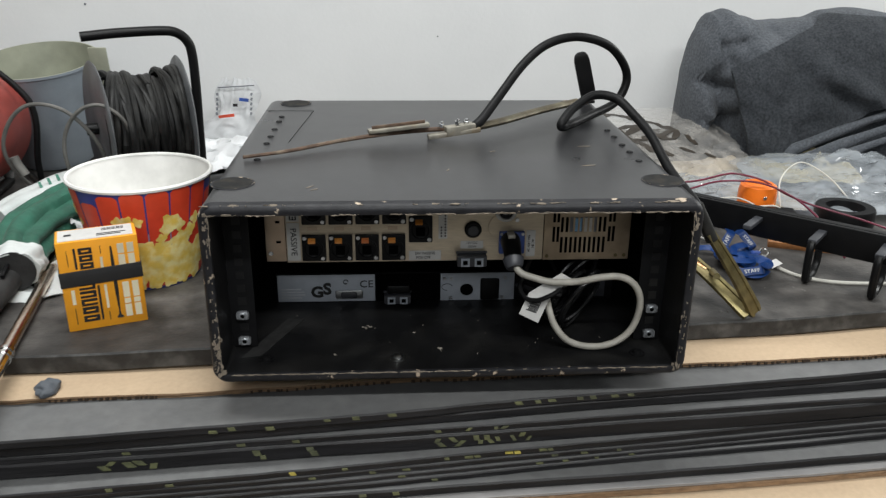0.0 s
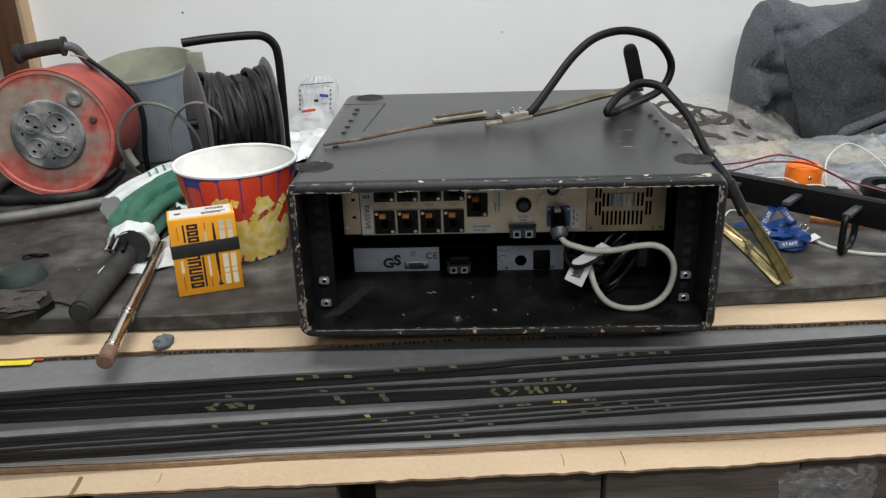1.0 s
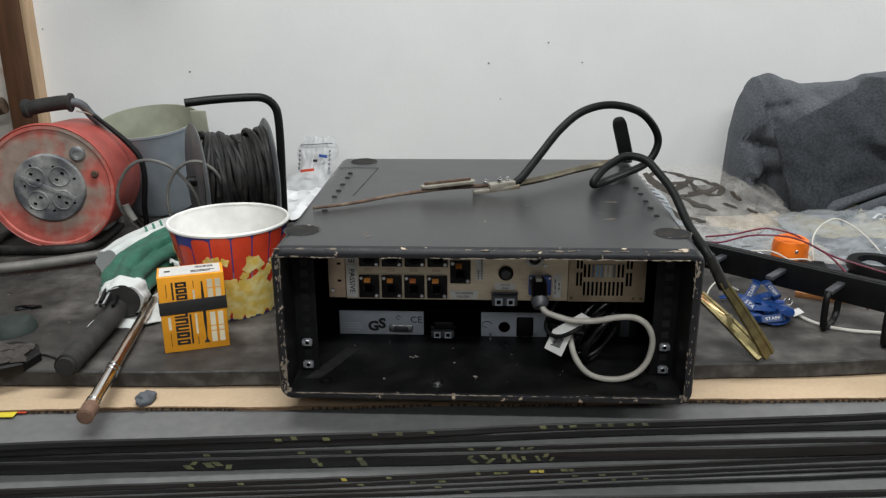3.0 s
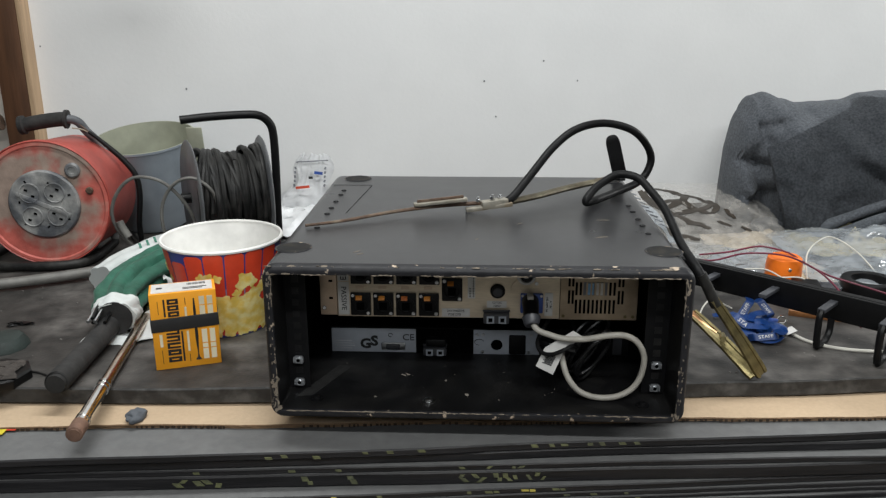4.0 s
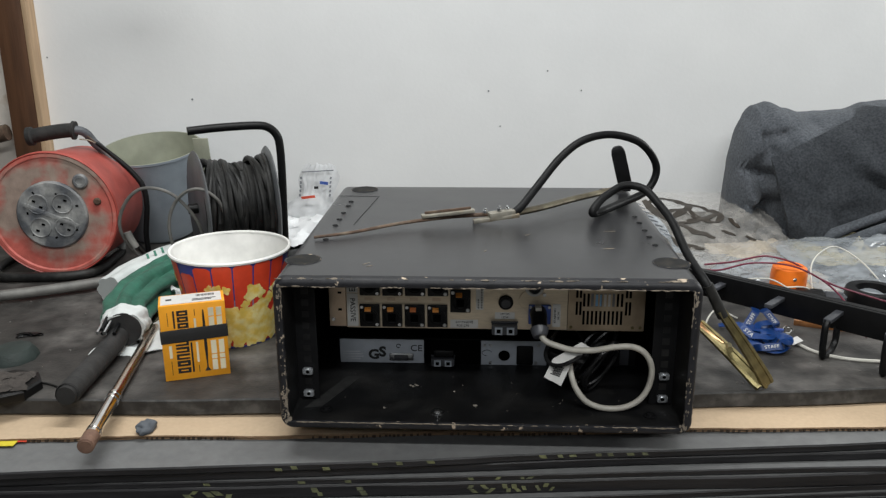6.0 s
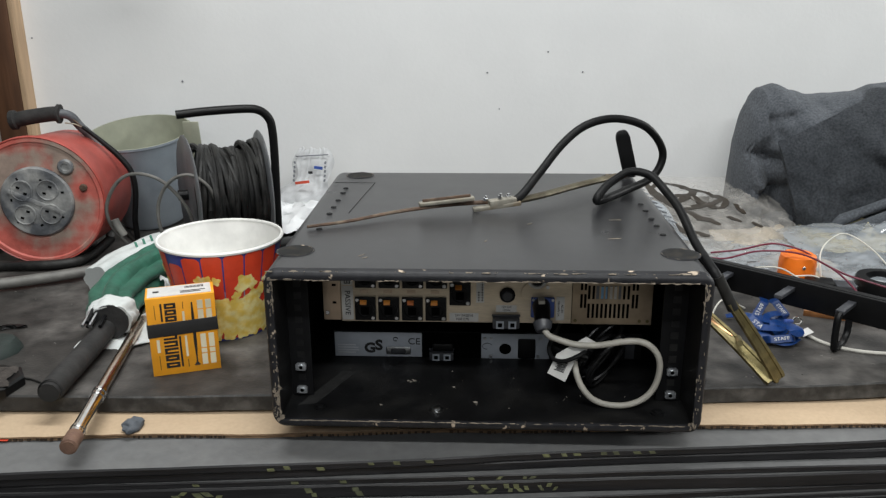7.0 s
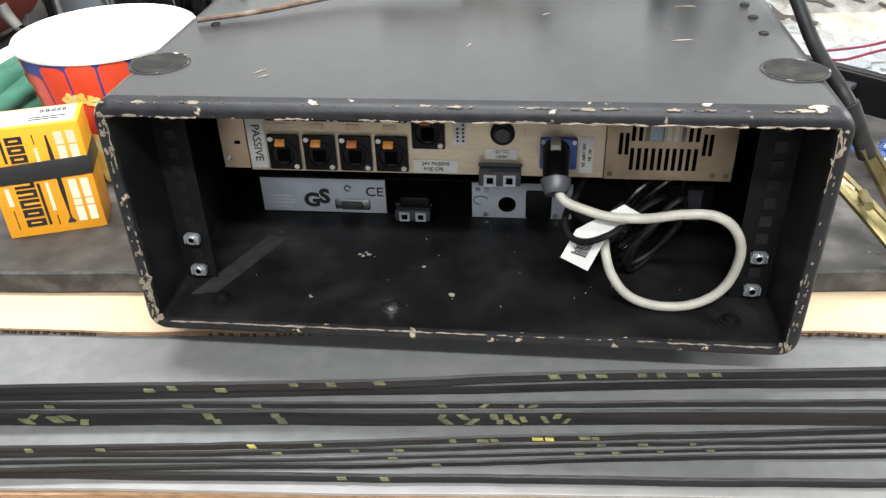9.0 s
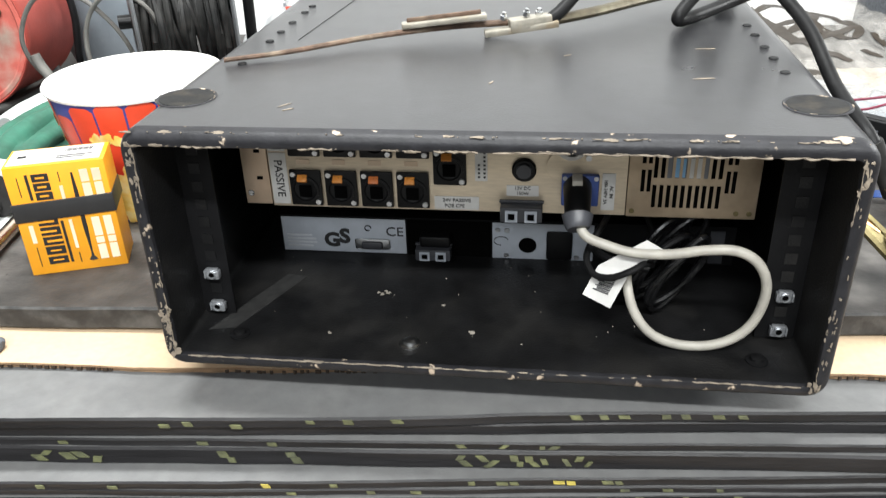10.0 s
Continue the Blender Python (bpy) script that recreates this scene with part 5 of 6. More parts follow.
def stroke(pts, w):
    """A printed stroke that hugs the crumpled film."""
    bm, path, rows = bmesh.new(), smooth_path([(x, y, 0.0) for x, y in pts], 9), []
    for i, c in enumerate(path):
        dd = (path[min(i + 1, len(path) - 1)] - path[max(i - 1, 0)]).normalized()
        sd = Vector((-dd.y, dd.x, 0.0)) * (w / 2) * min(1.0, 0.55 + 0.12 * i, 0.55 + 0.12 * (len(path) - 1 - i))
        rows.append([bm.verts.new((p.x, p.y, zf(p.x, p.y) + h)) for h in (0.0012, 0.0018) for p in (c + sd * u for u in ((-1, -0.33, 0.33, 1) if h < 0.0015 else (1, 0.33, -0.33, -1)))])
    for a, c in zip(rows, rows[1:]):
        for k in range(8):
            bm.faces.new((a[k], a[(k + 1) % 8], c[(k + 1) % 8], c[k]))
    bm.faces.new(rows[0])
    bm.faces.new(rows[-1][::-1])
    return bm


for pts, w in (([(0.325, 1.02), (0.345, 0.93), (0.385, 0.84), (0.43, 0.79)], 0.018), ([(0.330, 1.00), (0.375, 1.03), (0.415, 0.99), (0.405, 0.93), (0.365, 0.90)], 0.017), ([(0.345, 0.93), (0.40, 0.92), (0.455, 0.87)], 0.019), ([(0.36, 0.86), (0.40, 0.885), (0.44, 0.90), (0.47, 0.93)], 0.016),
               ([(0.41, 0.99), (0.45, 0.97), (0.475, 0.92), (0.455, 0.87)], 0.014), ([(0.335, 0.82), (0.36, 0.77), (0.40, 0.75)], 0.014), ([(0.49, 0.90), (0.50, 0.86)], 0.014), ([(0.455, 0.83), (0.475, 0.80)], 0.012), ([(0.50, 0.81), (0.515, 0.79)], 0.010)):
    part("print_stroke", stroke(pts, w), FILM_PRINT, bag, "dark brown printed stroke")
q = bmesh.new()
for i in range(9):
    t = i / 9
    sweep([(0.272 + 0.045 * t, 0.91 - 0.2 * t, 0.106 - 0.035 * t), (0.279 + 0.045 * t, 0.905 - 0.2 * t, 0.1045 - 0.035 * t), (0.286 + 0.045 * t, 0.90 - 0.20 * t, 0.103 - 0.035 * t)], 0.0014, 5, 2, q)
part("small_print", q, INK_GREY, bag, "row of small dark print")
part("printed_flap", ribbon([(0.262, 0.93, 0.100), (0.285, 0.84, 0.088), (0.310, 0.74, 0.072), (0.335, 0.66, 0.055)], 0.042, (0.3, 0, 1)), FILM_COOL, bag, "milky printed flap")

bm_, _ = crumple(0.36, 0.60, 0.58, 0.80, 0.040, 34, seed=77, rough=11)
solo("plastic_bag", bm_, FILM_COOL, "crumpled milky plastic film beside the case", "plastic bag", m=pose(0.045, -0.02, 0))
bm_, _ = crumple(0.56, 0.98, 0.50, 0.84, 0.085, 48, seed=83, rough=7, edge=0.42, fold=0.25)
solo("plastic_bag", bm_, FILM_COOL, "bulging milky plastic bag in front of the grey cloth", "plastic bag", m=pose(0.045, -0.02, 0))
bm_, _ = crumple(0.44, 0.62, 0.70, 0.86, 0.035, 26, seed=87, rough=13)
solo("paper_scrap", bm_, PAPER, "crumpled pale brown paper under plastic film", "paper", m=pose(0.045, -0.02, 0))
bm_, _ = crumple(0.50, 0.62, 0.56, 0.70, 0.026, 20, seed=89, rough=10)
solo("paper_scrap", bm_, PAPER, "pale brown paper scrap behind the orange cap", "paper", m=pose(0.045, -0.02, 0))
bm_, _ = crumple(0.60, 0.80, 0.70, 0.86, 0.075, 26, seed=93, rough=9)
solo("paper_scrap", bm_, mat("yellowish_paper", (0.60, 0.52, 0.30), 0.7, var=0.15, scale=30), "yellowish paper inside the plastic bag", "paper", m=pose(0.045, -0.02, 0))

# ---- grey jacket heaped against the wall ----
jacket = thing("jacket", Matrix.Translation((0.806, 0.9, 0.0)), "heaped dark grey marl fleece jacket against the wall", "jacket")
TOP = [(0.508, 0.12), (0.515, 0.193), (0.534, 0.259), (0.556, 0.293), (0.587, 0.302), (0.626, 0.288), (0.665, 0.278), (0.71, 0.281), (0.755, 0.285), (0.807, 0.301), (0.854, 0.306), (1.0, 0.29), (1.2, 0.2)]


def crest(x):
    for (xa, za), (xb, zb) in zip(TOP, TOP[1:]):
        if xa <= x <= xb:
            t = (x - xa) / (xb - xa)
            return za + (zb - za) * t * t * (3 - 2 * t)
    return TOP[-1][1]


def cloth(x0, x1, n, rows, place):
    bm = bmesh.new()
    g = [[bm.verts.new(place(x0 + (x1 - x0) * i / n, j / rows)) for j in range(rows + 1)] for i in range(n + 1)]
    for i in range(n):
        for j in range(rows):
            bm.faces.new((g[i][j], g[i + 1][j], g[i + 1][j + 1], g[i][j + 1]))
    bm.faces.new([g[0][j] for j in range(rows + 1)])
    bm.faces.new([g[n][j] for j in range(rows, -1, -1)])
    return bm


def body_at(x, v):
    zc = crest(x)
    if v < 0.62:   # front, from the bench up
        t = v / 0.62
        y = -0.035 + 0.13 * t ** 2.2 - 0.018 * math.sin(math.pi * t)
        z = zc * math.sin(t * math.pi / 2) ** 0.85
    else:
        t = (v - 0.62) / 0.38
        y = 0.095 + 0.11 * t
        z = zc * (1 - t ** 3)
    f = abs(fbm(x * 7 + z * 4, z * 5 - x * 3, 2.0)) * 0.075 + fbm(x * 16, z * 14, 5.0) * 0.008
    crease = 0.055 * math.exp(-((x - 0.552 - 0.20 * (0.19 - z)) / 0.024) ** 2) * max(0, min(1, (0.235 - z) / 0.05))
    crease += 0.022 * math.exp(-((z - 0.175 + 0.4 * (x - 0.50)) / 0.022) ** 2) * max(0, min(1, (0.575 - x) / 0.05))
    for x0, z0, x1, z1, w, deep in ((0.545, 0.27, 0.575, 0.20, 0.010, 0.020), (0.560, 0.235, 0.700, 0.272, 0.012, 0.022), (0.520, 0.165, 0.590, 0.150, 0.012, 0.030), (0.530, 0.085, 0.575, 0.060, 0.010, 0.026), (0.535, 0.05, 0.60, 0.105, 0.011, 0.022)):
        ex, ez = x1 - x0, z1 - z0
        t = max(0.0, min(1.0, ((x - x0) * ex + (z - z0) * ez) / (ex * ex + ez * ez)))
        crease += deep * math.exp(-((x - x0 - t * ex) ** 2 + (z - z0 - t * ez) ** 2) / (w * w))
    k = math.sqrt(max(0.0, 1 - max(0.0, (0.556 - x) / 0.048) ** 2))
    y = 0.075 + (y - 0.075) * k
    return (x - 0.75, y + (crease - f * 0.6) * k * max(0.0, 1 - v), z)


part("body", cloth(0.508, 1.2, 130, 64, body_at), FLEECE, jacket)


def flap_at(x, v):
    """The front panel that overlaps the body: from its slanting upper hem to the bench."""
    up = 0.203 + 0.43 * (x - 0.561) if x < 0.79 else 0.3015 - 0.05 * (x - 0.79)
    lo = 0.034 + (0.40 * (x - 0.605) if x > 0.605 else 0.0)
    left = max(0.0, 1 - (x - 0.556) / 0.02)
    z = lo + (up - lo) * v
    s = math.asin(min(1.0, (z / (crest(x) + 0.004)) ** (1 / 0.85))) * 2 / math.pi
    y = -0.035 + 0.13 * s ** 2.2 - 0.018 * math.sin(math.pi * s) - 0.036 + 0.012 * left + 0.022 * fbm(x * 6, z * 8 + x * 4, 11.0) + 0.014 * math.exp(-((z - 0.15 + 0.45 * (x - 0.76)) / 0.016) ** 2) * max(0.0, min(1.0, (x - 0.70) / 0.05)) - 0.010 * math.exp(-((z - 0.185 + 0.45 * (x - 0.76)) / 0.02) ** 2) * max(0.0, min(1.0, (x - 0.68) / 0.05)) + 0.004 * fbm(x * 25, z * 20, 12.0)
    return (x - 0.75 + 0.045 * (1 - v) * max(0, 1 - (x - 0.556) / 0.3), y - 0.04 * (1 - v) + 0.010 * math.sin(9 * x + 14 * z) * fbm(x * 5, z * 4, 21.0), z)


fl = cloth(0.556, 1.15, 80, 34, flap_at)
bmesh.ops.solidify(fl, geom=list(fl.faces), thickness=0.006)
part("front_panel", fl, FLEECE, jacket)
for dy, dz, r in ((-0.030, -0.004, 0.016), (-0.050, -0.026, 0.013), (-0.066, -0.042, 0.010)):
    part("hem_fold", sweep([(-0.150 - dy, -0.062 + dy, 0.030 + 0.3 * dz), (-0.115 - dy, -0.085 + dy, 0.040 + 0.5 * dz), (-0.06, -0.092 + dy, 0.058 + dz), (0.02, -0.088 + dy, 0.090 + dz), (0.12, -0.08 + dy, 0.122 + dz), (0.3, -0.07 + dy, 0.16 + dz)], lambda t: r * (0.75 + 0.35 * math.sin(math.pi * min(1, t * 1.5)) + 0.08 * math.sin(t * 23)), 14, 8, flat=0.7), FLEECE, jacket)
part("cuff", sweep([(-0.195, -0.035, 0.020), (-0.17, -0.048, 0.026), (-0.145, -0.050, 0.022)], lambda t: 0.020 + 0.006 * math.sin(math.pi * t), 14, 6, flat=0.8), FLEECE, jacket)

# ---- white bag by the wall ----
pouch = thing("plastic_pouch", Matrix.Translation((-0.386, 0.93, 0.0)) @ Matrix.Diagonal((0.96, 1, 0.82, 1)), "crumpled white plastic pouch with small print by the wall", "pouch")


def pouch_at(x, v, h, wv):
    z = h * v
    return (x + 0.012 * fbm(x * 12, z * 14, 3.0), -0.05 + 0.09 * v + 0.012 * fbm(x * 22, z * 18, 4.0) - 0.02 * math.sin(math.pi * v), z)


pb = bmesh.new()
n1, n2 = 26, 30
g = []
for i in range(n1 + 1):
    row = []
    for j in range(n2 + 1):
        v = j / n2
        half = 0.060 - 0.017 * min(1, max(0, (v - 0.40) / 0.18)) + 0.005 * math.sin(v * 17)
        cx = -0.02 + 0.018 * min(1, max(0, (v - 0.40) / 0.18))
        x = cx + half * (2 * i / n1 - 1)
        row.append(pb.verts.new(pouch_at(x, v, 0.192 + 0.008 * fbm(i * 0.45, 2.0) + 0.003 * math.sin(i * 0.7), 0)))
    g.append(row)
for i in range(n1):
    for j in range(n2):
        pb.faces.new((g[i][j], g[i + 1][j], g[i + 1][j + 1], g[i][j + 1]))
bmesh.ops.solidify(pb, geom=list(pb.faces), thickness=0.010)
part("pouch", pb, WHITE_BAG, pouch)
part("blue_mark", new_box(-0.012, 0.008, -0.030, -0.0285, 0.150, 0.158, m=pose(0, 0.012, 0, 0, 8, 0)), BLUE_PRINT, pouch)
for k in range(5):
    for sx in (-1, 1):
        part("edge_mark", new_box(-0.0022, 0.0022, -0.0008, 0.0008, -0.0036, 0.0036, m=pose(-0.002 + sx * 0.036, -0.026 + 0.005 * k, 0.120 + 0.011 * k, -25, sx * 14, 0)), INK_GREY, pouch)
part("zip_line", new_box(-0.040, 0.038, -0.0012, 0.0012, -0.0012, 0.0012, m=pose(-0.001, 0.018, 0.178, 0, -4, 0)), INK_GREY, pouch, "grey zip line")
part("dark_mark", new_box(-0.004, 0.006, -0.034, -0.0325, 0.137, 0.144, m=pose(0, 0.012, 0, 0, 0, 0)), INK, pouch)
part("red_mark", new_box(-0.015, 0.018, -0.052, -0.050, 0.116, 0.123, m=pose(0, 0.010, 0, 0, -8, 0)), RED_PRINT, pouch)
bm_, _ = crumple(-0.56, -0.37, 0.78, 0.93, 0.075, 26, seed=97, rough=10)
solo("plastic_bag", bm_, WHITE_BAG, "crumpled white plastic bag lying by the wall", "plastic bag", m=pose(0.055, 0, 0) @ Matrix.Diagonal((1, 1, 0.8, 1)))

# ---- red cable reel ----
reel = thing("cable_reel", pose(-0.836, 0.585, 0.0075, 0, 0, 7) @ Matrix.Diagonal((0.885, 0.885, 0.885, 1)), "dirty red cable reel with a grey socket plate", "cable reel")
RC = 0.139
MR = pose(0, 0, RC, 90, 0, 0)   # local +z of the lathe points to the viewer
part("face_disc", lathe([(0.0, 0.0), (0.125, 0.0), (0.128, 0.003), (0.134, 0.003), (0.137, 0.0), (0.137, -0.008), (0.132, -0.012), (0.0, -0.012)], 64, MR, cap=False), RED_DIRTY, reel, "red face worn and smeared with grime")
part("rim", lathe([(0.1345, 0.001), (0.1375, 0.004), (0.1395, 0.001), (0.1395, -0.008), (0.1365, -0.010)], 64, MR, cap=False), RED_PLASTIC, reel)
part("drum", lathe([(0.131, -0.013), (0.133, -0.03), (0.131, -0.19), (0.126, -0.197), (0.0, -0.197)], 64, pose(0, 0, RC, 86.5, 0, -3), cap=False), RED_PLASTIC, reel)
hub = part("socket_plate", lathe([(0.0755, 0.0005), (0.0755, 0.006), (0.072, 0.010), (0.066, 0.0105), (0.0, 0.0105)], 48, MR, cap=False), DUSTY_GREY, reel, "dusty grey round socket plate")
for k in range(4):
    a = radians(45 + 90 * k)
    cx, cz = 0.037 * math.cos(a), RC + 0.037 * math.sin(a)
    part("socket", lathe([(0.0225, 0), (0.0225, 0.002), (0.0205, 0.0026), (0.0195, 0.0008), (0.0, 0.0006)], 26, pose(cx, -0.0104, cz, 90, 0, 0), cap=False), DUSTY_GREY, hub)
    for s in (-1, 1):
        part("socket_hole", new_box(-0.0035, 0.0035, -0.0003, 0.0006, -0.0022, 0.0022, m=pose(cx + s * 0.0095 * math.cos(a), -0.0118, cz + s * 0.0095 * math.sin(a), 0, 20, 0)), HOLE, hub)
for k in range(7):
    a = radians(20 + 51 * k)
    rr = 0.050 if k % 2 else 0.060
    part("socket_hole", new_box(-0.003, 0.003, -0.0003, 0.0008, -0.0019, 0.0019, m=pose(rr * math.cos(a), -0.0108, RC + rr * math.sin(a), 0, 30 * k, 0)), HOLE, hub)
part("cross_rib", new_box(-0.06, 0.06, -0.0125, -0.0106, RC - 0.005, RC + 0.005, bevel=0.0008, m=Matrix.Translation((0, 0, RC)) @ pose(0, 0, 0, 0, 25, 0) @ Matrix.Translation((0, 0, -RC))), DUSTY_GREY, hub)
knob = part("cutout_button", lathe([(0.016, 0), (0.016, 0.006), (0.013, 0.009), (0.008, 0.009), (0.0075, 0.006), (0.0, 0.006)], 24, pose(0.068, -0.001, RC + 0.074, 90, 0, 0), cap=False), DUSTY_GREY, reel, "grey cut-out button")
part("axle_stub", lathe([(0.008, 0), (0.008, 0.004), (0.006, 0.006), (0.0, 0.006)], 16, pose(0.098, -0.001, RC + 0.028, 90, 0, 0), cap=False), RUST, reel)
part("carry_frame", sweep([(0.085, 0.16, 0.0115), (0.098, 0.16, 0.10), (0.090, 0.16, 0.22), (0.056, 0.15, 0.272), (0.040, 0.14, 0.298), (0.014, 0.13, 0.305), (-0.045, 0.13, 0.300)], 0.010, 12, 6), DUSTY_GREY, reel, "bent dull grey carrying tube")
part("grip", sweep([(0.024, 0.13, 0.304), (0.016, 0.13, 0.3045), (0.0, 0.13, 0.304), (-0.04, 0.13, 0.299), (-0.066, 0.13, 0.294), (-0.080, 0.13, 0.292), (-0.084, 0.13, 0.2915)], lambda t: 0.0165 + (0.005 if t > 0.72 or t < 0.14 else 0.0) - 0.008 * max(0, t - 0.93) / 0.07, 16, 5), FOAM, reel, "worn black foam grip")
part("foot_tube", sweep([(-0.15, 0.15, 0.0035), (-0.16, 0.06, 0.0035), (-0.13, -0.01, 0.0035), (-0.05, -0.022, 0.0035), (0.03, -0.02, 0.0035), (0.075, 0.02, 0.0035), (0.085, 0.16, 0.0035)], 0.0105, 10, 6), CABLE_DULL, reel, "black tube foot")

stripped = thing("stripped_cable", Matrix.Translation((-0.79, 0.74, 0.0)), "black cable with bare stripped wire ends", "cable")
part("sheath", sweep([(-0.003, -0.03, 0.250), (0.016, -0.03, 0.235), (0.040, -0.03, 0.214), (0.064, -0.03, 0.190), (0.084, -0.03, 0.160), (0.088, -0.03, 0.12), (0.080, -0.03, 0.06), (0.07, -0.01, 0.0075), (0.02, 0.06, 0.0075)], lambda t: 0.0035 + 0.0022 * min(1, t * 3), 10, 6), CABLE_BLACK, stripped)
for k, (dx, dz) in enumerate(((-0.046, 0.030), (-0.030, 0.010))):
    part("bare_core", sweep([(-0.002, -0.03, 0.249), (-0.003 + dx * 0.5, -0.032, 0.249 + dz * 0.7), (-0.003 + dx, -0.034 - 0.004 * k, 0.249 + dz)], 0.0015, 6, 4), PALE_METAL if k else RUST, stripped, "bare copper core")

# ---- tub behind the reels ----
tub = thing("tub", pose(-0.750, 0.915, 0.0, 0, 0, 0) @ Matrix.Diagonal((0.79, 0.925, 0.84, 1)), "blue-grey plastic tub with a dusty greenish inside", "tub")
SH = pose(0, 0, 0, 9, 0, 0)
outer = [(0.090, 0.016), (0.098, 0.03), (0.118, 0.15), (0.134, 0.248), (0.1375, 0.250), (0.1375, 0.256)]
inner = [(0.1335, 0.256), (0.1315, 0.246), (0.116, 0.15), (0.096, 0.035), (0.0, 0.03)]
part("outside", lathe([(0.0, 0.016)] + outer, 48, SH, cap=False), TUB_OUT, tub)
part("inside", lathe([(0.1375, 0.256)] + inner, 48, SH, cap=False), TUB_IN, tub)
part("lug", new_box(0.136, 0.180, -0.030, -0.024, 0.17, 0.292, bevel=0.002, m=SH), TUB_IN, tub, "upright pale lug at the rim")

# ---- black cable on a spool with a handle ----
spool = thing("cable_spool", pose(-0.497, 0.665, 0.0, 0, 0, 25) @ Matrix.Diagonal((0.95, 0.95, 0.935, 1)), "coil of black cable on a grey spool with handle", "cable spool")
SC = 0.142
for x in (-0.078, 0.070):
    part("flange", lathe([(0.02, -0.003), (0.118, -0.003), (0.122, 0.0), (0.118, 0.003), (0.02, 0.003)], 48, pose(x, 0, SC, 0, 90, 4 if x < 0 else -1)), FLANGE, spool, "grey plastic flange")
part("core", lathe([(0.03, -0.075), (0.03, 0.068)], 24, pose(0, 0, SC, 0, 90, 0)), FLANGE, spool)
for i in range(46):
    x0 = -0.066 + 0.126 * ((i * 0.618) % 1.0)
    r = 0.078 + 0.020 * ((i * 0.377) % 1.0) + (0.004 if i % 7 == 0 else 0)
    tilt, sk, ph = rnd(-0.022, 0.022), rnd(-0.008, 0.008), rnd(0, 6.28)
    pts = [(min(0.064, max(-0.07, x0 + tilt * math.sin(a + ph))), (r + 0.004 * math.sin(3 * a + ph)) * math.cos(a), SC + (r + sk * math.sin(a * 2)) * math.sin(a)) for a in [2 * math.pi * k / 14 + ph for k in range(15)]]
    part("cable_turn", sweep(pts, 0.0053, 8, 4), CABLE_DULL, spool)
part("handle", sweep([(-0.088, 0.0, 0.306), (-0.03, 0.0, 0.3095), (0.045, 0.0, 0.310), (0.074, 0.0, 0.305), (0.092, 0.0, 0.288), (0.098, 0.0, 0.262), (0.099, 0.0, 0.20), (0.097, 0.0, 0.10), (0.096, 0.0, 0.02)], 0.0088, 12, 7), BLACK_PLASTIC, spool, "black bent tube handle")
part("axle", sweep([(-0.10, 0, SC), (0.0, 0, SC), (0.074, 0, SC)], 0.011, 12, 2), BLACK_PLASTIC, spool)
part("base_bar", sweep([(0.097, -0.11, 0.012), (0.099, 0.0, 0.013), (0.097, 0.10, 0.012)], 0.012, 10, 4), BLACK_PLASTIC, spool)
part("base_plate", new_box(-0.09, 0.15, -0.10, -0.05, 0.0, 0.045, bevel=0.006), BLACK_PLASTIC, spool)

hoop = thing("grey_flex", Matrix.Translation((-0.628, 0.57, 0.0)) @ Matrix.Diagonal((1, 1, 0.92, 1)), "thin grey flex standing in loops with a plug", "cable")
part("loop", sweep([(-0.02, 0.04, 0.006), (-0.055, 0.0, 0.075), (-0.063, -0.02, 0.130), (-0.046, -0.02, 0.178), (-0.015, -0.02, 0.206), (0.025, -0.02, 0.205), (0.058, -0.015, 0.180), (0.085, 0.0, 0.12), (0.09, 0.03, 0.006)], 0.0034, 8, 7), GALV, hoop)
part("loop", sweep([(0.05, 0.01, 0.006), (0.036, -0.02, 0.09), (0.034, -0.02, 0.140), (0.050, -0.02, 0.180), (0.078, -0.02, 0.204), (0.11, -0.015, 0.200), (0.135, 0.0, 0.15), (0.14, 0.02, 0.006)], 0.0034, 8, 7), GALV, hoop)
part("plug", sweep([(-0.05, -0.02, 0.115), (-0.045, -0.02, 0.100), (-0.036, -0.02, 0.082)], 0.0075, 10, 4), GALV, hoop)

# ---- popcorn cup ----
cup = thing("popcorn_cup", Matrix.Translation((-0.407, 0.318, 0.0)), "empty striped popcorn cup in red, blue and yellow", "popcorn cup")
R0, R1, CH = 0.066, 0.0930, 0.1465


def cone(th, z, off=0.0):
    r = R0 + (R1 - R0) * z / CH + off
    return (r * math.sin(th), -r * math.cos(th), z)


part("wall", lathe([(R0 - 0.004, 0.004), (R0, 0.0), (R1, CH)], 64, cap=False), CUP_BLUE, cup, "printed paper wall")
part("inside", lathe([(R1 - 0.001, CH), (R0 - 0.001, 0.01), (0.0, 0.01)], 64, cap=False), CUP_WHITE, cup, "plain white inside")
part("rolled_rim", lathe([(R1 - 0.002, CH), (R1 - 0.001, CH + 0.0024), (R1 + 0.0015, CH + 0.0028), (R1 + 0.0032, CH + 0.0005), (R1 + 0.0025, CH - 0.0025), (R1, CH - 0.003)], 64, cap=False), CUP_WHITE, cup)


def patch(bm, th0, th1, z0, ztop, off, n=8, m=8):
    g = []
    for i in range(n + 1):
        th = th0 + (th1 - th0) * i / n
        top = ztop((i / n) * 2 - 1)
        g.append([bm.verts.new(cone(th, z0 + (top - z0) * j / m, off)) for j in range(m + 1)])
    for i in range(n):
        for j in range(m):
            bm.faces.new((g[i][j], g[i + 1][j], g[i + 1][j + 1], g[i][j + 1]))
    return bm


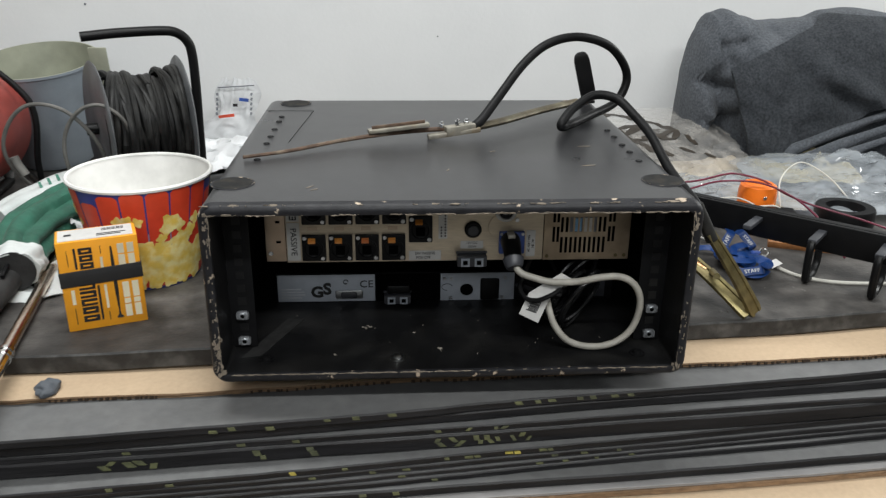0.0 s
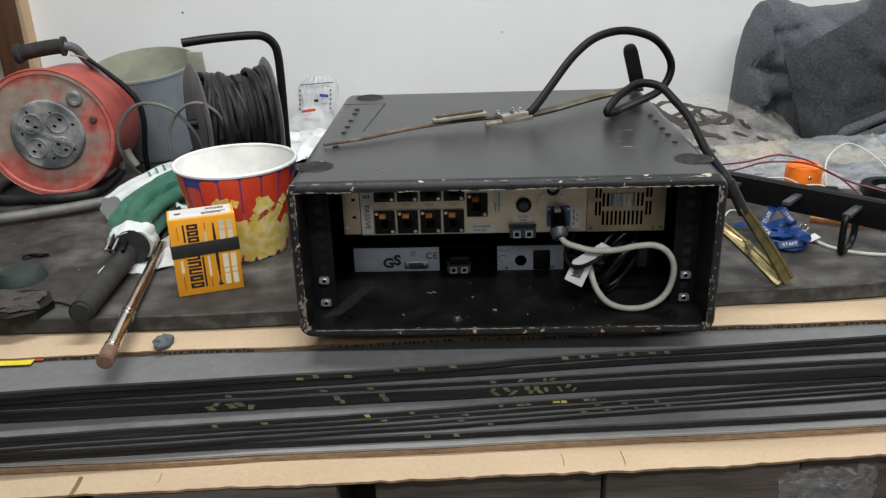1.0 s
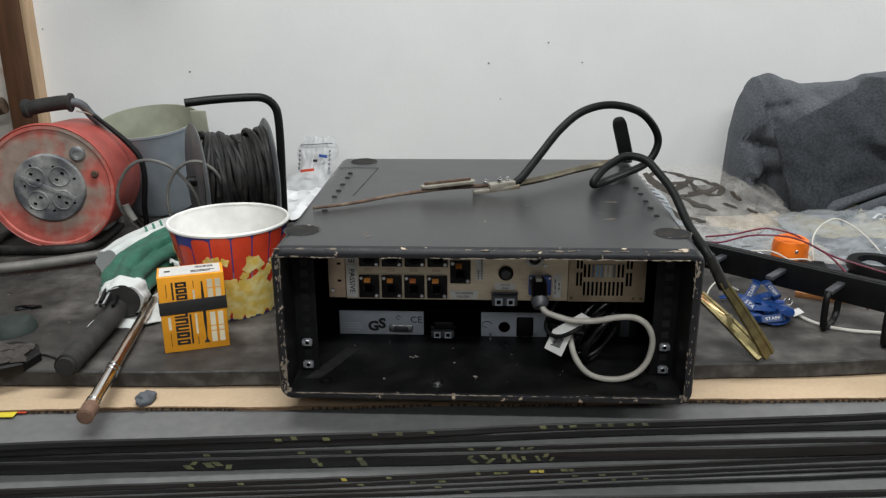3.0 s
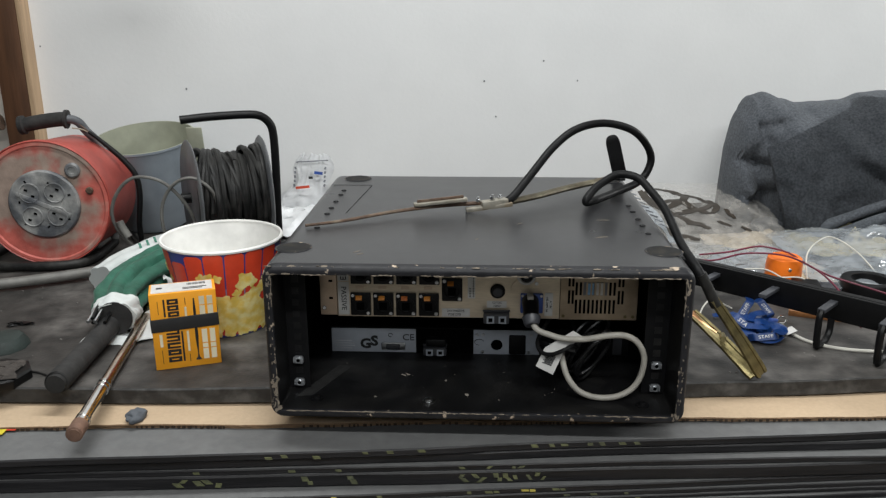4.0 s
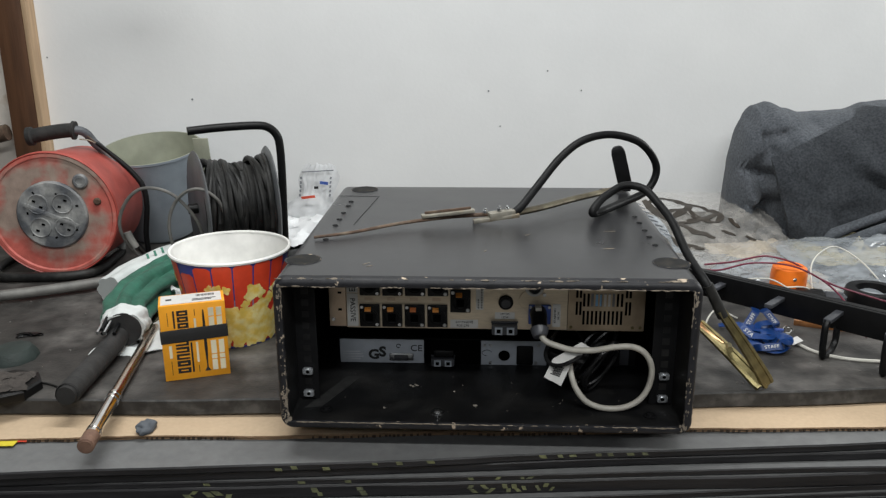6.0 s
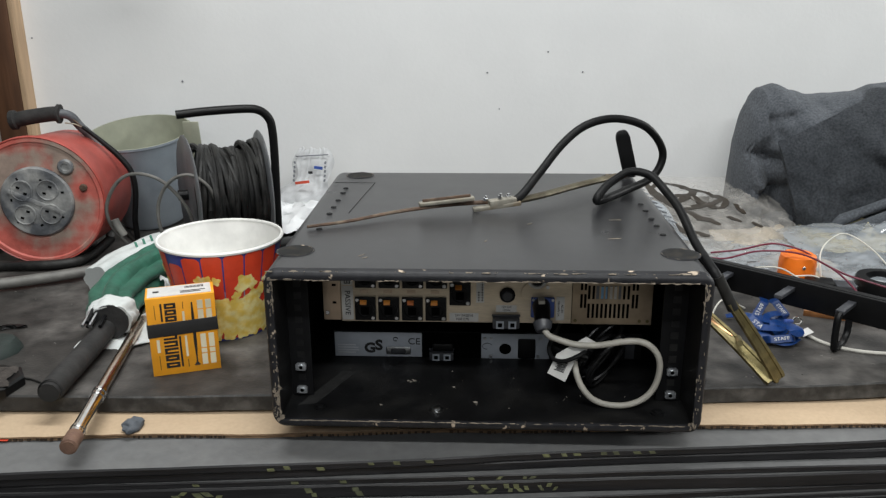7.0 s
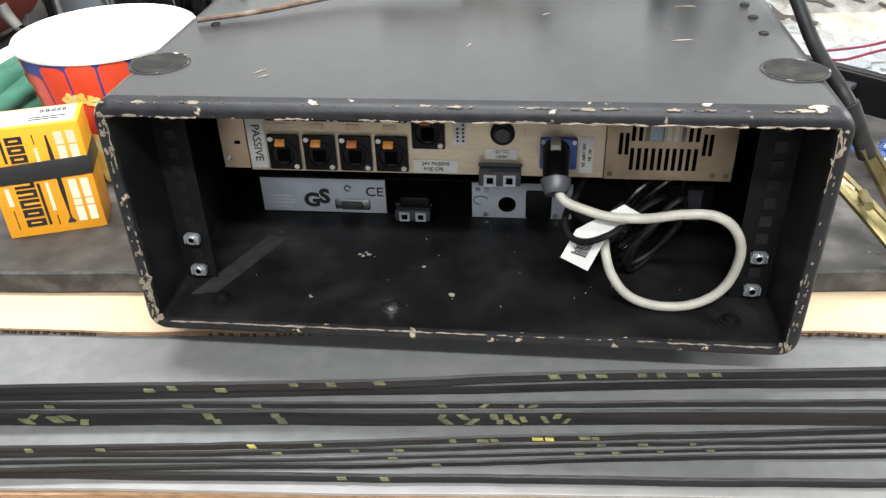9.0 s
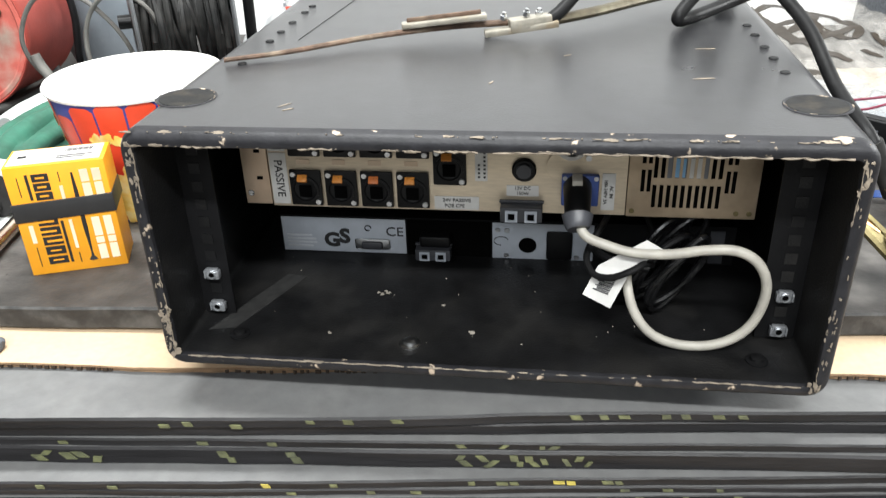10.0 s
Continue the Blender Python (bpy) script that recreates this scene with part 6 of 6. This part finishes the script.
for k in range(18):
    th = radians(-180 + 20 * k + 8)
    hgt = (0.1435, 0.127, 0.140, 0.1435, 0.1435, 0.1435)[k % 6]
    part("red_stripe", patch(bmesh.new(), th - radians(9.3), th + radians(9.3), 0.004, lambda u, h=hgt: h - 0.009 * max(0, abs(u) - 0.5) ** 2 * 2, 0.0005), CUP_RED, cup)
    part("pale_line", patch(bmesh.new(), th + radians(9.5), th + radians(10.5), 0.004, lambda u: 0.085, 0.0006, 1, 3), mat("lilac_print", (0.34, 0.33, 0.52), 0.5, bump=0) if k == 0 else bpy.data.materials["lilac_print"], cup)
random.seed(5)
for th, z, r in [(radians(a), zz, rr) for a, zz, rr in ((-12, 0.030, 0.026), (6, 0.036, 0.030), (24, 0.030, 0.028), (40, 0.040, 0.026), (56, 0.034, 0.030), (74, 0.04, 0.028), (14, 0.060, 0.017), (30, 0.058, 0.016), (48, 0.066, 0.017), (-28, 0.028, 0.024), (-46, 0.034, 0.026), (-64, 0.05, 0.024), (-84, 0.056, 0.022), (2, 0.012, 0.014), (20, 0.012, 0.014), (36, 0.014, 0.015), (52, 0.013, 0.014), (-18, 0.013, 0.014), (-36, 0.014, 0.014), (70, 0.014, 0.015))]:
    b = bmesh.new()
    n, ph = 20, rnd(0, 6)
    off = 0.0010 + rnd(0, 0.0006)
    rr = [r * (0.86 + 0.14 * math.sin(5 * 2 * math.pi * k / n + ph)) for k in range(n)]
    cen = b.verts.new(cone(th, z, off))
    mid = [b.verts.new(cone(th + 0.5 * rr[k] * math.cos(2 * math.pi * k / n) / 0.08, max(0.002, z + 0.5 * rr[k] * math.sin(2 * math.pi * k / n)), off)) for k in range(n)]
    rim = [b.verts.new(cone(th + rr[k] * math.cos(2 * math.pi * k / n) / 0.08, max(0.001, z + rr[k] * math.sin(2 * math.pi * k / n)), off)) for k in range(n)]
    for k in range(n):
        b.faces.new((cen, mid[k], mid[(k + 1) % n]))
        b.faces.new((mid[k], rim[k], rim[(k + 1) % n], mid[(k + 1) % n]))
    part("popcorn_print", b, POPCORN, cup, "yellow popcorn picture")
for th, z, r in [(radians(a), zz, rr) for a, zz, rr in ((38, 0.098, 0.014), (46, 0.092, 0.010), (34, 0.088, 0.010), (29, 0.076, 0.008), (58, 0.080, 0.011), (44, 0.064, 0.006), (-6, 0.104, 0.009), (2, 0.106, 0.008), (10, 0.103, 0.008), (-58, 0.112, 0.009), (-50, 0.096, 0.006), (64, 0.094, 0.010))]:
    b = bmesh.new()
    ph = rnd(0, 6)
    cen = b.verts.new(cone(th, z, 0.0019))
    rim = [b.verts.new(cone(th + r * (0.85 + 0.2 * math.sin(4 * a + ph)) * math.cos(a) / 0.085, z + r * (0.85 + 0.2 * math.sin(4 * a + ph)) * math.sin(a), 0.0019)) for a in [2 * math.pi * k / 16 for k in range(16)]]
    for k in range(16):
        b.faces.new((cen, rim[k], rim[(k + 1) % 16]))
    part("popcorn_print", b, POPCORN, cup, "yellow popcorn picture")

# ---- orange carton ----
carton = thing("screw_carton", pose(-0.456, 0.131, 0.0, 0, 0, 20), "orange screw carton with black band round it", "carton")
BW, BD, BH = 0.0905, 0.046, 0.1145
part("carton", new_box(0, BW, 0, BD, 0, BH, bevel=0.0008), BOX_ORANGE, carton)
lid = part("top_label", new_box(0.003, BW - 0.004, 0.004, BD - 0.004, BH + 0.0001, BH + 0.0006), LABEL_WHITE, carton, "white label on the top flap")
q = bmesh.new()
for i in range(15):
    box(q, 0.052 + 0.0017 * i, 0.0528 + 0.0017 * i + (0.0004 if i % 3 else 0), 0.028, 0.036, BH + 0.0007, BH + 0.0009)
part("barcode", q, INK, lid)
q = bmesh.new()
for i in range(2):
    box(q, 0.046, 0.079 - 0.006 * i, 0.016 - 0.005 * i, 0.0185 - 0.005 * i, BH + 0.0007, BH + 0.0009)
box(q, 0.010, 0.018, 0.020, 0.026, BH + 0.0007, BH + 0.0009)
part("small_print", q, INK, lid, kind="stuff")
FY = -0.0006


def face_bar(x0, x1, z0, z1, material, name="print_bar", y=FY):
    return part(name, new_box(x0, x1, y, -0.0001, z0, z1), material, carton)


# two blocky dark words set upright, drawn as plain shapes
for k in range(5):
    z = 0.0105 + 0.0105 * k
    face_bar(0.0185, 0.0365, z, z + (0.0086 if k else 0.0078), INK, "block_letter")
    face_bar(*((0.0185, 0.0330, z + 0.0030, z + 0.0052), (0.0220, 0.0365, z + 0.0030, z + 0.0052), (0.0225, 0.0325, z + 0.0034, z + 0.0048))[(2, 2, 1, 0, 0)[k] if k != 4 else 0], BOX_ORANGE, "letter_gap", -0.0009)
for k in range(4):
    z = 0.0700 + 0.0093 * k
    face_bar(0.0235, 0.0385, z, z + 0.0078, INK, "block_letter")
    face_bar(0.0270, 0.0350, z + 0.0030, z + 0.0048, BOX_ORANGE, "letter_gap", -0.0009)
face_bar(0.0385, 0.0410, 0.0105, 0.0560, INK)
face_bar(0.0180, 0.0205, 0.0800, 0.1060, INK)
face_bar(0.0475, 0.0483, 0.0090, 0.0200, INK)
face_bar(0.0475, 0.0483, 0.0960, 0.1060, INK)
face_bar(0.0105, 0.0112, 0.0090, 0.0300, INK)
face_bar(0.0105, 0.0112, 0.0840, 0.1040, INK)
face_bar(0.0090, 0.0130, 0.0350, 0.0540, BOX_CREAM)
face_bar(0.0460, 0.0490, 0.0250, 0.0560, BOX_CREAM)
face_bar(0.0460, 0.0490, 0.0700, 0.0920, BOX_CREAM)
part("screw_picture", lathe([(0.0045, 0.010), (0.0015, 0.0145), (0.0011, 0.020), (0.0024, 0.045), (0.0021, 0.085), (0.0012, 0.104)], 8, Matrix.Translation((0.0595, 0.0002, 0)) @ Matrix.Diagonal((1, 0.35, 1, 1))), INK, carton, "dark printed picture of a screw")
for x0 in (0.0665, 0.0775):
    for seg in ((0.010, 0.026), (0.0275, 0.034), (0.0355, 0.056), (0.0785, 0.092), (0.0935, 0.106)):
        face_bar(x0, x0 + 0.0075, seg[0], seg[1], BOX_CREAM)
bandm = mat("black_tape_band", (0.02, 0.02, 0.021), 0.5, var=0.15, scale=60)
part("band", new_box(-0.0012, BW + 0.0012, -0.0018, BD + 0.001, -0.0095, 0.0095, bevel=0.0005, m=pose(0, 0, 0.0675, 0, -1.5, 0)), bandm, carton, "black elastic band")

# ---- folded umbrella and poles ----
umbrella = thing("folded_umbrella", Matrix.Translation((-0.568, 0.248, 0.0)) @ Matrix.Diagonal((1, 0.92, 1, 1)), "folded green and white umbrella with black foam grip", "umbrella")
part("grip", sweep([(0.010, -0.215, 0.0195), (0.009, -0.20, 0.0195), (0.002, -0.08, 0.0195), (-0.004, 0.02, 0.024)], lambda t: 0.0160 if 0.06 < t else 0.0145, 20, 5), FOAM, umbrella, "worn black foam grip")
part("grip_end", sweep([(0.0105, -0.222, 0.0195), (0.0102, -0.217, 0.0195), (0.010, -0.21, 0.0195)], 0.0130, 18, 3), FOAM, umbrella)


def folds(a0, pts, r0, r1, n=60, lobes=7, depth=0.28, seed=0.0):
    path = smooth_path(pts, 7)
    loops = []
    for i, c in enumerate(path):
        t = i / (len(path) - 1)
        dd = (path[min(i + 1, len(path) - 1)] - path[max(i - 1, 0)]).normalized()
        s1 = dd.cross(Vector((0, 0, 1))).normalized()
        s2 = s1.cross(dd)
        r = r0 + (r1 - r0) * t
        loop = []
        for k in range(n):
            a = 2 * math.pi * k / n
            rr = r * (1 - depth + depth * abs(math.sin(lobes * a / 2 + 1.6 * t + seed))) * (1 + 0.10 * fbm(math.cos(a) * 2, math.sin(a) * 2 + t * 4, seed))
            p = c + s1 * (rr * math.cos(a)) + s2 * (rr * 0.8 * math.sin(a))
            p.z = max(p.z, 0.0015)
            loop.append(p)
        loops.append(loop)
    return rings(bmesh.new(), loops)


part("white_hem", folds(0, [(0.006, -0.004, 0.034), (0.003, 0.010, 0.036), (-0.002, 0.024, 0.037)], 0.033, 0.039, seed=1, depth=0.10), UMB_WHITE, umbrella, "white cloth hem")
# solid black disc in place of the shade inside the hem
part("dark_mouth", sweep([(0.0065, -0.0075, 0.034), (0.006, -0.0045, 0.034)], 0.027, 24, 2), FOAM, umbrella, "dark disc for the shaded hollow between the ribs")
part("green_cloth", folds(0, [(-0.002, 0.022, 0.036), (-0.018, 0.073, 0.038), (-0.018, 0.15, 0.043), (0.002, 0.228, 0.046), (0.030, 0.300, 0.046)], 0.038, 0.055, seed=2), UMB_GREEN, umbrella, "green cloth gathered in folds")
part("white_cloth", folds(0, [(-0.098, 0.205, 0.026), (-0.074, 0.270, 0.034), (-0.036, 0.335, 0.040), (0.010, 0.385, 0.042)], 0.036, 0.050, seed=3, depth=0.14), UMB_WHITE, umbrella, "white cloth panel")
q = bmesh.new()
for i in range(3):
    box(q, -0.0022, 0.0022, -0.006, 0.006, 0, 0.0006, m=pose(-0.058 + 0.010 * i, 0.285 + 0.012 * i, 0.070 + 0.003 * i, 45, 0, 40))
part("print_bars", q, GREEN_INK, umbrella, "green printed letters left unreadable")
part("strap", ribbon([(0.030, 0.05, 0.012), (0.046, 0.08, 0.020), (0.050, 0.12, 0.034), (0.042, 0.15, 0.044), (0.030, 0.17, 0.046)], 0.018, (1, -0.5, 0.4)), UMB_WHITE, umbrella, "white cloth strap")
part("loose_cloth", ribbon([(-0.03, -0.05, 0.002), (0.0, -0.02, 0.003), (0.04, 0.0, 0.004), (0.055, 0.06, 0.010)], 0.05, (0, 0, 1)), UMB_WHITE, umbrella, "pale loose cloth under the folds")
for k in range(5):
    a = 0.5 + 0.55 * k
    part("rib_end", sweep([(0.004 + 0.020 * math.cos(a + 1), -0.040 - 0.010 * (k % 2), 0.034 + 0.012 * math.sin(a)), (-0.002 + 0.02 * math.cos(a + 1), 0.0, 0.037 + 0.016 * math.sin(a)), (-0.004 + 0.022 * math.cos(a + 1), 0.03, 0.038 + 0.018 * math.sin(a))], 0.0028, 7, 3), ZINC if k % 2 else BLACK_PLASTIC, umbrella, "metal rib tip")

pole = thing("chrome_pole", Matrix.Translation((-0.484, -0.052, 0.0)), "chrome tube pole with brown rubber tip on the bench", "pole")
P0, P1 = Vector((0.0, 0.0, 0.0065)), Vector((-0.080, 0.52, 0.018))


def along(t):
    return P0.lerp(P1, t)


part("rubber_tip", sweep([along(-0.02), along(-0.012), along(0.0), along(0.03)], lambda t: 0.0102 if 0.1 < t else 0.0080, 18, 4), TIP, pole, "brown rubber tip")
part("lower_tube", sweep([along(0.03), along(0.10), along(0.22)], 0.0086, 18, 4), CHROME, pole)
for t in (0.036, 0.052, 0.205, 0.225):
    part("ring", sweep([along(t - 0.005), along(t), along(t + 0.005)], 0.0098, 18, 2), CHROME, pole, "chrome crimp ring")
# brown reflected from the cardboard is put into the tube's colour
part("upper_tube", sweep([along(0.225), along(0.5), along(1.0)], 0.0076, 18, 4), mat("brown_reflecting_chrome", (0.74, 0.64, 0.54), 0.22, metal=1.0, var=0.2, scale=30, second=(0.45, 0.30, 0.2), patch=12, stretch=(4, 0.4, 4), edge=0.2), pole, "chrome upper tube with a brown reflection in its colour")

tube_ob = thing("bent_tube", Matrix.Translation((-0.806, 0.476, 0.0)), "grey weathered metal tube lying on the mat", "tube")
part("tube", sweep([(-0.075, -0.036, 0.014), (0.0, 0.0, 0.014), (0.09, 0.052, 0.015), (0.20, 0.115, 0.018)], 0.0100, 14, 5), GALV, tube_ob)
part("end_cap", sweep([(-0.082, -0.040, 0.014), (-0.074, -0.0355, 0.014)], 0.0108, 14, 2), GALV, tube_ob)

lock = thing("octagonal_cap", pose(-0.668, 0.092, 0.0, 0, 0, 12) @ Matrix.Diagonal((0.95, 0.95, 0.7, 1)), "black octagonal cap crusted with brown dirt", "cap")
part("body", lathe([(0.048, 0), (0.050, 0.003), (0.050, 0.017), (0.046, 0.020), (0.0, 0.020)], 8, cap=False), BLACK_PLASTIC, lock)
bm_, _ = crumple(-0.034, 0.034, -0.034, 0.034, 0.010, 16, seed=101, rough=40)
bmesh.ops.translate(bm_, vec=(0, 0, 0.0195), verts=bm_.verts)
part("dirt_crust", bm_, mat("brown_dirt", (0.05, 0.042, 0.037), 0.9, var=0.35, scale=80, bump=0.6), lock, "brown crusted dirt")
gs = thing("green_scrap", pose(-0.722, 0.205, 0.0, 0, 0, -8) @ Matrix.Diagonal((1, 1.1, 0.4, 1)), "dusty dark green rubber scrap on the mat", "scrap")
part("scrap", lathe([(0.036, 0), (0.034, 0.02), (0.027, 0.042), (0.018, 0.048), (0.0, 0.049)], 10, cap=False), mat("dark_green_rubber", (0.020, 0.030, 0.027), 0.7, var=0.3, scale=30, bump=0.3), gs)
bm_, _ = crumple(-0.02, 0.02, -0.007, 0.007, 0.006, 10, seed=105, rough=40)
solo("rubber_scrap", bm_, BLACK_PLASTIC, "small black rubber scrap on the mat", "scrap", m=pose(-0.743, 0.293, 0.0, 0, 0, 15))
wire("thin black wire lying on the mat", [(-0.665, 0.125, 0.002), (-0.64, 0.12, 0.002), (-0.61, 0.105, 0.002), (-0.58, 0.10, 0.002)], 0.0016, CABLE_DULL, shift=(0.02, -0.005, 0))

b = bmesh.new()
bmesh.ops.create_icosphere(b, subdivisions=3, radius=0.012)
for v in b.verts:
    v.co = Vector((v.co.x * 0.9, v.co.y * 1.25, v.co.z * 0.65)) * (1 + 0.55 * fbm(v.co.x * 60, v.co.y * 60, v.co.z * 60))
solo("putty_lump", b, CLAY, "blue-grey lump of putty on the cardboard", "putty", m=pose(-0.450, 0.034, -0.0185, 0, 0, -20))

tape = thing("tape_strip", BENCH @ pose(-0.622, 0.052, -0.0300, 0, 0, 0), "yellow and red tape strip on the grey sheet", "tape")
part("yellow_strip", new_box(-0.08, 0.012, -0.014, 0.010, 0, 0.0008), YELLOW_TAPE, tape)
part("red_end", new_box(0.0122, 0.024, -0.004, 0.011, 0, 0.0008), RED_TAPE, tape)
part("red_edge", new_box(-0.08, 0.006, 0.0102, 0.016, 0, 0.0008), RED_TAPE, tape)
